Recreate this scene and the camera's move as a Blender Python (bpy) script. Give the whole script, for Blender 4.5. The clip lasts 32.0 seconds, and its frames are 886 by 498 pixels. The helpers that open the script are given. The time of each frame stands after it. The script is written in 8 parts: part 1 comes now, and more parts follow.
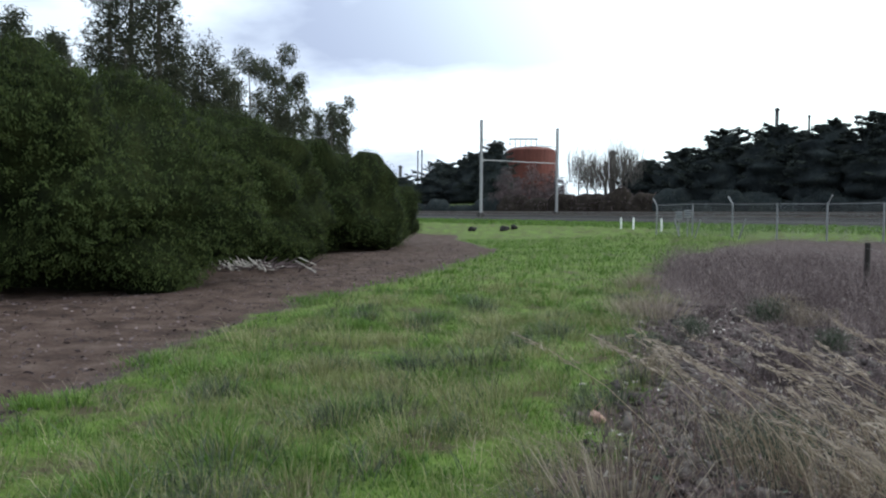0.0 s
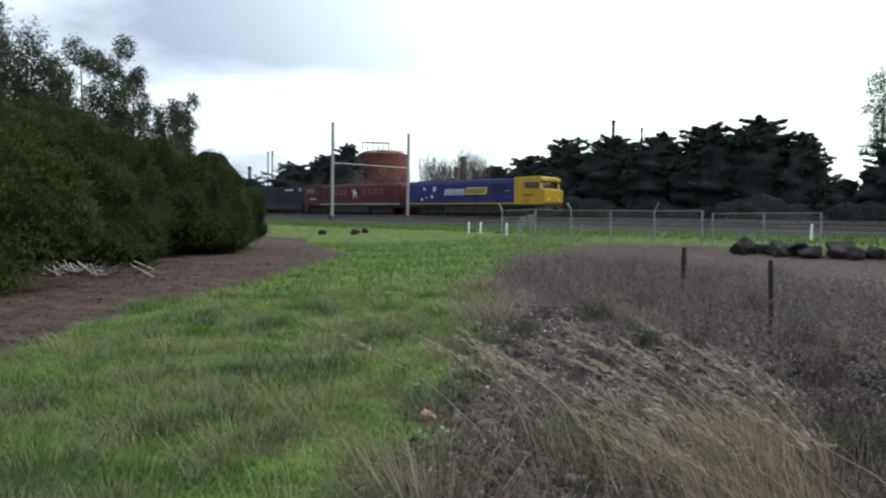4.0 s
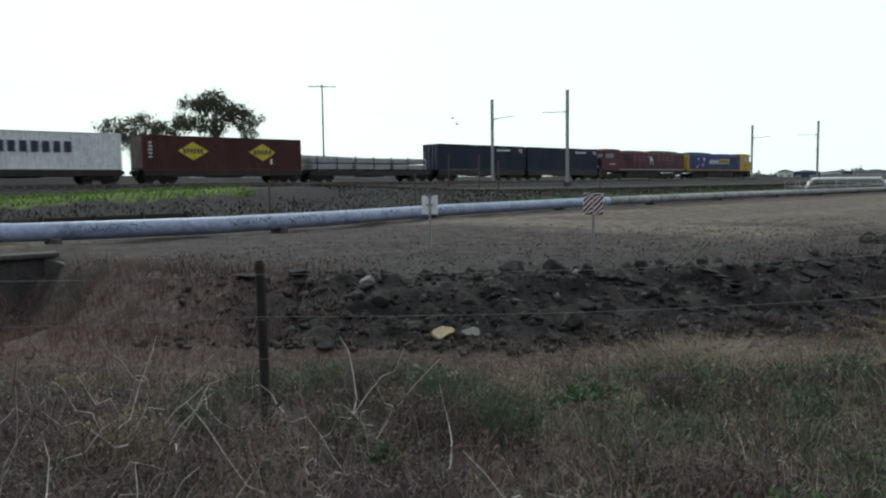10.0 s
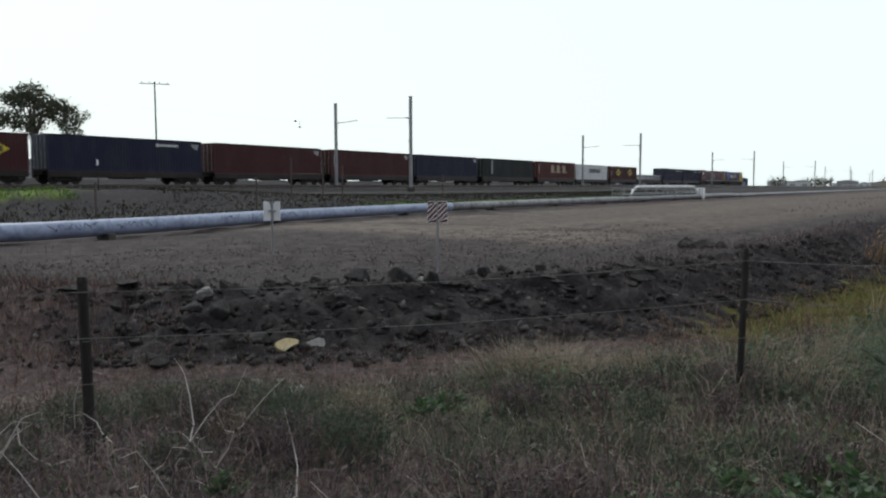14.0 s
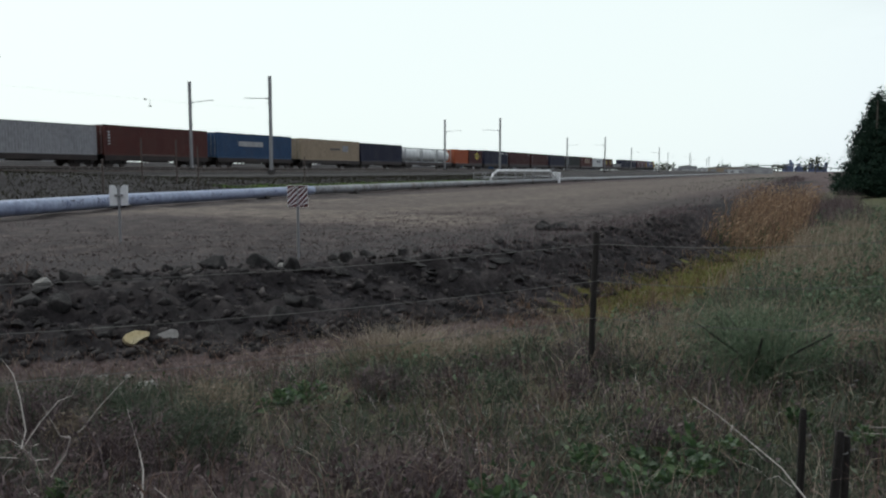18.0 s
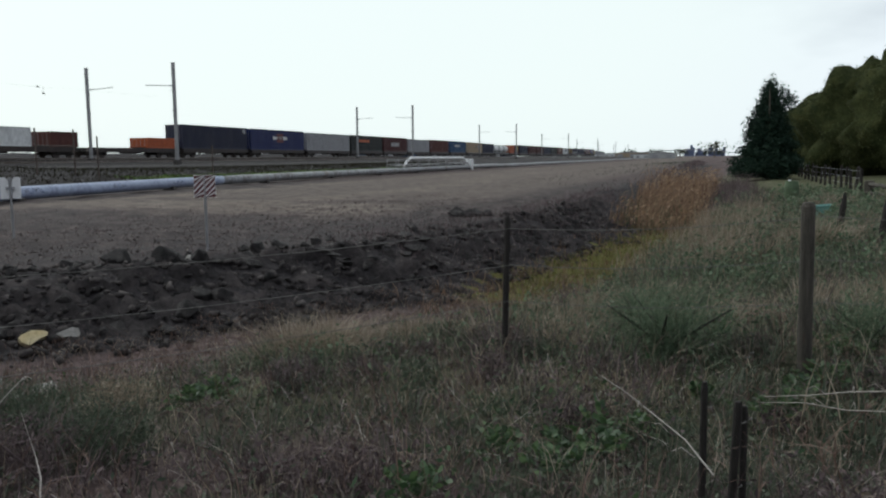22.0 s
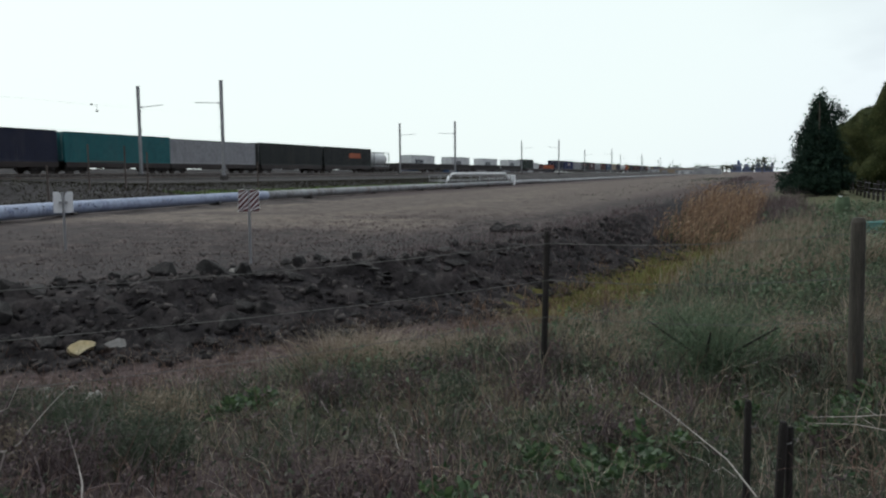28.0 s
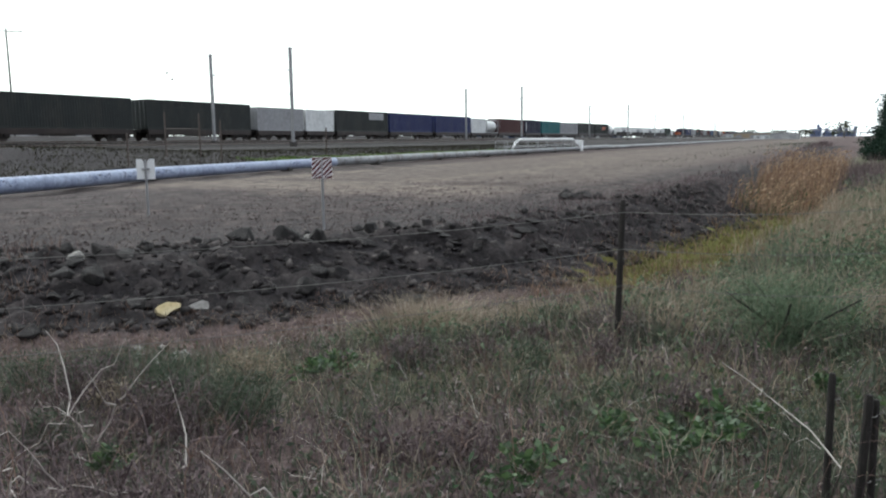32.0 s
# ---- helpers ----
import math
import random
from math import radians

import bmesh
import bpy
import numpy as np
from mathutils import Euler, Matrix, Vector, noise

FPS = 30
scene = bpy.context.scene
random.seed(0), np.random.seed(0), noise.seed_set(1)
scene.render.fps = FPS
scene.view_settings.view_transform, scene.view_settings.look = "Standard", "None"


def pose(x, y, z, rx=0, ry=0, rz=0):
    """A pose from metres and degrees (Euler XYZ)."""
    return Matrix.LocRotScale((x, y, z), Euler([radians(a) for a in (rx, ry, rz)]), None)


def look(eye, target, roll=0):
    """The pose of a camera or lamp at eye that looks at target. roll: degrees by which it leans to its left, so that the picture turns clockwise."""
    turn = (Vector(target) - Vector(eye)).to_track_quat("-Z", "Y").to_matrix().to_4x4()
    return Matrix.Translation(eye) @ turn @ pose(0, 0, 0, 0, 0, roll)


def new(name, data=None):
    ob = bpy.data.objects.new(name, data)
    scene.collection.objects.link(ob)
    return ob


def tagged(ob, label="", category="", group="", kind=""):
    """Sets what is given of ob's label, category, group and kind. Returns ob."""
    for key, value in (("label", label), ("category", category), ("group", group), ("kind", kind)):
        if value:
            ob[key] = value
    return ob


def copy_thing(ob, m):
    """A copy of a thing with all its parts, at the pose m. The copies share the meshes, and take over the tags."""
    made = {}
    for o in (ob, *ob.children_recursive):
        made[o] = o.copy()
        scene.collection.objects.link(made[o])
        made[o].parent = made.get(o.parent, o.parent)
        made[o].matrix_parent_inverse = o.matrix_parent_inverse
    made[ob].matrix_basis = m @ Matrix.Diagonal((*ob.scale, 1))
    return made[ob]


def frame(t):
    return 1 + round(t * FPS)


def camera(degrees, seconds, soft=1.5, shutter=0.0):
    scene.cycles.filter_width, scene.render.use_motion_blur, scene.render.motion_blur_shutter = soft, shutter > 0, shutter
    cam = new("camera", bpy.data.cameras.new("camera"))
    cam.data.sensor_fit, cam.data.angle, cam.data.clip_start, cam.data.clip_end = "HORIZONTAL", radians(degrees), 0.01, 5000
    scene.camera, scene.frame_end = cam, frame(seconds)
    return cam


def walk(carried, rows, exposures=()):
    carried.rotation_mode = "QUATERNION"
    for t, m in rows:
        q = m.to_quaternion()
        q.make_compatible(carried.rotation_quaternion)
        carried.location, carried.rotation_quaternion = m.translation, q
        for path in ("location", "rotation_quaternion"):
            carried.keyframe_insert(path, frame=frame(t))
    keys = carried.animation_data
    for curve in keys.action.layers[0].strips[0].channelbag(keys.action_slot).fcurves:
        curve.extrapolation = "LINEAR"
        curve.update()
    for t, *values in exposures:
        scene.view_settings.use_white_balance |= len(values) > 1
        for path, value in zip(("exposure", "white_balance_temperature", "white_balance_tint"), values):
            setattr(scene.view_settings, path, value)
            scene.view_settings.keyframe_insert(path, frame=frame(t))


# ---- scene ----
# ---- camera ----
cam = camera(60.15, 32.0, soft=2.2, shutter=0.16)
PATH = [
    (0.0, (-0.000, -0.000, 1.600), (87.32, -0.38, -0.00)),
    (0.5, (0.043, 0.036, 1.578), (86.41, 0.28, 1.04)),
    (1.0, (0.029, -0.007, 1.594), (87.15, 0.24, 0.29)),
    (1.5, (0.042, -0.006, 1.594), (88.26, 0.17, 1.25)),
    (2.0, (0.049, 0.007, 1.600), (88.08, -0.54, 0.47)),
    (2.5, (0.040, -0.000, 1.597), (87.51, -0.54, 0.52)),
    (4.5, (0.190, -0.146, 1.627), (87.98, -0.33, -18.99)),
    (5.0, (0.233, -0.091, 1.641), (88.19, 0.47, -27.67)),
    (5.5, (0.290, -0.089, 1.632), (87.51, -0.57, -34.43)),
    (6.0, (0.356, -0.099, 1.629), (88.09, -0.56, -43.57)),
    (6.2, (0.390, -0.112, 1.634), (88.09, -0.80, -47.33)),
    (6.5, (0.439, -0.125, 1.640), (88.48, -0.36, -55.22)),
    (6.8, (0.430, -0.215, 1.636), (87.58, -0.75, -62.84)),
    (7.0, (0.463, -0.220, 1.638), (87.48, -1.20, -70.08)),
    (7.5, (0.453, -0.355, 1.654), (87.85, -0.81, -83.63)),
    (7.8, (0.512, -0.440, 1.672), (87.27, -0.20, -89.73)),
    (8.0, (0.539, -0.450, 1.695), (83.28, -1.56, -96.01)),
    (8.2, (0.510, -0.455, 1.650), (83.39, -0.30, -102.04)),
    (8.5, (0.435, -0.397, 1.591), (83.55, 0.12, -104.07)),
    (8.8, (0.500, -0.425, 1.680), (83.84, -1.05, -106.93)),
    (9.0, (0.477, -0.447, 1.700), (84.69, -1.38, -109.04)),
    (9.5, (0.508, -0.446, 1.618), (83.66, -0.48, -110.22)),
    (10.0, (0.464, -0.522, 1.593), (85.15, 0.75, -102.33)),
    (10.5, (0.629, -0.460, 1.645), (85.19, -0.05, -109.15)),
    (11.0, (0.549, -0.554, 1.688), (86.37, -0.14, -109.96)),
    (11.5, (0.551, -0.532, 1.658), (84.01, -0.65, -112.40)),
    (12.0, (0.565, -0.527, 1.660), (84.80, 0.77, -112.93)),
    (12.5, (0.556, -0.546, 1.665), (86.99, 0.24, -111.03)),
    (13.0, (0.555, -0.523, 1.660), (86.40, 0.11, -111.88)),
    (13.5, (0.540, -0.525, 1.661), (85.86, 0.81, -112.52)),
    (14.0, (0.567, -0.539, 1.649), (85.37, 0.13, -113.93)),
    (14.5, (0.575, -0.537, 1.655), (85.46, -0.37, -113.67)),
    (16.5, (0.559, -0.546, 1.664), (85.36, 0.40, -113.07)),
    (17.0, (0.592, -0.567, 1.670), (85.86, 0.13, -116.52)),
    (17.5, (0.599, -0.583, 1.673), (83.91, -0.12, -121.03)),
    (18.0, (0.605, -0.602, 1.667), (84.12, -0.16, -124.08)),
    (18.5, (0.604, -0.615, 1.653), (84.78, 0.23, -123.66)),
    (19.0, (0.605, -0.591, 1.664), (84.00, -0.05, -122.96)),
    (19.5, (0.608, -0.620, 1.660), (83.40, -1.01, -125.63)),
    (20.0, (0.611, -0.622, 1.652), (84.31, -0.37, -125.10)),
    (20.5, (0.605, -0.601, 1.674), (84.17, -0.47, -127.38)),
    (21.0, (0.590, -0.619, 1.660), (84.16, -1.20, -127.61)),
    (21.5, (0.602, -0.612, 1.663), (83.64, -0.62, -130.47)),
    (22.0, (0.610, -0.634, 1.657), (83.19, 0.45, -130.51)),
    (22.5, (0.615, -0.643, 1.650), (83.11, 0.88, -130.93)),
    (23.0, (0.608, -0.649, 1.640), (83.83, -0.46, -130.40)),
    (23.5, (0.608, -0.645, 1.647), (84.15, -0.09, -130.42)),
    (24.0, (0.612, -0.652, 1.643), (84.36, 0.26, -131.12)),
    (24.5, (0.606, -0.644, 1.646), (84.24, 0.08, -130.27)),
    (25.0, (0.603, -0.624, 1.650), (83.64, 0.50, -129.59)),
    (25.5, (0.611, -0.638, 1.647), (84.03, 0.08, -130.48)),
    (27.5, (0.608, -0.646, 1.644), (84.03, 1.08, -129.34)),
    (28.0, (0.605, -0.660, 1.644), (84.38, 0.44, -127.37)),
    (28.5, (0.674, -0.669, 1.687), (84.90, 5.14, -127.72)),
    (29.0, (0.614, -0.623, 1.623), (82.33, 4.16, -120.02)),
    (29.5, (0.595, -0.532, 1.664), (81.61, 4.19, -118.82)),
    (30.0, (0.594, -0.559, 1.669), (80.62, 2.81, -119.10)),
    (30.5, (0.595, -0.530, 1.656), (80.52, 1.89, -119.86)),
    (31.0, (0.594, -0.535, 1.652), (79.23, 2.60, -119.64)),
    (31.5, (0.588, -0.546, 1.668), (81.98, 1.03, -121.00)),
    (32.0, (0.581, -0.536, 1.670), (81.90, 0.60, -122.51)),
]
EXPOSURE = [(0.0, 0.15), (2.5, 0.1), (4.5, 0.05), (5.5, -0.05), (6.0, -0.1), (7.0, -0.08), (8.0, -0.45), (9.0, -0.32), (10.0, -0.35), (13.0, -0.42), (19.0, -0.5), (25.5, -0.5), (27.5, -0.5), (28.5, -0.47), (29.3, -0.38), (30.0, -0.06), (31.0, 0.14), (32.0, 0.32)]
walk(cam, [(t, pose(*eye, *turn)) for t, eye, turn in PATH],
     exposures=[(t, stops, 5750 if t < 3 else 6000 if t < 12 else 6080, 8 if t < 3 else 5 if t < 12 else 11) for t, stops in EXPOSURE])

# ---- light: a bright overcast sky with a veiled sun behind the railway ----
SUN_AZ, SUN_EL = 84.0, 38.0
sun = new("sun", bpy.data.lights.new("sun", "SUN"))
sun.data.energy, sun.data.angle, sun.data.color = 1.4, radians(14), (1.0, 0.97, 0.93)
sun.matrix_basis = look((0, 0, 0), (-math.sin(radians(SUN_AZ)) * math.cos(radians(SUN_EL)),
                                    -math.cos(radians(SUN_AZ)) * math.cos(radians(SUN_EL)), -math.sin(radians(SUN_EL))))


def link(tree, a, b):
    tree.links.new(a, b)


def node(tree, kind, **values):
    n = tree.nodes.new(kind)
    for key, value in values.items():
        if key in n.inputs:
            n.inputs[key].default_value = value
    return n


def build_world():
    w = bpy.data.worlds.new("overcast_sky")
    scene.world = w
    w.use_nodes = True
    t = w.node_tree
    t.nodes.clear()
    sky = t.nodes.new("ShaderNodeTexSky")
    sky.sky_type, sky.sun_disc = "NISHITA", False
    sky.sun_elevation, sky.sun_rotation = radians(SUN_EL), radians(SUN_AZ)
    sky.dust_density, sky.air_density = 3.0, 1.2
    co = t.nodes.new("ShaderNodeTexCoord")
    # flatten the direction so that the clouds stretch out towards the horizon
    sep = t.nodes.new("ShaderNodeSeparateXYZ")
    link(t, co.outputs["Generated"], sep.inputs[0])
    up = node(t, "ShaderNodeMath")
    up.operation = "ADD"
    up.inputs[1].default_value = 0.22
    link(t, sep.outputs[2], up.inputs[0])
    lift = node(t, "ShaderNodeMath")
    lift.operation = "MAXIMUM"
    lift.inputs[1].default_value = 0.05
    link(t, up.outputs[0], lift.inputs[0])
    flat = node(t, "ShaderNodeVectorMath")
    flat.operation = "DIVIDE"
    link(t, co.outputs["Generated"], flat.inputs[0])
    comb = t.nodes.new("ShaderNodeCombineXYZ")
    for i in range(3):
        link(t, lift.outputs[0], comb.inputs[i])
    link(t, comb.outputs[0], flat.inputs[1])
    cloud = node(t, "ShaderNodeTexNoise", Scale=CLOUD_SCALE, Detail=6.0, Roughness=0.52)
    shift = node(t, "ShaderNodeVectorMath")
    shift.operation = "ADD"
    shift.inputs[1].default_value = CLOUD_SHIFT
    spin = t.nodes.new("ShaderNodeVectorRotate")
    spin.rotation_type = "Z_AXIS"
    spin.inputs["Angle"].default_value = radians(CLOUD_TURN)
    link(t, flat.outputs[0], spin.inputs["Vector"])
    link(t, spin.outputs[0], shift.inputs[0])
    link(t, shift.outputs[0], cloud.inputs["Vector"])
    ramp = t.nodes.new("ShaderNodeValToRGB")
    ramp.color_ramp.elements[0].position, ramp.color_ramp.elements[0].color = 0.36, (0.70, 0.75, 0.90, 1)
    ramp.color_ramp.elements[1].position, ramp.color_ramp.elements[1].color = 0.58, (1.62, 1.7, 1.74, 1)
    # the grey bellies hang well above the horizon; below them the veil is even and bright
    high = node(t, "ShaderNodeMapRange")
    high.interpolation_type = "SMOOTHSTEP"
    high.inputs["From Min"].default_value, high.inputs["From Max"].default_value = 0.13, 0.22
    high.inputs["To Min"].default_value, high.inputs["To Max"].default_value = 0.2, 0.0
    link(t, sep.outputs[2], high.inputs["Value"])
    belly = node(t, "ShaderNodeMath")
    belly.operation = "ADD"
    link(t, cloud.outputs["Fac"], belly.inputs[0])
    link(t, high.outputs[0], belly.inputs[1])
    # a heavier bank of cloud over the field to the north
    over = node(t, "ShaderNodeVectorMath")
    over.operation = "DOT_PRODUCT"
    over.inputs[1].default_value = (math.sin(radians(1.0)) * math.cos(radians(19)), math.cos(radians(1.0)) * math.cos(radians(19)), math.sin(radians(19)))
    link(t, co.outputs["Generated"], over.inputs[0])
    weigh = node(t, "ShaderNodeMapRange")
    weigh.interpolation_type = "SMOOTHSTEP"
    weigh.inputs["From Min"].default_value, weigh.inputs["From Max"].default_value = math.cos(radians(24)), math.cos(radians(5))
    weigh.inputs["To Min"].default_value, weigh.inputs["To Max"].default_value = 0.0, 0.16
    link(t, over.outputs["Value"], weigh.inputs["Value"])
    sunk = node(t, "ShaderNodeMath")
    sunk.operation = "SUBTRACT"
    link(t, belly.outputs[0], sunk.inputs[0])
    link(t, weigh.outputs[0], sunk.inputs[1])
    link(t, sunk.outputs[0], ramp.inputs[0])
    # the veil is brighter towards the sun
    dot = node(t, "ShaderNodeVectorMath")
    dot.operation = "DOT_PRODUCT"
    dot.inputs[1].default_value = (math.sin(radians(SUN_AZ)) * math.cos(radians(SUN_EL)),
                                   math.cos(radians(SUN_AZ)) * math.cos(radians(SUN_EL)), math.sin(radians(SUN_EL)))
    link(t, co.outputs["Generated"], dot.inputs[0])
    near = node(t, "ShaderNodeMapRange")
    near.interpolation_type = "SMOOTHSTEP"
    near.inputs["From Min"].default_value, near.inputs["From Max"].default_value = 0.08, 0.5
    near.inputs["To Min"].default_value, near.inputs["To Max"].default_value = 0.0, 1.0
    link(t, dot.outputs["Value"], near.inputs["Value"])
    mix = t.nodes.new("ShaderNodeMix")
    mix.data_type = "RGBA"
    mix.inputs[7].default_value = (1.7, 1.83, 1.69, 1)
    link(t, near.outputs[0], mix.inputs[0])
    link(t, ramp.outputs[0], mix.inputs[6])
    heavy = node(t, "ShaderNodeMapRange")
    heavy.inputs["From Min"].default_value, heavy.inputs["From Max"].default_value = -0.7, 0.12
    heavy.inputs["To Min"].default_value, heavy.inputs["To Max"].default_value = 0.34, 1.0
    link(t, dot.outputs["Value"], heavy.inputs["Value"])
    thick = t.nodes.new("ShaderNodeMix")
    thick.data_type, thick.blend_type = "RGBA", "MULTIPLY"
    thick.inputs[0].default_value = 1.0
    link(t, mix.outputs[2], thick.inputs[6])
    link(t, heavy.outputs[0], thick.inputs[7])
    mix = thick
    add = t.nodes.new("ShaderNodeMix")
    add.data_type, add.blend_type = "RGBA", "MIX"
    add.inputs[0].default_value = 0.92
    scaled = t.nodes.new("ShaderNodeMix")
    scaled.data_type, scaled.blend_type = "RGBA", "MULTIPLY"
    scaled.inputs[0].default_value = 1.0
    scaled.inputs[7].default_value = (0.12, 0.12, 0.12, 1)
    link(t, sky.outputs[0], scaled.inputs[6])
    link(t, scaled.outputs[2], add.inputs[6])
    link(t, mix.outputs[2], add.inputs[7])
    bg = node(t, "ShaderNodeBackground", Strength=SKY_STRENGTH)
    link(t, add.outputs[2], bg.inputs[0])
    out = t.nodes.new("ShaderNodeOutputWorld")
    link(t, bg.outputs[0], out.inputs[0])


CLOUD_SCALE, CLOUD_SHIFT, CLOUD_TURN, SKY_STRENGTH = 1.1, (3.1, 1.7, 0.4), 20.0, 0.8
build_world()


# ---- materials ----
def ramp_of(t, colours, lo, hi, source):
    r = t.nodes.new("ShaderNodeValToRGB")
    els = r.color_ramp.elements
    while len(els) < len(colours):
        els.new(0.5)
    for i, c in enumerate(colours):
        els[i].position = lo + (hi - lo) * i / max(1, len(colours) - 1)
        els[i].color = (*c, 1)
    link(t, source, r.inputs[0])
    return r.outputs[0]


def surface(name, colours, scale=4.0, rough=0.8, metal=0.0, bump=0.3, fine=8.0, grime=0.25, stretch=(1, 1, 1), spread=(0.3, 0.7),
            random_tint=0.0, spec=0.4, island=False, through_light=0.0):
    """A worn surface: colours mixed by a coarse noise, darkened by a fine one, with relief."""
    m = bpy.data.materials.new(name)
    m.use_nodes = True
    t = m.node_tree
    b = t.nodes["Principled BSDF"]
    co = t.nodes.new("ShaderNodeTexCoord")
    mp = node(t, "ShaderNodeMapping", Scale=stretch)
    link(t, co.outputs["Object"], mp.inputs[0])
    n1 = node(t, "ShaderNodeTexNoise", Scale=scale, Detail=5.0, Roughness=0.6)
    n2 = node(t, "ShaderNodeTexNoise", Scale=scale * fine, Detail=4.0, Roughness=0.65)
    link(t, mp.outputs[0], n1.inputs["Vector"])
    link(t, mp.outputs[0], n2.inputs["Vector"])
    source = n1.outputs["Fac"]
    if island:
        geo = t.nodes.new("ShaderNodeNewGeometry")
        mm = node(t, "ShaderNodeMath")
        mm.operation = "MULTIPLY_ADD"
        mm.inputs[1].default_value, mm.inputs[2].default_value = 0.4, 0.05
        link(t, geo.outputs["Random Per Island"], mm.inputs[0])
        half = node(t, "ShaderNodeMath")
        half.operation = "MULTIPLY_ADD"
        half.inputs[1].default_value = 0.5
        link(t, n1.outputs["Fac"], half.inputs[0])
        link(t, mm.outputs[0], half.inputs[2])
        source = half.outputs[0]
    col = ramp_of(t, colours, *spread, source)
    g = node(t, "ShaderNodeMapRange")
    g.inputs["From Min"].default_value, g.inputs["From Max"].default_value = 0.3, 0.7
    g.inputs["To Min"].default_value, g.inputs["To Max"].default_value = 1.0 - grime, 1.0 + grime * 0.5
    link(t, n2.outputs["Fac"], g.inputs["Value"])
    mix = t.nodes.new("ShaderNodeMix")
    mix.data_type, mix.blend_type = "RGBA", "MULTIPLY"
    mix.inputs[0].default_value = 1.0
    link(t, col, mix.inputs[6])
    link(t, g.outputs[0], mix.inputs[7])
    last = mix.outputs[2]
    if random_tint:
        oi = t.nodes.new("ShaderNodeObjectInfo")
        hs = node(t, "ShaderNodeHueSaturation")
        v = node(t, "ShaderNodeMapRange")
        v.inputs["To Min"].default_value, v.inputs["To Max"].default_value = 1 - random_tint, 1 + random_tint
        link(t, oi.outputs["Random"], v.inputs["Value"])
        link(t, v.outputs[0], hs.inputs["Value"])
        link(t, last, hs.inputs["Color"])
        last = hs.outputs[0]
    link(t, last, b.inputs["Base Color"])
    b.inputs["Roughness"].default_value, b.inputs["Metallic"].default_value = rough, metal
    b.inputs["Specular IOR Level"].default_value = spec
    if bump:
        bp = node(t, "ShaderNodeBump", Strength=bump, Distance=0.02)
        link(t, n2.outputs["Fac"], bp.inputs["Height"])
        link(t, bp.outputs[0], b.inputs["Normal"])
    if through_light:
        tr = node(t, "ShaderNodeBsdfTranslucent")
        link(t, last, tr.inputs[0])
        ms = node(t, "ShaderNodeMixShader", Fac=through_light)
        link(t, b.outputs[0], ms.inputs[1])
        link(t, tr.outputs[0], ms.inputs[2])
        link(t, ms.outputs[0], t.nodes["Material Output"].inputs[0])
    return m


def paint(name, c, rough=0.55, grime=0.35, rust=True):
    """Weathered paint on steel, streaked downwards."""
    d = tuple(v * 0.72 for v in c)
    e = tuple(0.8 * v + 0.2 * w for v, w in zip(c, (0.12, 0.09, 0.07))) if rust else tuple(v * 0.9 for v in c)
    return surface(name, [d, c, e], 0.9, rough, 0.0, 0.12, 7.0, grime, (1.2, 1.2, 0.35), (0.28, 0.72))


M = {}


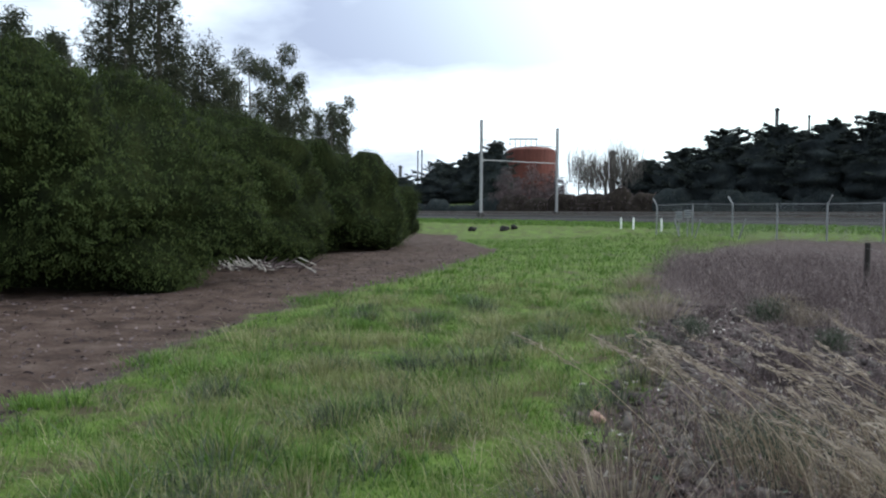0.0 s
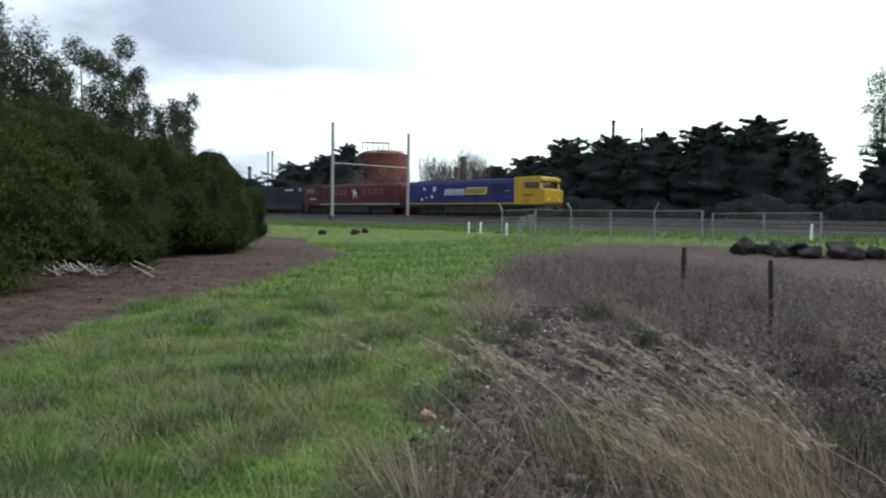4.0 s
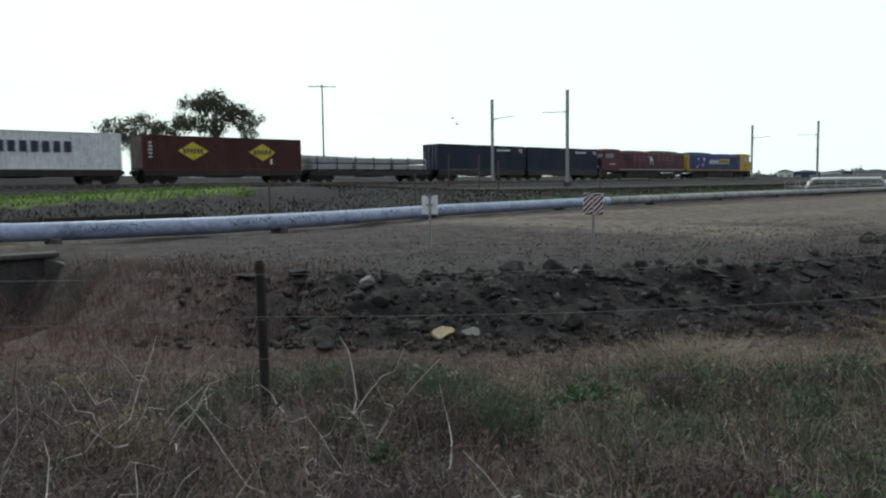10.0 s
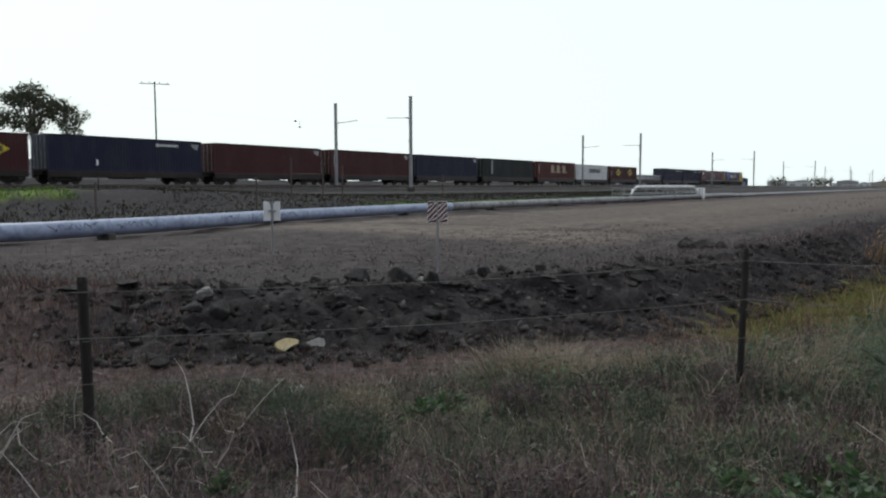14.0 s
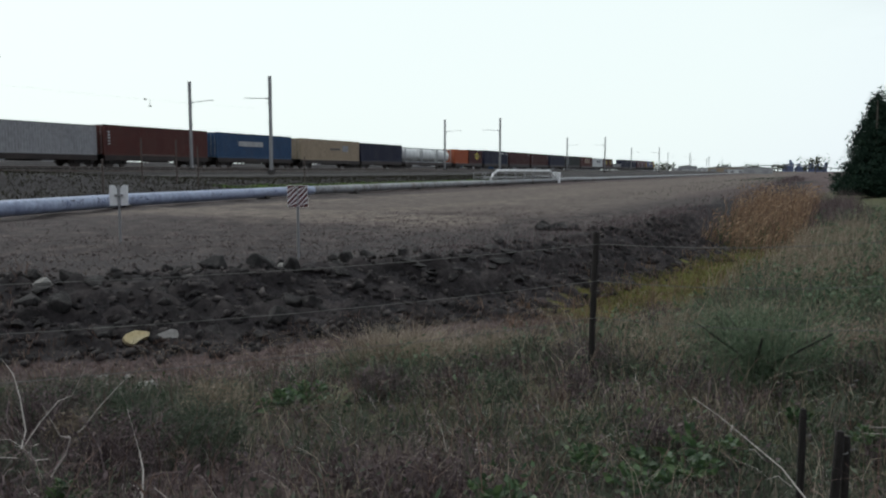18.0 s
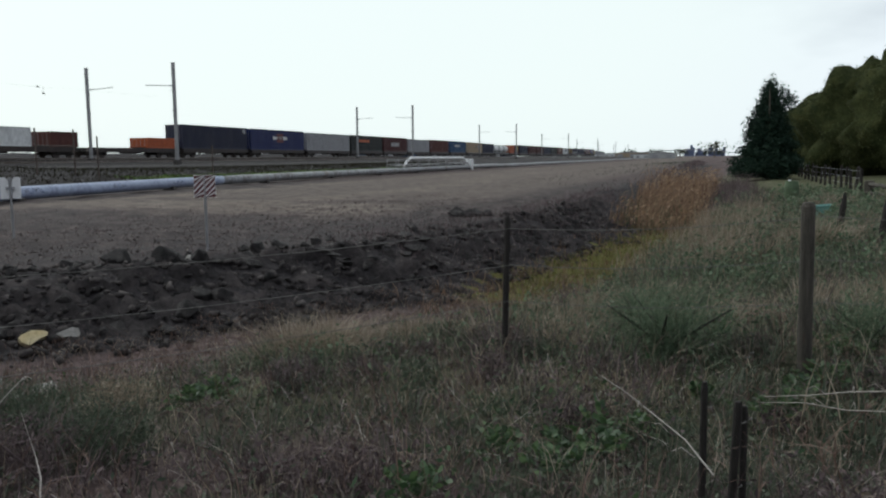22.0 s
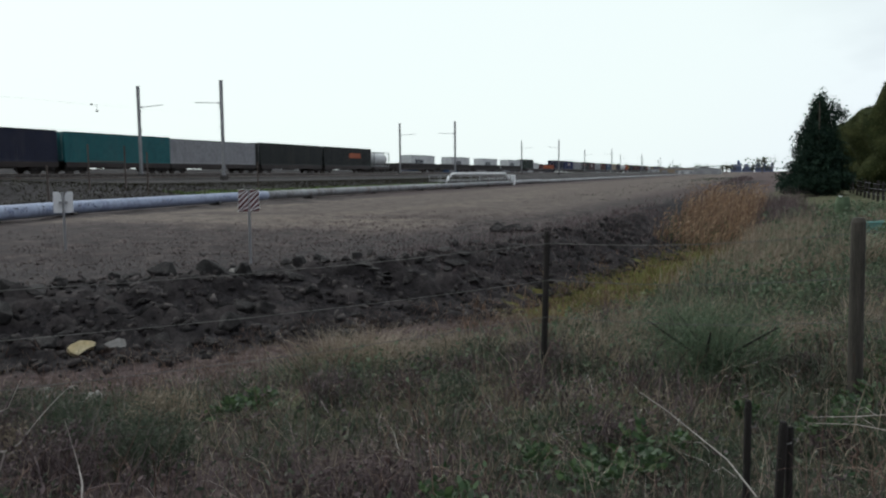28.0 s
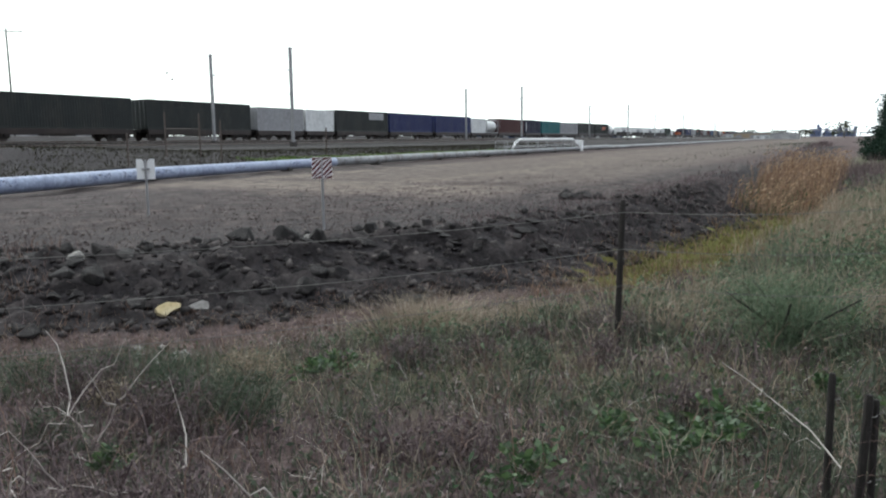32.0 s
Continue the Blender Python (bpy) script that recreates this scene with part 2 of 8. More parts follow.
def materials():
    M["ballast"] = surface("track_ballast", [(0.015, 0.013, 0.013), (0.034, 0.029, 0.028), (0.023, 0.020, 0.020)], 3.0, 0.95, 0, 1.0, 9.0, 0.5)
    M["rail"] = surface("rail_steel", [(0.16, 0.12, 0.10), (0.3, 0.28, 0.26)], 3.0, 0.45, 0.8, 0.1)
    M["sleeper"] = surface("concrete_sleeper", [(0.07, 0.065, 0.06), (0.12, 0.11, 0.10)], 3.0, 0.9)
    M["mast"] = surface("galvanised_mast", [(0.24, 0.24, 0.245), (0.37, 0.365, 0.37)], 1.5, 0.55, 0.35, 0.1, 6.0, 0.25, (3, 3, 0.6))
    M["fence_steel"] = surface("dull_fence_steel", [(0.20, 0.20, 0.21), (0.32, 0.32, 0.34)], 2.0, 0.6, 0.3, 0.1)
    M["rusty_steel"] = surface("rusty_grey_steel", [(0.08, 0.06, 0.05), (0.15, 0.12, 0.105)], 2.0, 0.8, 0.1, 0.1)
    M["wire"] = surface("steel_wire", [(0.10, 0.095, 0.09), (0.18, 0.17, 0.16)], 4.0, 0.6, 0.4, 0.0)
    M["dark_wood"] = surface("weathered_dark_wood", [(0.014, 0.011, 0.010), (0.036, 0.03, 0.027)], 6.0, 0.9, 0, 0.6, 6.0, 0.4, (4, 4, 0.5))
    M["grey_wood"] = surface("grey_timber", [(0.04, 0.035, 0.029), (0.10, 0.087, 0.072)], 5.0, 0.9, 0, 0.6, 6.0, 0.4, (4, 4, 0.4))
    M["pipe"] = surface("pale_painted_pipe", [(0.20, 0.235, 0.35), (0.33, 0.375, 0.51), (0.26, 0.295, 0.42)], 0.7, 0.5, 0.0, 0.1, 8.0, 0.3)
    M["pipe_rust"] = surface("stained_pipe", [(0.16, 0.14, 0.13), (0.34, 0.35, 0.36), (0.22, 0.19, 0.17)], 0.8, 0.6, 0.1, 0.2, 8.0, 0.4)
    M["concrete"] = surface("stained_concrete", [(0.045, 0.040, 0.038), (0.10, 0.09, 0.084)], 1.2, 0.92, 0, 0.5, 9.0, 0.4)
    M["stone"] = surface("basalt_stone", [(0.011, 0.0095, 0.0095), (0.025, 0.0215, 0.021), (0.055, 0.047, 0.045)], 2.2, 0.92, 0, 0.8, 7.0, 0.45, random_tint=0.3)
    M["pale_stone"] = surface("pale_stone", [(0.30, 0.28, 0.26), (0.45, 0.43, 0.40)], 4.0, 0.9, 0, 0.6, 7.0, 0.3, random_tint=0.2)
    M["yellow_stone"] = surface("yellow_sandstone", [(0.52, 0.40, 0.20), (0.62, 0.54, 0.36)], 3.0, 0.9, 0, 0.5)
    M["pink_stone"] = surface("pink_brick_stone", [(0.42, 0.24, 0.19), (0.5, 0.33, 0.27)], 4.0, 0.9)
    M["white"] = surface("white_paint", [(0.82, 0.82, 0.82), (0.88, 0.88, 0.87)], 2.0, 0.6, 0, 0.1, 8.0, 0.1)
    M["red"] = surface("red_reflective", [(0.085, 0.010, 0.014), (0.13, 0.016, 0.02)], 2.0, 0.45, 0, 0.05)
    M["black"] = surface("black_dirt", [(0.012, 0.011, 0.011), (0.03, 0.028, 0.026)], 2.0, 0.7, 0, 0.2)
    # near-black inside of the culvert pipes: their inner shade put into the colour
    M["void"] = surface("pipe_inside_painted_shade", [(0.01, 0.01, 0.01), (0.02, 0.018, 0.016)], 2.0, 0.95)
    M["brick_tank"] = surface("rust_red_tank_paint", [(0.10, 0.03, 0.022), (0.16, 0.05, 0.035)], 0.15, 0.8, 0, 0.1, 7.0, 0.3, (1, 1, 0.3))
    M["bark"] = surface("grey_brown_bark", [(0.06, 0.05, 0.04), (0.16, 0.14, 0.115)], 2.0, 0.95, 0, 0.7, 6.0, 0.4, (2, 2, 0.4))
    M["hedge"] = surface("dark_hedge_leaves", [(0.032, 0.046, 0.015), (0.050, 0.068, 0.021), (0.078, 0.098, 0.030)], 0.8, 0.85, 0, 0, 6.0, 0.3, island=True, spec=0.12, through_light=0.2)
    M["cypress"] = surface("cypress_foliage", [(0.020, 0.025, 0.025), (0.034, 0.041, 0.038), (0.05, 0.058, 0.048)], 0.4, 0.7, 0, 0, 6.0, 0.3, island=True, spec=0.12, through_light=0.1)
    # core of the hedges: shade between the shoots is put into this darker colour
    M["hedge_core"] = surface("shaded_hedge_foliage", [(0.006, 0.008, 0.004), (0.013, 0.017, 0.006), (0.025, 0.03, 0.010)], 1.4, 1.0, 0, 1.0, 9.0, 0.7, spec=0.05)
    # darker core copies for shrubs, scrub and cypresses: inner shade painted in
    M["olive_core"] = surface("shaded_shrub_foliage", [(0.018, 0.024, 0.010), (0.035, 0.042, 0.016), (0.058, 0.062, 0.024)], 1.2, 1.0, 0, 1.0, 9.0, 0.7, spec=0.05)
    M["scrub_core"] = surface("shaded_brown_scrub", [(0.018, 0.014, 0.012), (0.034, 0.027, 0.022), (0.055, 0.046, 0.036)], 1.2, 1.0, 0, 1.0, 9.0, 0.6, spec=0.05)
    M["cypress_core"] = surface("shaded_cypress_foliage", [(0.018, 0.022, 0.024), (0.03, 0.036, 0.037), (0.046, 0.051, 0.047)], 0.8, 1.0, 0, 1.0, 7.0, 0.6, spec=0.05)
    M["clod"] = surface("dark_earth_clods", [(0.022, 0.019, 0.019), (0.048, 0.041, 0.040), (0.10, 0.087, 0.083)], 1.5, 0.95, 0, 0.6, 9.0, 0.4, island=True, spec=0.2)
    M["bank_earth"] = surface("broken_dark_earth", [(0.014, 0.012, 0.0125), (0.031, 0.0265, 0.027), (0.068, 0.057, 0.056)], 1.6, 0.97, 0, 1.0, 11.0, 0.5, spec=0.15)
    M["grit"] = surface("loose_grey_brown_stones", [(0.045, 0.036, 0.036), (0.08, 0.065, 0.062), (0.20, 0.17, 0.156)], 1.5, 0.95, 0, 0.4, 9.0, 0.3, island=True, spec=0.2)
    M["gum"] = surface("gum_tree_leaves", [(0.03, 0.04, 0.025), (0.065, 0.075, 0.045), (0.10, 0.10, 0.06)], 0.5, 0.6, 0, 0, 6.0, 0.3, island=True, spec=0.12, through_light=0.25)
    M["casuarina"] = surface("dark_feathery_foliage", [(0.025, 0.03, 0.02), (0.05, 0.055, 0.035), (0.075, 0.075, 0.045)], 0.5, 0.7, 0, 0, 6.0, 0.3, island=True, spec=0.12, through_light=0.2)
    M["conifer"] = surface("conifer_needles", [(0.012, 0.028, 0.02), (0.03, 0.055, 0.035)], 1.0, 0.7, 0, 0, 6.0, 0.3, island=True, spec=0.12, through_light=0.1)
    M["olive"] = surface("olive_shrub_leaves", [(0.035, 0.044, 0.016), (0.062, 0.072, 0.027), (0.095, 0.10, 0.04)], 0.5, 0.7, 0, 0, 6.0, 0.3, island=True, spec=0.12, through_light=0.2)
    M["bare_twig"] = surface("grey_bare_twigs", [(0.10, 0.085, 0.075), (0.2, 0.18, 0.16)], 2.0, 0.9, 0, 0, island=True)
    M["grass"] = surface("green_grass", [(0.045, 0.095, 0.014), (0.095, 0.18, 0.023), (0.155, 0.24, 0.045)], 0.5, 0.6, 0, 0, 5.0, 0.2, island=True, through_light=0.35)
    M["pale_grass"] = surface("pale_green_dry_grass", [(0.11, 0.13, 0.04), (0.21, 0.22, 0.085), (0.34, 0.32, 0.17)], 0.7, 0.7, 0, 0, 5.0, 0.2, island=True, through_light=0.3)
    M["rust_weed"] = surface("reddish_dead_weeds", [(0.068, 0.039, 0.031), (0.135, 0.082, 0.064), (0.23, 0.155, 0.122)], 0.7, 0.85, 0, 0, 5.0, 0.3, island=True, through_light=0.15)
    M["straw"] = surface("straw_dry_grass", [(0.13, 0.10, 0.072), (0.26, 0.21, 0.155), (0.42, 0.35, 0.27)], 0.7, 0.75, 0, 0, 5.0, 0.2, island=True, through_light=0.3)
    M["scrub"] = surface("dead_brown_weeds", [(0.042, 0.029, 0.031), (0.10, 0.071, 0.074), (0.21, 0.158, 0.156)], 0.7, 0.85, 0, 0, 5.0, 0.3, island=True, through_light=0.1)
    M["olive_grass"] = surface("dull_green_weeds", [(0.034, 0.048, 0.030), (0.070, 0.090, 0.058), (0.125, 0.142, 0.098)], 0.7, 0.8, 0, 0, 5.0, 0.3, island=True, through_light=0.25)
    M["leafy"] = surface("broad_green_weed_leaves", [(0.028, 0.056, 0.024), (0.055, 0.10, 0.04), (0.11, 0.17, 0.065)], 2.0, 0.5, 0, 0, 5.0, 0.2, island=True, through_light=0.3)
    M["leafy_dark"] = surface("dark_green_herb_leaves", [(0.02, 0.042, 0.02), (0.042, 0.078, 0.034), (0.08, 0.125, 0.055)], 1.0, 0.6, 0, 0, 5.0, 0.2, island=True, through_light=0.25, spec=0.2)
    M["sage"] = surface("grey_green_herb_mat", [(0.05, 0.080, 0.048), (0.105, 0.150, 0.088), (0.19, 0.235, 0.15)], 1.0, 0.7, 0, 0, 5.0, 0.25, island=True, through_light=0.25, spec=0.2)
    M["teal_plastic"] = surface("faded_teal_plastic", [(0.10, 0.24, 0.22), (0.16, 0.34, 0.31)], 3.0, 0.6)
    M["stack"] = surface("sooty_steel_stack", [(0.06, 0.058, 0.06), (0.12, 0.115, 0.115)], 0.6, 0.8, 0, 0.1, 6.0, 0.3)
    M["plume"] = surface("feathery_straw_grass", [(0.14, 0.105, 0.07), (0.29, 0.225, 0.155), (0.47, 0.385, 0.29)], 0.7, 0.75, 0, 0, 5.0, 0.2, island=True, through_light=0.4)
    M["mauve_weed"] = surface("mauve_dead_weeds", [(0.07, 0.05, 0.052), (0.145, 0.108, 0.108), (0.27, 0.215, 0.21)], 0.7, 0.85, 0, 0, 5.0, 0.3, island=True, through_light=0.15)
    M["verge_weed"] = surface("dark_rank_weeds", [(0.022, 0.020, 0.015), (0.038, 0.035, 0.022), (0.058, 0.058, 0.030)], 0.5, 0.85, 0, 0, 5.0, 0.3, island=True, spec=0.1)
    M["plume_head"] = surface("pale_feathery_seed_heads", [(0.30, 0.24, 0.19), (0.46, 0.38, 0.31)], 2.0, 0.85, 0, 0, 5.0, 0.2, island=True, through_light=0.35)
    M["reed"] = surface("orange_brown_reeds", [(0.11, 0.064, 0.042), (0.20, 0.125, 0.08), (0.32, 0.215, 0.15)], 0.5, 0.8, 0, 0, 5.0, 0.2, island=True, through_light=0.3)
    M["reed_plume"] = surface("feathery_reed_plumes", [(0.22, 0.13, 0.075), (0.36, 0.235, 0.145), (0.48, 0.35, 0.24)], 0.5, 0.85, 0, 0, 5.0, 0.2, island=True, through_light=0.35)
    M["marsh"] = surface("yellow_green_marsh_grass", [(0.06, 0.07, 0.016), (0.115, 0.12, 0.026), (0.19, 0.165, 0.05)], 0.5, 0.8, 0, 0, 5.0, 0.2, island=True, through_light=0.3)
    M["pale_twig"] = surface("bleached_dead_twigs", [(0.30, 0.26, 0.235), (0.56, 0.51, 0.47)], 3.0, 0.85, 0, 0.2, island=True)
    M["glass"] = surface("dark_cab_glass", [(0.012, 0.014, 0.018), (0.03, 0.035, 0.04)], 1.0, 0.08, 0, 0, spec=0.8)
    M["lamp"] = surface("headlamp_lens", [(0.7, 0.7, 0.66), (0.8, 0.8, 0.76)], 2.0, 0.2)
    M["bogie"] = surface("dusty_black_underframe", [(0.016, 0.014, 0.013), (0.05, 0.043, 0.038)], 1.4, 0.85, 0, 0.3)
    M["wheel"] = surface("worn_wheel_steel", [(0.05, 0.042, 0.038), (0.12, 0.1, 0.09)], 2.0, 0.55, 0.6, 0.1)
    for name, c in dict(loco_blue=(0.012, 0.022, 0.15), loco_yellow=(0.52, 0.33, 0.016), loco_red=(0.12, 0.008, 0.02), stripe_grey=(0.42, 0.42, 0.42),
                        navy=(0.010, 0.017, 0.062), blue=(0.014, 0.032, 0.17), teal=(0.012, 0.14, 0.15), maroon=(0.10, 0.014, 0.014), brown_red=(0.15, 0.03, 0.02),
                        rust_orange=(0.42, 0.09, 0.022), dark_green=(0.014, 0.04, 0.028), white_box=(0.78, 0.79, 0.78), grey_box=(0.34, 0.34, 0.35), tan=(0.40, 0.31, 0.21),
                        black_green=(0.018, 0.026, 0.024), wagon_brown=(0.04, 0.024, 0.02), mid_blue=(0.02, 0.07, 0.16), letter_white=(0.7, 0.7, 0.7),
                        letter_yellow=(0.66, 0.50, 0.03), letter_gold=(0.20, 0.06, 0.07), letter_dark=(0.03, 0.04, 0.06), graffiti_haze_blue=(0.12, 0.16, 0.3), graffiti_dark=(0.08, 0.08, 0.11)).items():
        M[name] = paint(name, tuple(v * 0.6 for v in c) if name in ("navy", "blue", "maroon", "brown_red", "dark_green", "loco_red", "black_green", "wagon_brown") else c)


materials()


# ---- building blocks ----
class Geo:
    """Vertices and faces of one mesh, gathered piece by piece."""

    def __init__(self):
        self.v, self.f = [], []

    def add(self, verts, faces):
        o = len(self.v)
        self.v += [tuple(p) for p in verts]
        self.f += [tuple(o + i for i in f) for f in faces]
        return self

    def box(self, x, y, z, sx, sy, sz, c=0.0, m=None):
        """A box centred on (x, y, z), its edges cut back by c."""
        hx, hy, hz = sx / 2, sy / 2, sz / 2
        c = min(c, hx * 0.9, hy * 0.9, hz * 0.9)
        vs, fs = [], []
        if c <= 0:
            vs = [(i * hx, j * hy, k * hz) for i in (-1, 1) for j in (-1, 1) for k in (-1, 1)]
            fs = [(0, 1, 3, 2), (4, 6, 7, 5), (0, 4, 5, 1), (2, 3, 7, 6), (0, 2, 6, 4), (1, 5, 7, 3)]
        else:
            idx = {}
            for i in (-1, 1):
                for j in (-1, 1):
                    for k in (-1, 1):
                        for a in range(3):
                            idx[i, j, k, a] = len(vs)
                            vs.append((i * (hx - (c if a != 0 else 0)), j * (hy - (c if a != 1 else 0)), k * (hz - (c if a != 2 else 0))))
            for s in (-1, 1):
                q = [(s, j, k, 0) for j, k in ((-1, -1), (1, -1), (1, 1), (-1, 1))]
                fs.append([idx[e] for e in (q if s > 0 else q[::-1])])
                q = [(i, s, k, 1) for i, k in ((-1, -1), (-1, 1), (1, 1), (1, -1))]
                fs.append([idx[e] for e in (q if s > 0 else q[::-1])])
                q = [(i, j, s, 2) for i, j in ((-1, -1), (1, -1), (1, 1), (-1, 1))]
                fs.append([idx[e] for e in (q if s > 0 else q[::-1])])
            for j in (-1, 1):
                for k in (-1, 1):
                    fs.append([idx[-1, j, k, 1], idx[1, j, k, 1], idx[1, j, k, 2], idx[-1, j, k, 2]])
                    fs.append([idx[j, -1, k, 0], idx[j, 1, k, 0], idx[j, 1, k, 2], idx[j, -1, k, 2]])
                    fs.append([idx[j, k, -1, 0], idx[j, k, 1, 0], idx[j, k, 1, 1], idx[j, k, -1, 1]])
            for i in (-1, 1):
                for j in (-1, 1):
                    for k in (-1, 1):
                        fs.append([idx[i, j, k, a] for a in range(3)])
        t = Matrix.Translation((x, y, z)) @ (m or Matrix.Identity(4))
        return self.add([t @ Vector(p) for p in vs], fs)

    def tube(self, path, radius, n=8, cap=True):
        """A round bar along a path; radius may be one number or one for each point."""
        path = [Vector(p) for p in path]
        rs = radius if isinstance(radius, (list, tuple)) else [radius] * len(path)
        vs, fs = [], []
        for i, p in enumerate(path):
            way = (path[min(i + 1, len(path) - 1)] - path[max(i - 1, 0)]).normalized()
            side = way.cross(Vector((0, 0, 1)) if abs(way.z) < 0.9 else Vector((1, 0, 0))).normalized()
            other = way.cross(side)
            for k in range(n):
                a = 2 * math.pi * k / n
                vs.append(p + (side * math.cos(a) + other * math.sin(a)) * rs[i])
        for i in range(len(path) - 1):
            for k in range(n):
                k2 = (k + 1) % n
                fs.append((i * n + k, i * n + k2, (i + 1) * n + k2, (i + 1) * n + k))
        if cap:
            fs.append(tuple(range(n))[::-1])
            fs.append(tuple((len(path) - 1) * n + k for k in range(n)))
        return self.add(vs, fs)

    def prism(self, outline, lo, hi, axis="y"):
        """An outline in the plane across the axis, drawn out from lo to hi."""
        put = {"x": lambda a, b, h: (h, a, b), "y": lambda a, b, h: (a, h, b), "z": lambda a, b, h: (a, b, h)}[axis]
        n = len(outline)
        vs = [put(a, b, lo) for a, b in outline] + [put(a, b, hi) for a, b in outline]
        fs = [tuple(range(n)), tuple(range(2 * n - 1, n - 1, -1))] + [(i, n + i, n + (i + 1) % n, (i + 1) % n) for i in range(n)]
        return self.add(vs, fs)


def mesh_of(name, g, material, smooth=False):
    me = bpy.data.meshes.new(name)
    me.from_pydata(g.v, [], g.f)
    bm = bmesh.new()
    bm.from_mesh(me)
    bmesh.ops.recalc_face_normals(bm, faces=bm.faces)
    bm.to_mesh(me)
    bm.free()
    me.materials.append(material)
    if smooth:
        me.polygons.foreach_set("use_smooth", [True] * len(me.polygons))
    return me


def part(name, g, material, parent=None, label="", smooth=False, at=None):
    ob = new(name, mesh_of(name, g, material, smooth) if isinstance(g, Geo) else g)
    if parent is not None:
        ob.parent = parent
    if at is not None:
        ob.matrix_basis = at
    if label:
        tagged(ob, label)
    return ob


def thing(name, label, category, at=None, group="", kind=""):
    ob = new(name)
    ob.empty_display_size = 0.3
    if at is not None:
        ob.matrix_basis = at
    return tagged(ob, label, category, group, kind)


def array_mesh(name, verts, corners, material):
    """A mesh from arrays: corners is a (faces, 3 or 4) array of vertex numbers, or a list of two such arrays."""
    sets = corners if isinstance(corners, list) else [corners]
    me = bpy.data.meshes.new(name)
    me.vertices.add(len(verts))
    me.vertices.foreach_set("co", np.asarray(verts, np.float32).ravel())
    loops = np.concatenate([c.ravel() for c in sets]).astype(np.int32)
    sizes = np.concatenate([np.full(len(c), c.shape[1], np.int32) for c in sets])
    me.loops.add(len(loops))
    me.loops.foreach_set("vertex_index", loops)
    me.polygons.add(len(sizes))
    me.polygons.foreach_set("loop_start", np.concatenate([[0], np.cumsum(sizes)[:-1]]).astype(np.int32))
    me.update(calc_edges=True)
    me.materials.append(material)
    return me


rng = np.random.default_rng(7)


def blades(name, pts, height, width, lean, material, bend=0.35, wind=(0.0, 0.0)):
    """Grass: one curved tapering blade at each point, each leaning its own way."""
    n = len(pts)
    h = np.broadcast_to(height, n) * rng.uniform(0.55, 1.25, n)
    a = rng.uniform(0, 2 * np.pi, n)
    le = np.stack([np.cos(a), np.sin(a)], 1) * (np.broadcast_to(lean, n) * rng.uniform(0.2, 1.3, n))[:, None] + np.asarray(wind)
    b = rng.uniform(0, 2 * np.pi, n)
    side = np.stack([np.cos(b), np.sin(b)], 1) * (np.broadcast_to(width, n) * rng.uniform(0.6, 1.3, n) / 2)[:, None]
    v = np.zeros((n, 5, 3))
    mid, tip = le * (0.5 - bend * 0.35), le
    v[:, 0, :2], v[:, 1, :2] = pts[:, :2] - side, pts[:, :2] + side
    v[:, 2, :2], v[:, 3, :2] = pts[:, :2] + mid * h[:, None] + side * 0.75, pts[:, :2] + mid * h[:, None] - side * 0.75
    v[:, 4, :2] = pts[:, :2] + tip * h[:, None]
    drop = np.clip(np.linalg.norm(le, axis=1), 0, 1.2)
    v[:, :2, 2] = pts[:, None, 2] - 0.02
    v[:, 2:4, 2] = (pts[:, 2] + h * 0.55)[:, None]
    v[:, 4, 2] = pts[:, 2] + h * (1.05 - 0.35 * drop)
    i = np.arange(n)[:, None] * 5
    return array_mesh(name, v.reshape(-1, 3), [i + np.array([0, 1, 2, 3]), i + np.array([3, 2, 4])], material)


def stems(name, pts, length, width, material, curl=1.0, rise=(0.4, 1.4), twigs=0):
    """Long bent dry stems, each a strip of six joints; twigs more of half the length fork off each one."""
    n = len(pts)
    ln = np.broadcast_to(length, n) * rng.uniform(0.5, 1.4, n)
    az, el = rng.uniform(0, 6.28, n), rng.uniform(rise[0], rise[1], n)
    at, line = pts.copy(), [pts.copy()]
    for k in range(6):
        at = at + (ln / 6)[:, None] * np.stack([np.cos(az) * np.cos(el), np.sin(az) * np.cos(el), np.sin(el)], 1)
        at[:, 2] = np.maximum(at[:, 2], pts[:, 2] + 0.015)
        line.append(at.copy())
        az = az + rng.normal(size=n) * 0.4 * curl
        el = el + (rng.normal(size=n) * 0.3 - 0.16) * curl
    line = np.stack(line, 1)
    a = rng.uniform(0, 6.28, n)
    side = np.stack([np.cos(a), np.sin(a), rng.uniform(-0.6, 0.6, n)], 1)[:, None, :] * (width * np.linspace(0.55, 0.2, 7))[None, :, None]
    v = np.stack([line - side, line + side], 2).reshape(-1, 3)
    i = np.arange(n)[:, None, None] * 14 + np.arange(6)[None, :, None] * 2
    q = (i + np.array([0, 1, 3, 2])).reshape(-1, 4)
    if twigs:
        who = np.repeat(np.arange(n), twigs)
        more = stems(name + "_twig", line[who, rng.integers(1, 6, len(who))], np.broadcast_to(length, n)[who] * 0.45, width * 0.7, material, curl, (-0.2, 1.3))
        co = np.zeros(len(more.vertices) * 3, np.float32)
        more.vertices.foreach_get("co", co)
        m = len(who)
        i2 = np.arange(m)[:, None, None] * 14 + np.arange(6)[None, :, None] * 2 + len(v)
        q = np.concatenate([q, (i2 + np.array([0, 1, 3, 2])).reshape(-1, 4)])
        v = np.concatenate([v, co.reshape(-1, 3)])
        bpy.data.meshes.remove(more)
    return array_mesh(name, v, q, material)


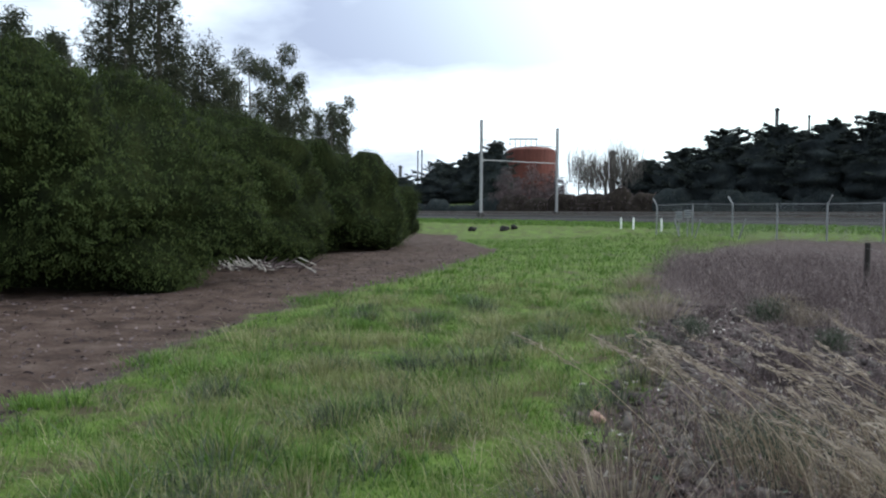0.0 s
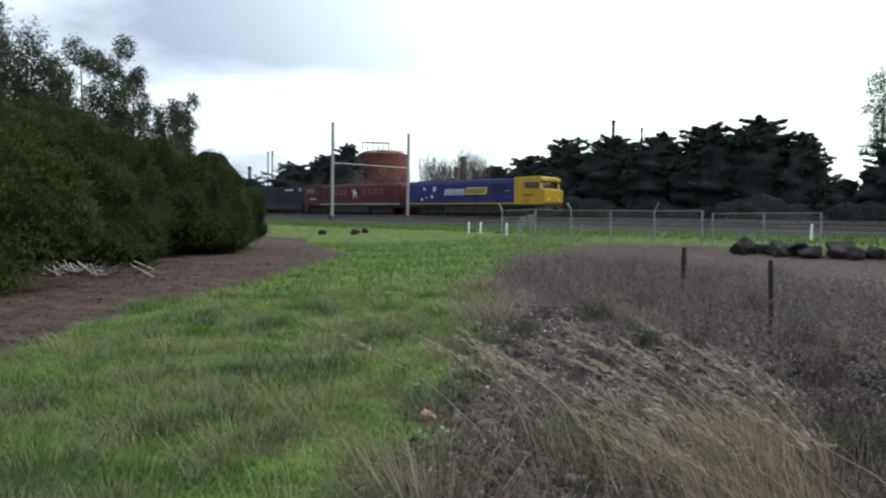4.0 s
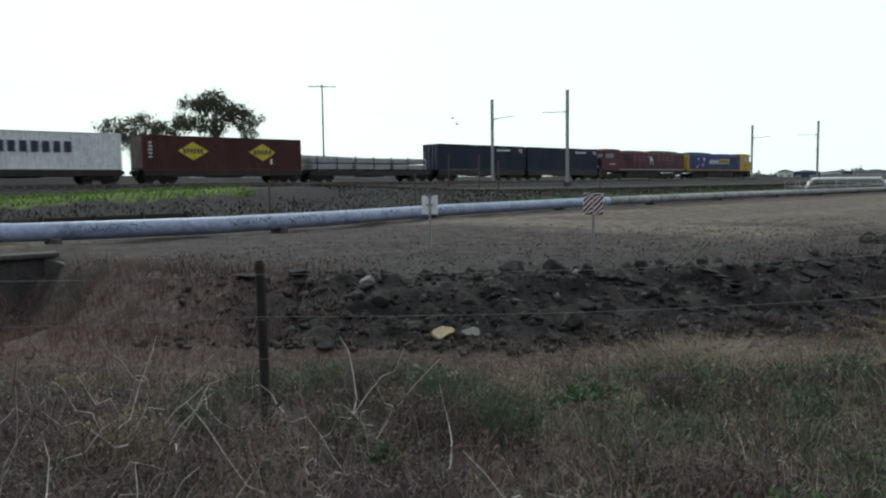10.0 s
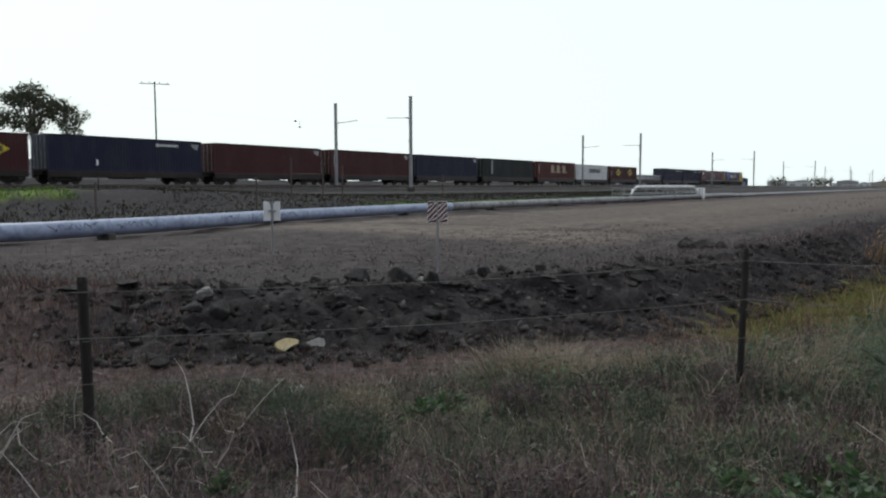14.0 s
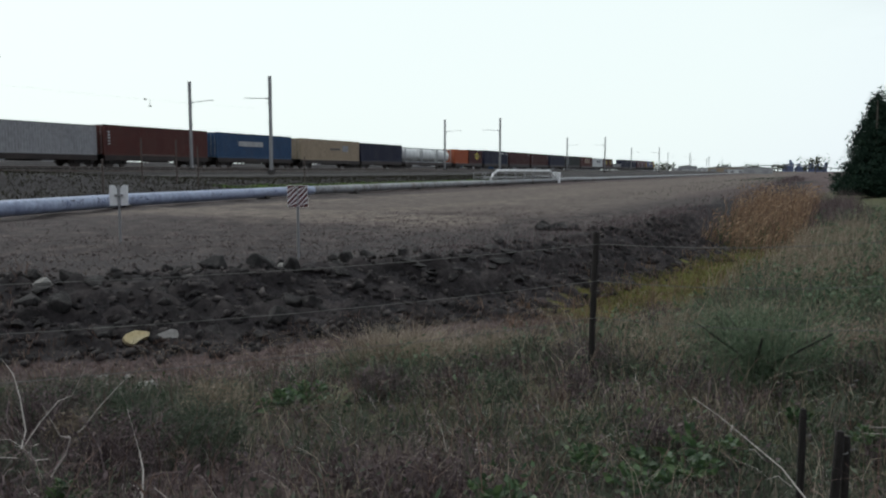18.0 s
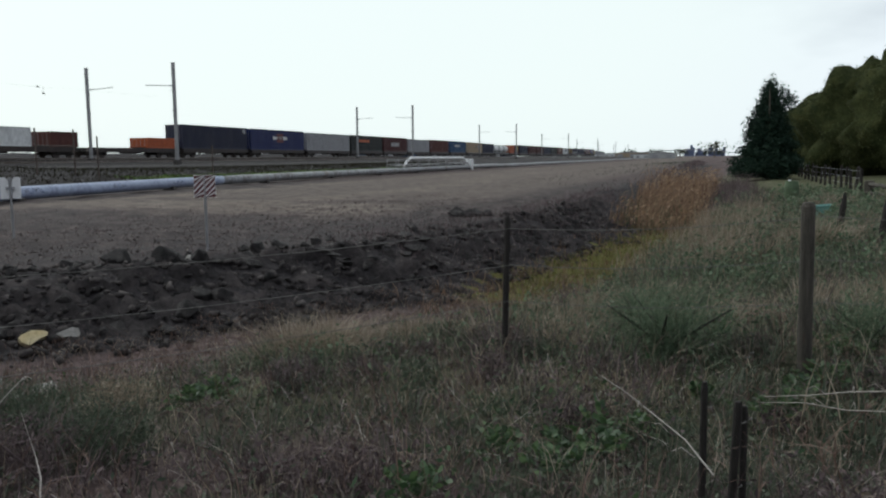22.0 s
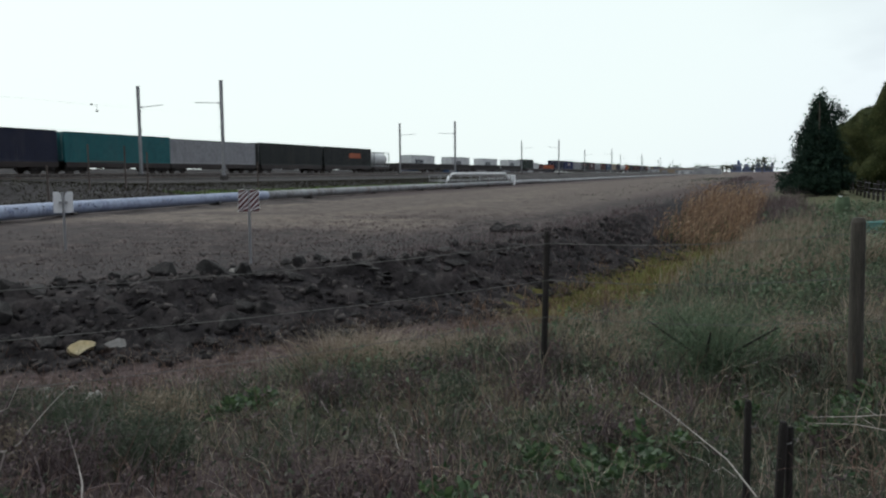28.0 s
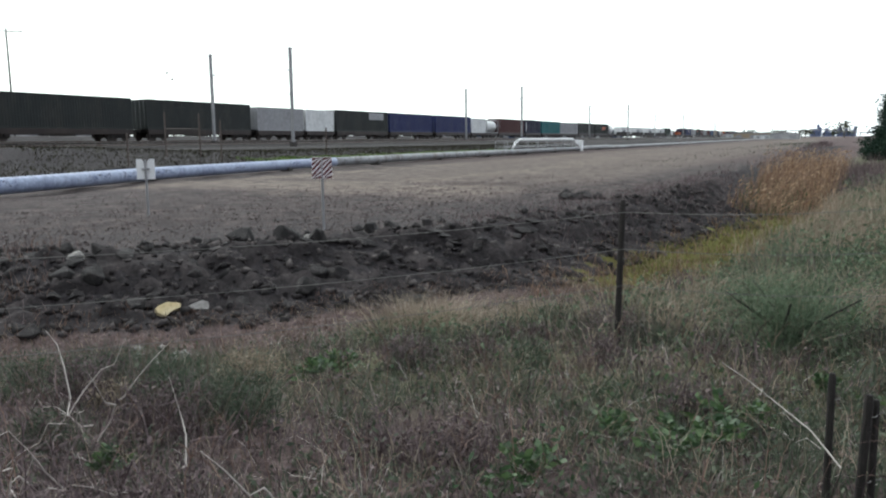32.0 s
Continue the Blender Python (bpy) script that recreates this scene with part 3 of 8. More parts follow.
def leaves(name, centres, size, material, aspect=0.35, tilt=1.0, way=None, face=None):
    """Loose leaves or sprays: one pointed quad at each centre, turned at random, or mostly along way and facing face."""
    n = len(centres)
    d = rng.normal(size=(n, 3))
    d[:, 2] *= tilt
    if way is not None:
        d = d * 0.4 + way
    d /= np.linalg.norm(d, axis=1)[:, None]
    e = np.cross(d, rng.normal(size=(n, 3)) if face is None else face + rng.normal(size=(n, 3)) * 0.35)
    e /= np.linalg.norm(e, axis=1)[:, None]
    s = (np.broadcast_to(size, n) * rng.uniform(0.6, 1.4, n))[:, None]
    v = np.stack([centres - d * s * 0.5, centres + e * s * aspect * 0.5, centres + d * s * 0.5, centres - e * s * aspect * 0.5], 1)
    return array_mesh(name, v.reshape(-1, 3), np.arange(n)[:, None] * 4 + np.arange(4), material)


def shell(n, centre, radii, depth=0.35, low=-1.0):
    """n points in the outer part of an egg-shaped clump."""
    d = rng.normal(size=(n, 3))
    d /= np.linalg.norm(d, axis=1)[:, None]
    d[:, 2] = np.where(d[:, 2] < low, -d[:, 2], d[:, 2])
    r = 1 - depth * rng.random(n) ** 1.5
    return np.asarray(centre) + d * r[:, None] * np.asarray(radii)


def rock_mesh(name, r, seed, material, flat=0.7):
    """A broken angular stone: the hull of a few scattered corners, with its edges worn."""
    rr = random.Random(seed)
    bm = bmesh.new()
    for k in range(17):
        d = Vector((rr.gauss(0, 1), rr.gauss(0, 1), rr.gauss(0, 1))).normalized() * rr.uniform(0.82, 1.08)
        bm.verts.new((d.x, d.y * 0.85, d.z * flat))
    bmesh.ops.convex_hull(bm, input=bm.verts)
    bmesh.ops.bevel(bm, geom=bm.edges[:], offset=0.05, segments=1, affect="EDGES")
    bmesh.ops.triangulate(bm, faces=[f for f in bm.faces if len(f.verts) > 4])
    bmesh.ops.recalc_face_normals(bm, faces=bm.faces)
    for v in bm.verts:
        v.co *= r * (1 + 0.06 * noise.noise(v.co * 3 + Vector((seed, 0, 0))))
    me = bpy.data.meshes.new(name)
    bm.to_mesh(me)
    bm.free()
    me.materials.append(material)
    return me


# ---- plan: s runs along the railway, d away from the eye towards it ----
ALONG, ACROSS = np.array([0.5225, -0.8526]), np.array([0.8526, 0.5225])
TURN = math.degrees(math.atan2(ALONG[1], ALONG[0]))


def at_track(s, d, z=0.0):
    p = s * ALONG + d * ACROSS
    return (p[0], p[1], z)


def step(x, a, b):
    k = np.clip((x - a) / (b - a), 0, 1)
    return k * k * (3 - 2 * k)


DITCH = np.array([(18.6, 8.1), (14.8, 5.8), (11.4, 1.8), (9.8, -2.5), (9.2, -9.0), (12.4, -18.0), (18.8, -29.0), (39.0, -66.0), (120.0, -205.0)])
WALL_AT, WALL_WAY = np.array([18.3, 8.0]), np.array([0.905, 0.425])


def ditch_place(x, y):
    """Distance to the ditch's middle, positive on the railway's side, and the way along it."""
    best, sign, run, far = np.full(x.shape, 1e9), np.ones(x.shape), np.zeros(x.shape), 0.0
    for a, b in zip(DITCH[:-1], DITCH[1:]):
        ab = b - a
        n = np.hypot(*ab)
        k = np.clip(((x - a[0]) * ab[0] + (y - a[1]) * ab[1]) / n ** 2, 0, 1)
        dx, dy = x - a[0] - k * ab[0], y - a[1] - k * ab[1]
        q = np.hypot(dx, dy)
        near = q < best
        best = np.where(near, q, best)
        sign = np.where(near, np.where(ab[0] * dy - ab[1] * dx > 0, 1.0, -1.0), sign)
        run = np.where(near, far + k * n, run)
        far += n
    return best * sign, run


def smooth_noise(x, y, size, seed=0):
    """Cheap rolling noise from a few sines."""
    v = 0
    r = np.random.default_rng(seed)
    for k in range(6):
        a, p, f = r.uniform(0, 6.28), r.uniform(0, 6.28), r.uniform(0.6, 2.2) / size
        v = v + np.sin((x * math.cos(a) + y * math.sin(a)) * f * 6.28 + p)
    return v / 6


def height(x, y):
    x, y = np.asarray(x, float), np.asarray(y, float)
    d = x * ACROSS[0] + y * ACROSS[1]
    s = x * ALONG[0] + y * ALONG[1]
    z = 0.95 * step(d, 27, 42) + step(d, 66, 72) * (2.3 - 0.7 * step(s, 14, 40) - 1.6 * step(s, 150, 260))
    w, run = ditch_place(x, y)
    deep = np.interp(run, [0, 4, 9, 40], [1.75, 1.5, 1.0, 0.9])
    prof = np.interp(w, [-9, -5.0, -3.0, -1.2, 0, 0.7, 1.5, 2.3, 2.6, 4.2], [0, -0.14, -0.36, -0.66, -0.72, -0.62, -0.40, -0.02, 0.09, 0.0])
    edge = np.interp(w, [-9, -5.0, -3.0, -1.5, -0.9, 0, 0.7, 1.5, 2.3, 2.6, 4.2], [0, -0.04, -0.16, -0.42, -0.66, -0.72, -0.62, -0.40, -0.02, 0.09, 0.0])
    along = step(run, 20, 25)
    prof = prof * (1 - along) + edge * along
    beyond = (x - WALL_AT[0]) * WALL_WAY[0] + (y - WALL_AT[1]) * WALL_WAY[1]
    cut = np.where(run < 2.5, 1 - step(beyond, -0.15, 0.1), 1.0)
    z = z + prof * deep * cut
    u = (x - WALL_AT[0]) * WALL_WAY[1] - (y - WALL_AT[1]) * WALL_WAY[0]
    basin = step(beyond, -6.5, -3.2) * (1 - step(beyond, -0.15, 0.1)) * (1 - step(np.abs(u), 2.7, 4.2))
    z = z * (1 - basin) + np.minimum(z, -1.6) * basin
    # grass mound beside the line and a low rise on the far right bank
    z = z + 0.75 * np.exp(-((s - 24) / 16) ** 2 - ((d - 38.5) / 2.6) ** 2)
    z = z + 0.30 * step(-w, 7, 16) * step(s, 12, 26)
    r = np.hypot(x, y)
    z = z + 0.05 * smooth_noise(x, y, 2.2, 3) * step(r, 0.5, 3) + 0.10 * smooth_noise(x, y, 9, 4) * step(r, 3, 10) * (1 - step(d, 36, 42))
    rough = step(w, 0.3, 1.2) * (1 - step(w, 2.8, 3.8)) * (r < 45)
    z = z + 0.16 * rough * smooth_noise(x, y, 0.8, 5) + 0.02 * smooth_noise(x, y, 0.6, 6) * (r < 14)
    return z


def on_ground(x, y, lift=0.0):
    return float(height(np.array([x]), np.array([y]))[0]) + lift


# ---- ground ----
def field_edges(y):
    """x of the dirt track's edge and of the dry strip's edge, at y."""
    left = np.interp(y, [-5, 5.8, 7.5, 11.6, 15.7, 18.5, 28.3, 32.5, 46], [-3.6, -3.4, -3.3, -3.1, -2.2, -1.2, 1.3, 2.2, 0.8])
    right = np.interp(y, [-5, 2.5, 4.2, 6.2, 8.9, 14, 20, 30, 45], [-1.2, -0.3, 0.6, 1.3, 2.1, 3.5, 5.3, 9.3, 19])
    return left, right


def masks(x, y):
    d = x * ACROSS[0] + y * ACROSS[1]
    s = x * ALONG[0] + y * ALONG[1]
    w, run = ditch_place(x, y)
    left, right = field_edges(y)
    j = 0.7 * smooth_noise(x, y, 2.0, 11) + 0.4 * smooth_noise(x, y, 0.8, 12)
    green = step(x, left - 0.3 + j * 0.5, left + 0.6 + j * 0.5) * (1 - step(x, right - 0.8 + j, right + 0.8 + j)) * (y > -12)
    verge = step(d, 33.5 + j + 2.6 * step(s, 0, 12), 35.0 + j + 2.6 * step(s, 0, 12)) * (1 - step(d, 41, 43)) * (1 - step(s, 17, 27) * 0.9)
    verge = np.maximum(verge, step(d, 27, 31) * (1 - step(d, 41, 43)) * (1 - step(s, -28, -20)))
    verge = np.maximum(verge, step(d, 32.6 + 0.3 * j, 33.2 + 0.3 * j) * (1 - step(d, 34, 34.8)) * step(s, 38, 46) * (1 - step(s, 80, 95)))
    green = np.clip(np.maximum(green, verge), 0, 1)
    path = (1 - step(x, left - 0.5 + j * 0.4, left + 0.5 + j * 0.4)) * step(y, -3, 2) * (x > -60)
    dust = step(w, 2.6, 3.6) * (1 - step(d, 29, 33)) * (1 - green) * (1 - 0.5 * step(s, 36, 60))
    verge_dark = step(d, 29.5, 31.5) * (1 - step(d, 36.2 + j, 37.8 + j)) * step(s, 2, 10) * 0.95
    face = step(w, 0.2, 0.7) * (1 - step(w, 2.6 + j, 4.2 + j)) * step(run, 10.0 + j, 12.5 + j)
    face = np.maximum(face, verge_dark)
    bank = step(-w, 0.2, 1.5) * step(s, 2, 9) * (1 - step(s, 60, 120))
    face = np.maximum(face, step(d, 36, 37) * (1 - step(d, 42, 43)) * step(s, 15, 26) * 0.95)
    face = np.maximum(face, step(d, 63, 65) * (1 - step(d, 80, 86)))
    bend = np.exp(-((s - 24 - 0.15 * (d - 12) + 2 * j) / 4.5) ** 2) * step(d, 7, 10) * (1 - step(d, 22, 27)) * 0.75
    road = step(d, 21.5, 24) * (1 - step(d, 29.5, 31)) * (1 - step(s, 4, 14)) * step(s, -26, -18) * 0.85
    lane = np.exp(-((d - 15.5 - 1.3 * np.sin(s / 9.0) - 1.6 * j) / 1.9) ** 2) * step(s, 20, 28) * (1 - step(s, 85, 120)) * 0.75
    apron = np.exp(-((d - 23.6 - 0.6 * j) / 1.1) ** 2) * step(s, 16, 24) * (1 - step(s, 120, 160)) * 0.8
    lane = np.maximum(lane, 0.56 * step(s, 18, 32) * (1 - step(d, 23, 26)) * step(w, 3.5, 8))
    worn = np.maximum(np.maximum(bend, road), np.maximum(lane, apron)) * step(w, 2.8, 4.0) * (1 - green)
    marsh = step(run, 19.0 + 2 * j, 22.5 + 2 * j) * (1 - step(run, 44, 50)) * (1 - step(np.abs(w + 0.1), 0.7 + 0.3 * j, 1.5 + 0.3 * j))
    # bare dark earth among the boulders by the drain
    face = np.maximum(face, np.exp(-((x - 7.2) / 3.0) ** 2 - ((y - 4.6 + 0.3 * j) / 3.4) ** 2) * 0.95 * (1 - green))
    # damp dark earth near the crest; shade under the nearest weeds painted into the soil
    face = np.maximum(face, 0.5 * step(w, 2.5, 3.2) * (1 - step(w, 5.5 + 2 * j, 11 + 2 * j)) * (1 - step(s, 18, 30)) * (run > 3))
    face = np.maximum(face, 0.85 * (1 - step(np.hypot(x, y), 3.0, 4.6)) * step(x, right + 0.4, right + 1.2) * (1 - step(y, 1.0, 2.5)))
    return green, path, dust, bank, face, worn, marsh


def ground_material():
    m = bpy.data.materials.new("ground_soil_and_turf")
    m.use_nodes = True
    t = m.node_tree
    b = t.nodes["Principled BSDF"]
    b.inputs["Roughness"].default_value, b.inputs["Specular IOR Level"].default_value = 0.95, 0.2
    co = t.nodes.new("ShaderNodeTexCoord")

    def noise_at(scale, detail=6.0):
        n = node(t, "ShaderNodeTexNoise", Scale=scale, Detail=detail, Roughness=0.65)
        link(t, co.outputs["Object"], n.inputs["Vector"])
        return n.outputs["Fac"]

    big, mid, fine, grit = noise_at(0.35), noise_at(1.6), noise_at(9.0), noise_at(38.0)
    mulch = ramp_of(t, [(0.036, 0.024, 0.024), (0.084, 0.058, 0.056), (0.17, 0.126, 0.118)], 0.33, 0.68, fine)
    turf = ramp_of(t, [(0.08, 0.066, 0.036), (0.095, 0.13, 0.026), (0.13, 0.19, 0.035)], 0.38, 0.6, mid)
    track = ramp_of(t, [(0.030, 0.017, 0.013), (0.062, 0.037, 0.029), (0.088, 0.057, 0.046), (0.13, 0.090, 0.074)], 0.34, 0.68, mid)
    dirt = ramp_of(t, [(0.030, 0.0235, 0.024), (0.058, 0.0455, 0.044), (0.115, 0.091, 0.084)], 0.34, 0.7, mid)
    worn = ramp_of(t, [(0.095, 0.075, 0.065), (0.155, 0.124, 0.106), (0.22, 0.18, 0.152)], 0.34, 0.7, mid)
    dull = ramp_of(t, [(0.05, 0.06, 0.028), (0.085, 0.088, 0.045), (0.125, 0.105, 0.066)], 0.3, 0.7, mid)
    # dark earth, used also as the painted shade at the nearest weeds
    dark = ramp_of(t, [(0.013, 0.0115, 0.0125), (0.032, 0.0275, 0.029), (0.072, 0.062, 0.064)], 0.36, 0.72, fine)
    bog = ramp_of(t, [(0.075, 0.055, 0.022), (0.10, 0.095, 0.022), (0.13, 0.13, 0.028)], 0.36, 0.62, mid)
    last = mulch
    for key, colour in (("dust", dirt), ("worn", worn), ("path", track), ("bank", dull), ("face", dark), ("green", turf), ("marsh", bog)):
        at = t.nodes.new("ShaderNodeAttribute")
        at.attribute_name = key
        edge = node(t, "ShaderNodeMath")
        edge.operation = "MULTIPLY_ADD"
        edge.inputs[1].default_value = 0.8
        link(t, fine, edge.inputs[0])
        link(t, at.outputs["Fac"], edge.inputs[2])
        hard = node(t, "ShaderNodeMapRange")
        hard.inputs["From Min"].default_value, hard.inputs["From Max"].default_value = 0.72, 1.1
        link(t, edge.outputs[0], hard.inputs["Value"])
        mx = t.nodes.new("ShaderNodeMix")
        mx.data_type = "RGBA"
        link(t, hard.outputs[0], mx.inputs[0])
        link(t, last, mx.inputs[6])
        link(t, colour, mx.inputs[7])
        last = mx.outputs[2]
    mx = t.nodes.new("ShaderNodeMix")
    mx.data_type, mx.blend_type = "RGBA", "MULTIPLY"
    mx.inputs[0].default_value = 1.0
    link(t, last, mx.inputs[6])
    link(t, ramp_of(t, [(0.55, 0.55, 0.55), (1.25, 1.25, 1.25)], 0.32, 0.68, grit), mx.inputs[7])
    link(t, mx.outputs[2], b.inputs["Base Color"])
    bp = node(t, "ShaderNodeBump", Strength=0.9, Distance=0.05)
    link(t, fine, bp.inputs["Height"])
    bp2 = node(t, "ShaderNodeBump", Strength=0.7, Distance=0.012)
    link(t, grit, bp2.inputs["Height"])
    link(t, bp.outputs[0], bp2.inputs["Normal"])
    link(t, bp2.outputs[0], b.inputs["Normal"])
    return m


def build_ground():
    k = np.linspace(-1, 1, 361)
    far = np.sinh(k * 8.2) / np.sinh(8.2) * 4200
    xs, ys = far + 6.0, far + 1.0
    x, y = np.meshgrid(xs, ys, indexing="ij")
    z = height(x, y)
    n = len(k)
    i = np.arange(n - 1)
    a = (i[:, None] * n + i[None, :]).ravel()
    me = array_mesh("ground", np.stack([x, y, z], -1).reshape(-1, 3), np.stack([a, a + n, a + n + 1, a + 1], 1), ground_material())
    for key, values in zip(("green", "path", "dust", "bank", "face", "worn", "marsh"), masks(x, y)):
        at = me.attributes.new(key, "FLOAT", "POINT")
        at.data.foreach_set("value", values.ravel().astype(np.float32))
    me.polygons.foreach_set("use_smooth", np.ones(len(me.polygons), bool))
    tagged(new("ground", me), "rough ground of turf, dry weeds, dirt and a drain", "ground", kind="structure")


build_ground()


def build_bank_face():
    """The drain's far face: a finer sheet of broken earth with ledges and hollows."""
    gap = 0.09
    xs, ys = np.arange(8.6, 21.0, gap), np.arange(-24.0, 5.0, gap)
    x, y = np.meshgrid(xs, ys, indexing="ij")
    w, run = ditch_place(x, y)
    inside = step(w, 0.25, 0.8) * (1 - step(w, 2.5, 3.3)) * step(run, 10.5, 13.0) * (1 - step(run, 34, 40))
    z = height(x, y)
    lump = np.zeros(x.shape)
    for i, j in zip(*np.nonzero(inside > 0)):
        p = Vector((x[i, j], y[i, j], z[i, j] * 1.6))
        lump[i, j] = 0.12 * abs(noise.noise(p * 1.4)) + 0.10 * abs(noise.noise(p * 3.3)) + 0.09 * noise.noise(p * 6.0) + 0.07 * noise.noise(p * 11.0)
    z = z - 0.07 + (0.03 + lump) * inside
    n = len(ys)
    i, j = np.nonzero((inside[:-1, :-1] > 0) | (inside[1:, 1:] > 0))
    a = i * n + j
    me = array_mesh("bank_face", np.stack([x, y, z], -1).reshape(-1, 3), np.stack([a, a + n, a + n + 1, a + 1], 1), M["bank_earth"])
    tagged(new("bank_face", me), "broken dark earth on the far face of the drain", "ground", kind="structure")


build_bank_face()
RAIL = 1.92


def build_track():
    bed = Geo()
    prof = [(41.5, 0.4), (43.8, 1.18), (46.2, 1.22), (46.6, 1.45), (54.2, 1.45), (55.0, 1.38), (58.0, 1.42), (58.6, 1.66), (63.4, 1.66), (65.5, 1.2), (67, 0.4)]
    prof = [(d, z) for d, z in prof]
    lo, hi = -1400.0, 2600.0
    for s in (lo, hi):
        bed.v += [at_track(s, d, z) for d, z in prof]
    n = len(prof)
    bed.f += [(i, i + 1, n + i + 1, n + i) for i in range(n - 1)]
    part("track_bed", bed, M["ballast"])
    tagged(bpy.data.objects["track_bed"], "dark stone ballast bed of the railway", "track bed", kind="structure")
    for d, z in ((47.9, 1.64), (52.2, 1.64), (60.9, RAIL)):
        tr = thing("railway_track", "railway track of steel rails on concrete sleepers", "railway track", group="railway tracks", kind="structure")
        for e in (-0.7625, 0.7625):
            g = Geo()
            for s in (lo, hi):
                g.v += [at_track(s, d + e + a, z + b) for a, b in ((-0.07, -0.16), (-0.07, -0.13), (-0.012, -0.1), (-0.035, -0.04), (-0.035, 0), (0.035, 0), (0.035, -0.04), (0.012, -0.1), (0.07, -0.13), (0.07, -0.16))]
            g.f += [(i, (i + 1) % 10, 10 + (i + 1) % 10, 10 + i) for i in range(10)]
            part("rail", g, M["rail"], tr)
        # sleepers, joined: nobody counts them
        s = np.arange(-130, 330, 0.68)
        half, cor = np.array([[-0.11, -1.25], [0.11, -1.25], [0.11, 1.25], [-0.11, 1.25]]), []
        for zz in (z - 0.3, z - 0.15):
            cor.append(np.stack([np.stack([(s + a) * ALONG[0] + (d + b) * ACROSS[0], (s + a) * ALONG[1] + (d + b) * ACROSS[1], np.full(len(s), zz)], 1) for a, b in half], 1))
        v = np.concatenate(cor, 1)
        i = np.arange(len(s))[:, None] * 8
        q = np.concatenate([i + np.array(f) for f in ((4, 5, 6, 7), (0, 1, 5, 4), (1, 2, 6, 5), (2, 3, 7, 6), (3, 0, 4, 7))])
        ob = new("sleepers", array_mesh("sleepers", v.reshape(-1, 3), q, M["sleeper"]))
        ob.parent = tr
        tagged(ob, "concrete sleepers", kind="stuff")


build_track()


# ---- electric masts along the line ----
def mast(tall, arm, way):
    """One mast with a bracket arm that points to way (+1: towards the far mast)."""
    t = thing("overhead_line_mast", "grey steel overhead line mast beside the railway", "line mast", group="masts along the railway")
    g = Geo().box(0, 0, tall / 2, 0.22, 0.28, tall, 0.02)
    part("mast_pole", g, M["mast"], t)
    part("footing", Geo().box(0, 0, 0.1, 0.55, 0.55, 0.7, 0.04), M["concrete"], t)
    part("cap", Geo().box(0, 0, tall + 0.03, 0.26, 0.32, 0.06, 0.015), M["mast"], t)
    g = Geo().tube([(0, 0.1 * way, tall - 2.0), (0, arm * way, tall - 1.85)], 0.035, 6)
    a = part("bracket_arm", g, M["mast"], t)
    part("insulator", Geo().tube([(0, 0.18 * way, tall - 1.99), (0, 0.5 * way, tall - 1.96)], [0.09, 0.07], 8), M["white"], a)
    part("stay_bracket", Geo().box(0, 0.14 * way, tall - 4.2, 0.08, 0.3, 0.12, 0.01), M["mast"], t)
    part("drop_rod", Geo().tube([(0, 0.12 * way, tall - 2.9), (0, 0.3 * way, tall - 2.2)], 0.012, 5), M["wire"], t)
    return t


def build_masts():
    near, far = mast(9.1, 3.0, 1), mast(8.9, 3.0, -1)
    near_tall, far_tall = mast(9.95, 3.0, 1), mast(9.55, 3.0, -1)
    m = lambda s, d, z: pose(*at_track(s, d, z), 0, 0, TURN)
    near_tall.matrix_basis, far_tall.matrix_basis = m(-65.9, 45.0, 1.25), m(-65.9, 55.15, 1.4)
    near.matrix_basis, far.matrix_basis = m(60.3, 45.0, 1.2), m(60.8, 55.15, 1.4)
    for s in (-129.0, 122.6, 202.0, 292.0, 385.0, 478.0, 570.0):
        copy_thing(near, m(s, 45.0, 1.2))
        copy_thing(far, m(s, 55.15, 1.4))
    copy_thing(near, m(-1.7, 45.0, 0.35))
    g = thing("cross_beam", "slim steel beam between two masts over the line", "beam")
    part("beam", Geo().tube([at_track(-65.9, 45.1, 1.25 + 5.9), at_track(-65.9, 55.0, 1.25 + 5.9)], 0.06, 6), M["mast"], g)
    part("upper_rod", Geo().tube([at_track(-65.9, 45.1, 1.25 + 7.7), at_track(-65.9, 55.0, 1.25 + 7.7)], 0.02, 5), M["mast"], g)
    # the slim spike on the mast that faces the eye
    spike = thing("mast_aerial", "slim aerial on top of a railway mast", "aerial")
    part("rod", Geo().tube([at_track(-1.7, 45.0, 9.45), at_track(-1.7, 45.0, 10.85)], [0.07, 0.03], 6), M["mast"], spike)


build_masts()


# ---- the train ----
TRAIN = []


def joined(ob, offset, lift=0.0):
    TRAIN.append((ob, offset, lift))
    return ob


def bogie(parent, x, axles=2, name="bogie"):
    b = part(name, Geo().box(x, -1.0, 0.55, 1.1 + 1.6 * (axles - 1), 0.16, 0.3 + 0.12 * axles, 0.05).box(x, 1.0, 0.55, 1.1 + 1.6 * (axles - 1), 0.16, 0.3 + 0.12 * axles, 0.05)
             .box(x, 0, 0.6, 0.5, 2.0, 0.3, 0.04), M["bogie"], parent)
    for k in range(axles):
        wx = x + (k - (axles - 1) / 2) * 1.8
        for sy in (-0.78, 0.78):
            part("wheel", Geo().tube([(wx, sy - 0.07, 0.46), (wx, sy + 0.07, 0.46)], 0.46, 18), M["wheel"], b)
        for sy in (-1.1, 1.1):
            part("axle_box", Geo().box(wx, sy, 0.48, 0.34, 0.2, 0.3, 0.05), M["bogie"], b)
    return b


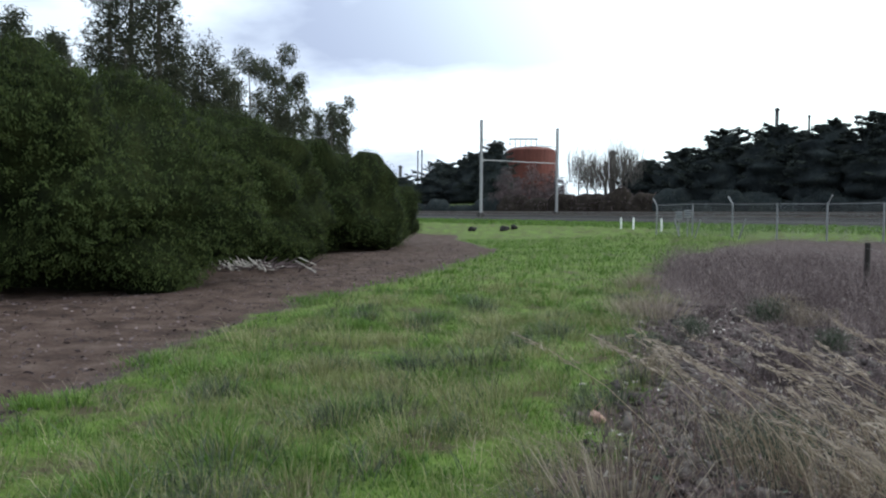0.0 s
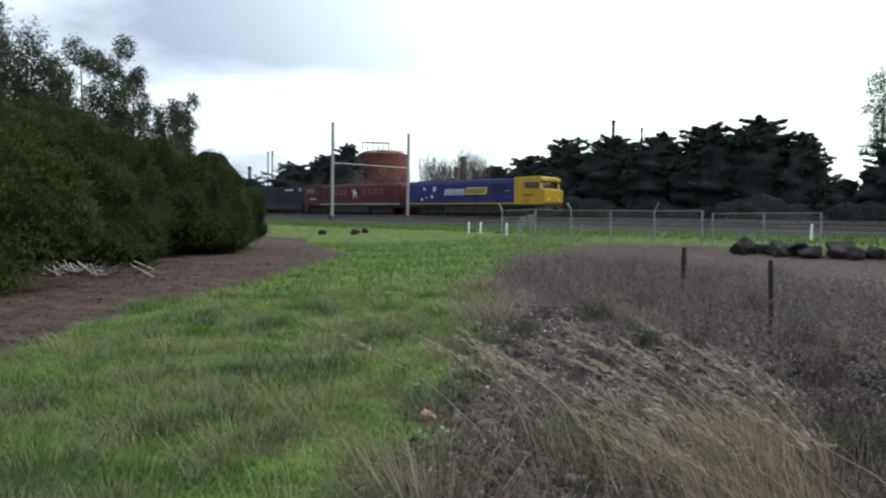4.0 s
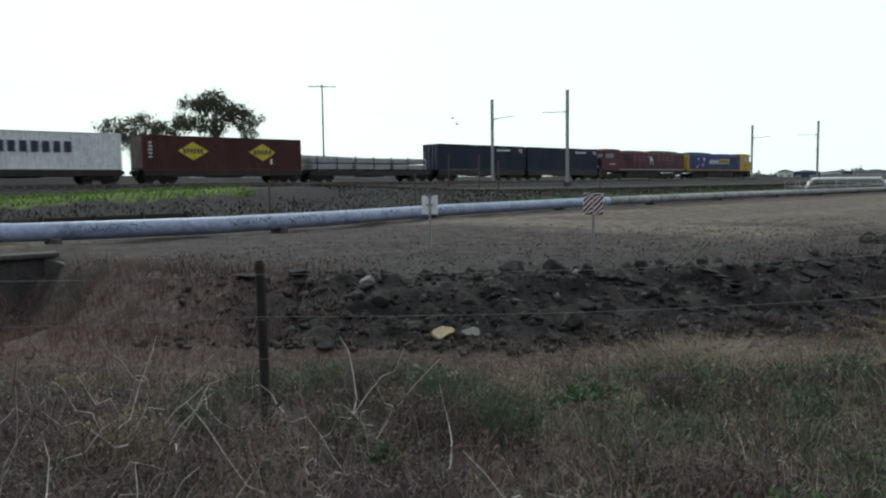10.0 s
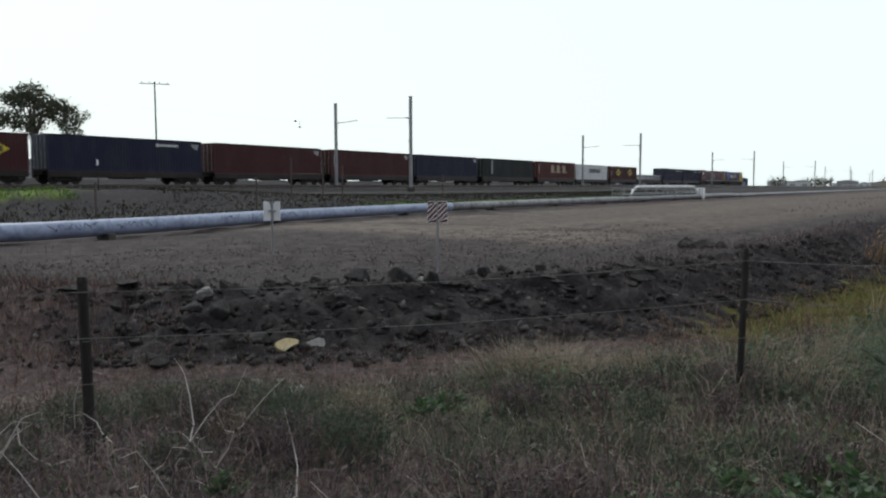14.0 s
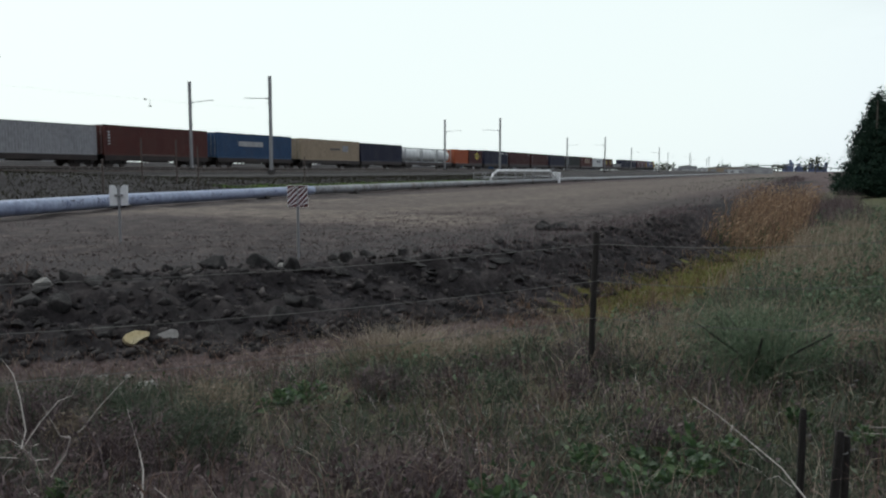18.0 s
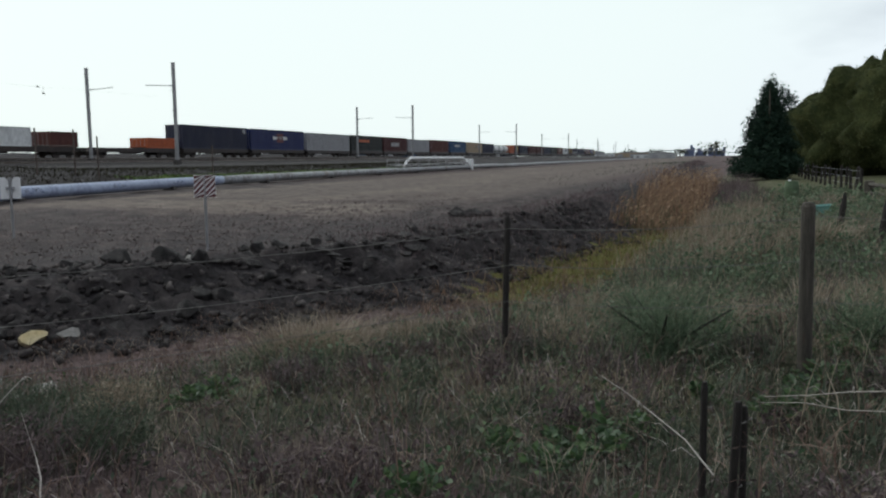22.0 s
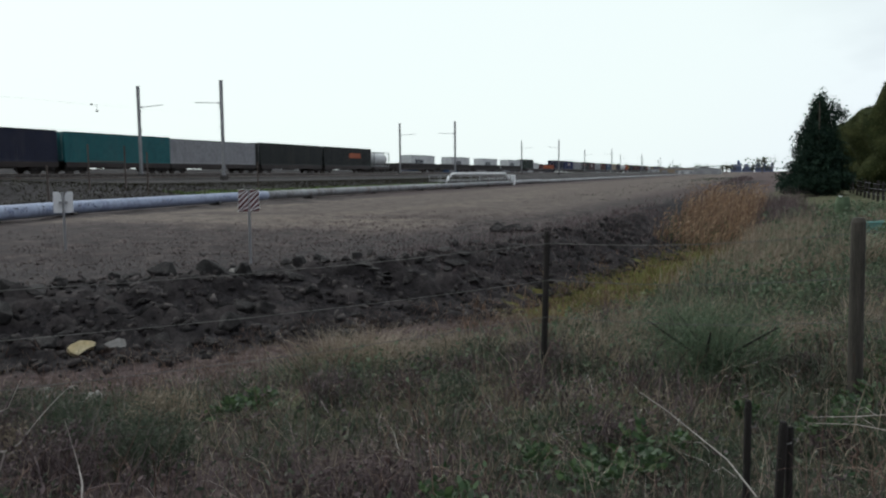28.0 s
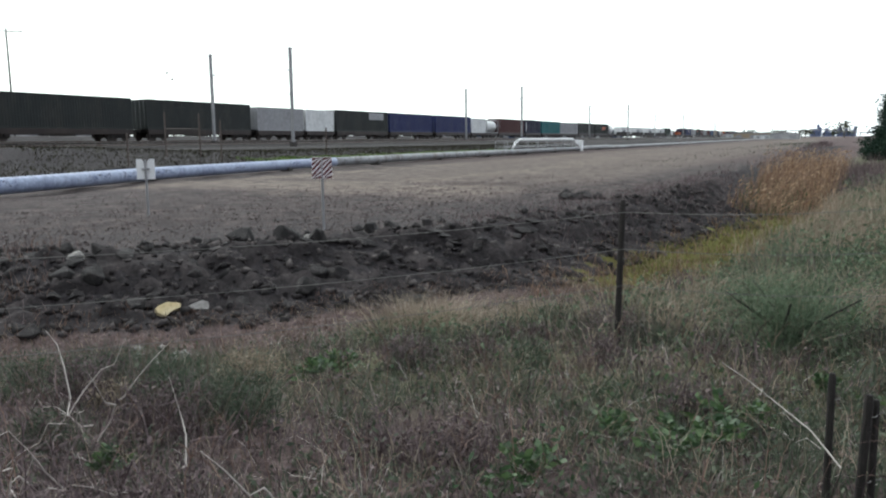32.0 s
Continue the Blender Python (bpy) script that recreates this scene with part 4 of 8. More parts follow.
def plate(name, outline, material, parent, y=-1.5, thick=0.008, label=""):
    """A thin painted shape on the near side; outline in (x, z)."""
    return part(name, Geo().prism(outline, y - thick, y + 0.004), material, parent, label)


def locomotive(kind):
    """A single-ended diesel: x runs back from the coupler at 0 to -22."""
    body, trim = (M["loco_blue"], M["loco_yellow"]) if kind == "blue" else (M["loco_red"], M["stripe_grey"])
    nose = M["loco_yellow"] if kind == "blue" else M["loco_red"]
    label = ("blue and yellow diesel locomotive with white stars on its flank" if kind == "blue"
             else "dark red diesel locomotive with a white camel badge behind the first")
    t = thing("locomotive", label, "locomotive", group="locomotives of the train")
    part("underframe", Geo().box(-11.2, 0, 1.14, 21.8, 2.7, 0.32, 0.03), M["bogie"], t)
    part("fuel_tank", Geo().box(-10.9, 0, 0.64, 9.0, 2.6, 0.86, 0.12), M["bogie"], t)
    part("sill_stripe", Geo().box(-11.4, 0, 1.36, 21.2, 2.92, 0.14, 0.02), trim, t, "yellow side sill" if kind == "blue" else "pale grey side sill")
    # long hood with a slightly raised roof over the fans
    hood = Geo().box(-13.0, 0, 2.55, 17.2, 2.84, 2.32, 0.09)
    part("hood", hood, body, t)
    part("roof", Geo().box(-13.0, 0, 3.80, 17.2, 2.6, 0.3, 0.1).box(-17.2, 0, 3.97, 6.0, 2.3, 0.22, 0.06).box(-9.2, 0, 3.95, 3.2, 2.1, 0.16, 0.05), body, t)
    for k in range(3):
        part("roof_fan", Geo().tube([(-18.9 + 1.7 * k, 0, 4.05), (-18.9 + 1.7 * k, 0, 4.16)], 0.72, 16), M["bogie"], t)
    part("rear_end", Geo().box(-21.8, 0, 2.5, 0.55, 2.86, 2.42, 0.06), nose if kind == "blue" else body, t)
    cab = Geo().prism([(-4.4, 1.25), (-0.45, 1.25), (-0.28, 1.5), (-0.28, 2.72), (-0.7, 2.84), (-0.95, 3.55), (-0.62, 3.66), (-0.62, 3.9), (-1.0, 4.04), (-4.4, 4.04)], -1.47, 1.47)
    part("cab", cab, nose, t)
    part("cab_roof", Geo().box(-2.75, 0, 4.06, 3.5, 2.7, 0.1, 0.04), nose, t)
    part("side_window", Geo().box(-2.0, -1.47, 3.2, 1.95, 0.03, 0.62, 0.01), M["glass"], t)
    part("side_window", Geo().box(-2.35, 1.47, 3.18, 1.9, 0.03, 0.66, 0.01), M["glass"], t)
    scr = part("windscreen", Geo().box(-0.80, 0, 3.2, 0.04, 2.5, 0.62, 0.01, Matrix.Rotation(radians(-19), 4, "Y")), M["glass"], t)
    part("wiper", Geo().box(-0.74, 0.5, 3.2, 0.02, 0.03, 0.5), M["black"], scr)
    for sy in (-0.85, 0.85):
        part("headlamp", Geo().tube([(-0.3, sy, 1.75), (-0.24, sy, 1.75)], 0.12, 12), M["lamp"], t)
        part("marker_lamp", Geo().tube([(-0.62, sy * 1.2, 3.72), (-0.56, sy * 1.2, 3.7)], 0.07, 10), M["lamp"], t)
    part("pilot", Geo().prism([(-1.4, 0.28), (-0.35, 0.28), (-0.2, 0.6), (-0.35, 1.2), (-1.4, 1.2)], -1.4, 1.4), M["bogie"], t)
    part("coupler", Geo().box(-0.1, 0, 0.88, 0.7, 0.3, 0.3, 0.05), M["bogie"], t)
    part("coupler", Geo().box(-22.2, 0, 0.88, 0.8, 0.3, 0.3, 0.05), M["bogie"], t)
    for x in (-3.6, -17.9):
        bogie(t, x, 3)
    # hand rail along the walkway, louvred doors
    rail = part("handrail", Geo().tube([(-20.6, -1.47, 2.28), (-4.6, -1.47, 2.28)], 0.022, 6), body, t)
    for k in range(9):
        part("stanchion", Geo().tube([(-20.4 + k * 1.95, -1.47, 1.4), (-20.4 + k * 1.95, -1.47, 2.28)], 0.018, 5), body, rail)
    for k in range(10):
        part("access_door", Geo().box(-19.6 + k * 1.42, -1.425, 2.35, 1.3, 0.03, 1.5, 0.012), body, t)
    g = Geo()
    for k in range(8):
        g.box(-6.6, -1.44, 2.5 + k * 0.13, 1.8, 0.05, 0.06, 0.01)
    part("louvres", g, M["black"], t)
    if kind == "blue":
        part("sand_box", Geo().box(-5.3, -1.44, 2.25, 0.9, 0.06, 0.7, 0.02), M["loco_blue"], t)
        for x, z, r in ((-18.7, 3.1, 0.27), (-16.9, 3.05, 0.42), (-17.3, 2.2, 0.3), (-18.3, 2.05, 0.17), (-19.1, 1.85, 0.26)):
            pts = [(x + (r if k % 2 == 0 else r * 0.45) * math.sin(math.pi * k / 7), z + (r if k % 2 == 0 else r * 0.45) * math.cos(math.pi * k / 7)) for k in range(14)]
            plate("star", pts, M["letter_white"], t, -1.43, 0.012)
        # company panel: plain slanted bars in its colours, white on blue and dark on yellow
        for k in range(7):
            x = -15.1 + k * 0.46
            plate("white_bar", [(x, 2.52), (x + 0.3, 2.52), (x + 0.38, 3.0), (x + 0.08, 3.0)], M["letter_white"], t, -1.44, 0.012)
        plate("white_underline", [(-15.3, 2.34), (-11.9, 2.34), (-11.86, 2.44), (-15.26, 2.44)], M["letter_white"], t, -1.44, 0.012)
        plate("yellow_panel", [(-11.8, 2.36), (-8.5, 2.36), (-8.35, 3.14), (-11.65, 3.14)], M["letter_yellow"], t, -1.44, 0.012)
        for k in range(8):
            x = -11.55 + k * 0.37
            plate("dark_bar", [(x, 2.5), (x + 0.2, 2.5), (x + 0.28, 3.0), (x + 0.08, 3.0)], M["loco_blue"], t, -1.456, 0.01)
        for z in (2.0, 2.7):
            part("side_frame", Geo().box(-5.4, -1.45, z, 0.9, 0.04, 0.05, 0.01), M["stripe_grey"], t)
        plate("number_bar", [(-3.3, 2.1), (-1.7, 2.1), (-1.7, 2.32), (-3.3, 2.32)], M["rust_orange"], t, -1.475, 0.008)
    else:
        # this one runs cab last: turn it end for end before it is lettered
        turn = Matrix.Translation((-22.6, 0, 0)) @ Matrix.Diagonal((-1, 1, 1, 1))
        for o in t.children_recursive:
            o.data.transform(turn)
            o.data.flip_normals()
        for x, w in ((-14.5, 0.75), (-13.4, 0.75), (-12.3, 0.7), (-8.2, 0.8), (-7.0, 0.8), (-5.8, 0.85), (-4.5, 0.8)):
            plate("letter_block", [(x, 2.6), (x + w, 2.6), (x + w, 2.78), (x + 0.2, 2.78), (x + 0.2, 3.12), (x + w, 3.12), (x + w, 3.3), (x, 3.3)], M["letter_gold"], t, -1.44, 0.012)
        camel = [(-0.42, -0.6), (-0.3, -0.6), (-0.27, -0.1), (0.1, -0.1), (0.13, -0.6), (0.26, -0.6), (0.3, 0.0), (0.42, 0.1), (0.52, 0.42), (0.66, 0.42), (0.66, 0.54), (0.44, 0.56),
                 (0.3, 0.22), (0.18, 0.3), (0.1, 0.62), (-0.06, 0.66), (-0.1, 0.34), (-0.3, 0.3), (-0.42, 0.05)]
        plate("camel_badge", [(-10.0 - x, 2.7 + z) for x, z in camel], M["letter_white"], t, -1.45, 0.012)
        plate("number_bar", [(-20.6, 2.0), (-19.2, 2.0), (-19.2, 2.18), (-20.6, 2.18)], M["stripe_grey"], t, -1.475, 0.008)
    return t


def wagon(length, low=False):
    """A skeletal container wagon, x from 0 back to -length."""
    t = thing("container_wagon", "low brown-black steel container wagon on two bogies", "freight wagon", group="wagons of the train")
    g = Geo().box(-length / 2, 0, 0.93, length - 0.9, 0.5, 0.3, 0.03)
    part("centre_sill", g, M["bogie"], t)
    for sy in (-1.2, 1.2):
        part("side_sill", Geo().box(-length / 2, sy, 0.84, length - 1.0, 0.14, 0.5, 0.02), M["wagon_brown"], t)
    for k in range(4):
        part("cross_member", Geo().box(-1.2 - k * (length - 2.4) / 3, 0, 0.98, 0.3, 2.5, 0.14, 0.02), M["wagon_brown"], t)
    for x in (-2.0, -length + 2.0):
        bogie(t, x, 2)
    for x in (-0.2, -length + 0.2):
        part("coupler", Geo().box(x, 0, 0.88, 0.7, 0.28, 0.28, 0.04), M["bogie"], t)
    part("brake_gear", Geo().box(-length * 0.5, -0.6, 0.62, 1.4, 0.4, 0.3, 0.05).tube([(-length * 0.4, -0.7, 0.62), (-length * 0.62, -0.7, 0.62)], 0.14, 8), M["bogie"], t)
    return t


def gondola(length):
    """A wagon with plain dark sides that hide the foot of its load."""
    t = wagon(length)
    tagged(t, "dark steel wagon with plain high sides on two bogies", "freight wagon", "wagons of the train")
    for sy in (-1.34, 1.34):
        s = part("side_wall", Geo().box(-length / 2, sy, 1.35, length - 0.8, 0.06, 0.9, 0.01), M["bogie"], t)
        for k in range(9):
            part("side_rib", Geo().box(-1.0 - k * (length - 2.0) / 8, sy * 1.03, 1.35, 0.12, 0.06, 0.86, 0.01), M["bogie"], s)
    return t


def container(length, tall, material, label, extras=()):
    """A corrugated box, x from 0 (front) back to -length, standing on z = 0."""
    t = thing("shipping_container", label, "container", group="containers on the train")
    n = int(length / 0.28)
    for sy in (-1, 1):
        outline = []
        for k in range(n):
            a = -0.16 - (length - 0.32) * k / n
            w = (length - 0.32) / n
            outline += [(a, 0.0), (a - w * 0.34, 0.0), (a - w * 0.5, -0.036), (a - w * 0.84, -0.036)]
        outline += [(-length + 0.16, 0.0)]
        g = Geo()
        vs = [(x, sy * (1.20 + dy), z) for z in (0.12, tall - 0.1) for x, dy in outline]
        q = len(outline)
        g.add(vs, [(k, k + 1, q + k + 1, q + k) for k in range(q - 1)])
        part("side_panel", g, material, t)
    part("roof", Geo().box(-length / 2, 0, tall - 0.05, length - 0.1, 2.36, 0.07, 0.02), material, t)
    part("floor", Geo().box(-length / 2, 0, 0.08, length - 0.1, 2.3, 0.12, 0.02), M["bogie"], t)
    part("front_wall", Geo().box(-0.06, 0, tall / 2, 0.06, 2.3, tall - 0.2, 0.01), material, t)
    for sy in (-0.57, 0.57):
        dr = part("door", Geo().box(-length + 0.05, sy, tall / 2, 0.07, 1.13, tall - 0.22, 0.015), material, t)
        for k in (-0.28, 0.28):
            part("lock_rod", Geo().tube([(-length + 0.0, sy + k, 0.16), (-length + 0.0, sy + k, tall - 0.16)], 0.018, 5), M["stripe_grey"], dr)
    for x in (-0.08, -length + 0.08):
        for sy in (-1.14, 1.14):
            part("corner_post", Geo().box(x, sy, tall / 2, 0.16, 0.15, tall, 0.02), material, t)
    for sy in (-1.17, 1.17):
        part("top_rail", Geo().box(-length / 2, sy, tall - 0.05, length - 0.3, 0.09, 0.1, 0.015), material, t)
        part("bottom_rail", Geo().box(-length / 2, sy, 0.08, length - 0.3, 0.09, 0.15, 0.015), material, t)
    for e in extras:
        e(t, length, tall)
    return t


def slash(t, L, H):
    plate("white_slash", [(-0.35, H - 0.3), (-1.2, H - 0.3), (-1.0, H - 0.62), (-0.5, H - 0.85)], M["stripe_grey"], t, -1.225)


def small_mark(t, L, H):
    plate("white_mark", [(-4.5, H - 0.62), (-2.6, H - 0.62), (-2.6, H - 0.42), (-4.5, H - 0.42)], M["letter_white"], t, -1.225)
    plate("emblem", [(-4.85, H - 0.68), (-4.55, H - 0.68), (-4.55, H - 0.36), (-4.85, H - 0.36)], M["letter_white"], t, -1.225)


def diamond(x, w=2.6, h=1.5):
    def put(t, L, H):
        c, k = H * 0.56, 0.52
        pts = [(x - w / 2, c), (x - w * 0.22, c + h * 0.28), (x, c + h / 2), (x + w * 0.22, c + h * 0.28), (x + w / 2, c), (x + w * 0.22, c - h * 0.28), (x, c - h / 2), (x - w * 0.22, c - h * 0.28)]
        plate("yellow_diamond", pts, M["letter_yellow"], t, -1.225)
        for j in range(6):
            a = x - w * 0.33 + j * w * 0.115
            plate("dark_bar", [(a, c - 0.2), (a + w * 0.075, c - 0.2), (a + w * 0.075, c + 0.2), (a, c + 0.2)], M["letter_dark"], t, -1.232)
    return put


def letter_blocks(t, L, H):
    """Three large plain cream blocks with dots between."""
    z, h = H * 0.36, 1.3
    for x in (-9.6, -7.4, -5.2):
        w = 1.2
        pts = [(x, z), (x + w, z), (x + w, z + h * 0.9), (x + w * 0.8, z + h), (x, z + h)]
        plate("letter_block", pts, M["tan"], t, -1.225)
        plate("letter_dot", [(x + w + 0.25, z), (x + w + 0.55, z), (x + w + 0.55, z + 0.28), (x + w + 0.25, z + 0.28)], M["tan"], t, -1.225)


def bars(x, w, h, n, up, material):
    def put(t, L, H):
        for j in range(n):
            a = x - w / 2 + j * w / n
            plate("bar", [(a, H * up - h / 2), (a + w / n * 0.68, H * up - h / 2), (a + w / n * 0.68, H * up + h / 2), (a, H * up + h / 2)], M[material], t, -1.225)
    return put


def end_marks(t, L, H):
    for k in range(5):
        z = H * 0.35 + k * 0.28
        plate("white_mark", [(-L + 0.5, z), (-L + 0.75, z), (-L + 0.75, z + 0.14), (-L + 0.5, z + 0.14)], M["letter_white"], t, -1.225)


def panel(x, z, w, h, material):
    def put(t, L, H):
        plate("panel", [(x - w / 2, z - h / 2), (x + w / 2, z - h / 2), (x + w / 2, z + h / 2), (x - w / 2, z + h / 2)], M[material], t, -1.225)
    return put


def tank_container(length=6.06, tall=2.5):
    t = thing("tank_container", "white cylindrical tank in a steel frame on a wagon", "container", group="containers on the train")
    part("tank", Geo().tube([(-0.25, 0, 1.3), (-0.35, 0, 1.3), (-0.75, 0, 1.3), (-length + 0.75, 0, 1.3), (-length + 0.35, 0, 1.3), (-length + 0.25, 0, 1.3)], [0.4, 0.8, 1.08, 1.08, 0.8, 0.4], 24), M["white_box"], t, smooth=True)
    for x in (-0.07, -length + 0.07):
        for sy in (-1.14, 1.14):
            part("post", Geo().box(x, sy, tall / 2, 0.13, 0.13, tall, 0.02), M["grey_box"], t)
        for z in (0.1, tall - 0.06):
            part("end_beam", Geo().box(x, 0, z, 0.12, 2.2, 0.12, 0.02), M["grey_box"], t)
    for sy in (-1.14, 1.14):
        part("rail", Geo().box(-length / 2, sy, 0.1, length, 0.1, 0.14, 0.02), M["grey_box"], t)
        part("rail", Geo().box(-length / 2, sy, tall - 0.06, length, 0.08, 0.1, 0.02), M["grey_box"], t)
    part("walkway", Geo().box(-length / 2, 0.2, tall - 0.03, length * 0.8, 0.5, 0.05, 0.01), M["grey_box"], t)
    return t


def bundle_load(length):
    t = thing("bundled_load", "long pale grey wrapped bundles stacked on a flat wagon", "cargo", group="loads on the flat wagons")
    for k in range(3):
        for j in range(2):
            for sy in (-0.62, 0.62):
                part("wrapped_pack", Geo().box(-length * (k + 0.5) / 3, sy, 0.34 + 0.62 * j, length / 3 - 0.25, 1.15, 0.52, 0.06), M["grey_box"], t)
    for k in range(7):
        part("bearer", Geo().box(-0.6 - k * (length - 1.2) / 6, 0, 0.04, 0.12, 2.4, 0.08, 0.01), M["dark_wood"], t)
        part("stanchion", Geo().box(-0.6 - k * (length - 1.2) / 6, -1.26, 0.7, 0.08, 0.06, 1.4, 0.01), M["wagon_brown"], t)
    return t


BODY = 1.09
NAMES = dict(navy="dark navy blue", blue="bright blue", teal="teal green", maroon="dark maroon", brown_red="brown-red", rust_orange="rusty orange", dark_green="dark green", white_box="white", grey_box="pale grey",
             tan="sandy beige", black_green="greenish black", mid_blue="mid blue", loco_red="dark red")


def box_on_wagon(front, length, tall, colour, *extras, words="", w=True, lift=BODY):
    if w:
        joined(wagon(length + 0.9), front - 0.45)
    label = f"{NAMES[colour]} corrugated container{words} on a wagon"
    joined(container(length, tall, M[colour], label, extras), front, lift)


def build_train():
    joined(locomotive("blue"), 0.0)
    joined(locomotive("red"), 22.6)
    B = box_on_wagon
    B(45.6, 14.4, 2.9, "navy", slash, small_mark, words=" with a white slash")
    B(60.6, 14.2, 2.9, "navy", slash, small_mark, words=" with a white slash")
    joined(wagon(16.0), 75.6)
    joined(bundle_load(14.6), 76.3, BODY)
    B(92.0, 14.6, 2.75, "maroon", diamond(-4.0), diamond(-10.4), end_marks, words=" with two yellow diamond badges")
    B(108.2, 14.4, 2.75, "white_box", bars(-6.0, 5.2, 0.8, 7, 0.6, "letter_dark"), end_marks, words=" with dark lettering")
    B(123.2, 14.6, 2.9, "brown_red", letter_blocks, end_marks, words=" with large cream blocks")
    B(139.2, 15.9, 2.9, "black_green", panel(-13.2, 1.6, 0.5, 2.0, "grey_box"))
    B(156.6, 14.8, 2.9, "navy", slash)
    B(173.0, 14.6, 2.9, "maroon", slash, end_marks)
    B(189.2, 14.6, 2.9, "maroon", slash)
    B(205.2, 14.6, 2.9, "navy", slash, small_mark)
    joined(wagon(15.0), 220.8)
    B(221.2, 7.2, 2.8, "maroon", diamond(-2.9, 3.0, 1.6), words=" with a yellow diamond badge", w=False)
    B(228.8, 6.9, 2.7, "rust_orange", w=False)
    joined(wagon(20.4), 236.7)
    for k in range(3):
        joined(tank_container(), 237.3 + k * 6.5, BODY)
    B(257.6, 13.5, 2.75, "navy")
    B(271.6, 15.1, 2.85, "tan", panel(-4.0, 1.7, 1.6, 0.9, "grey_box"), bars(-6.6, 2.6, 0.3, 6, 0.55, "letter_dark"))
    B(288.8, 14.2, 2.9, "mid_blue", panel(-8.2, 1.7, 4.6, 0.6, "stripe_grey"))
    B(304.6, 14.2, 2.9, "brown_red", end_marks)
    B(319.6, 14.2, 2.75, "grey_box")
    B(334.4, 13.4, 2.9, "maroon", bars(-7.0, 4.6, 0.8, 5, 0.5, "stripe_grey"))
    B(348.6, 14.8, 2.9, "black_green", panel(-9.0, 1.9, 5.0, 0.5, "rust_orange"), words=" with an orange band")
    B(364.2, 16.2, 2.85, "grey_box")
    B(381.4, 15.6, 2.95, "blue", panel(-7.5, 1.75, 1.9, 1.3, "red"), panel(-7.5, 1.75, 4.2, 0.45, "letter_white"), words=" with a red badge")
    B(398.0, 14.4, 2.95, "navy", slash)
    joined(wagon(15.0), 413.4)
    B(413.8, 5.0, 1.2, "rust_orange", w=False)
    joined(wagon(21.0), 429.0)
    B(429.2, 3.6, 1.5, "brown_red", w=False)
    B(435.0, 6.4, 1.8, "white_box", w=False)
    B(441.6, 4.6, 2.7, "dark_green", w=False)
    B(446.6, 4.2, 2.7, "dark_green", w=False)
    for k in range(4):
        joined(gondola(21.2), 456.0 + k * 22.25)
        B(457.0 + k * 22.25, 12.2, 2.5, "white_box", bars(-8.2, 4.4, 0.75, 7, 0.5, "letter_dark"), words=" with dark lettering", w=False, lift=0.95)
    joined(wagon(7.4), 545.4)
    joined(tank_container(), 546.0, BODY)
    B(553.4, 16.0, 2.95, "black_green", panel(-6.0, 1.7, 4.0, 0.8, "rust_orange"), words=" with an orange band")
    B(570.2, 16.0, 2.95, "black_green")
    B(587.4, 16.2, 2.8, "grey_box")
    B(603.6, 14.4, 2.9, "teal")
    B(618.8, 10.6, 2.95, "navy", panel(-10.0, 1.5, 0.4, 2.0, "letter_white"))
    B(630.2, 15.2, 2.9, "maroon", end_marks)
    joined(wagon(13.6), 645.8)
    joined(tank_container(), 645.6, BODY)
    B(652.2, 6.9, 2.7, "white_box", end_marks, w=False)
    B(659.6, 14.7, 2.9, "blue")
    B(675.6, 14.5, 2.9, "blue")
    B(690.7, 14.0, 2.9, "black_green", panel(-3.4, 2.2, 4.2, 1.0, "grey_box"))
    B(705.3, 6.3, 2.75, "white_box", end_marks)
    B(712.2, 9.0, 2.75, "grey_box")
    B(722.4, 15.4, 2.95, "black_green")
    B(739.6, 15.4, 2.95, "black_green")
    for k in range(4):
        B(756.2 + k * 16.2, 15.0, 2.9, ("maroon", "navy", "brown_red", "grey_box")[k])


build_train()


# ---- the pale pipeline ----
PIPE = [(25.5, 8.5), (24.9, 7.8), (24.6, 6.8), (25.0, 5.0), (26.2, 1.4), (29.6, -2.6), (35.2, -7.6), (44.2, -18.8), (53.7, -32.6), (80.0, -75.0), (130.0, -157.0), (300.0, -434.0)]


def pipe_run(points, r, lift):
    """A finer path through the points, lying on the ground."""
    out = []
    for a, b in zip(points[:-1], points[1:]):
        n = max(2, int(math.dist(a, b) / 2.5))
        for k in range(n):
            x, y = a[0] + (b[0] - a[0]) * k / n, a[1] + (b[1] - a[1]) * k / n
            out.append((x, y, r + lift + 0.05 * math.hypot(x, y) / 60 * (math.hypot(x, y) < 120)))
    return out


PIPE_R = 0.275


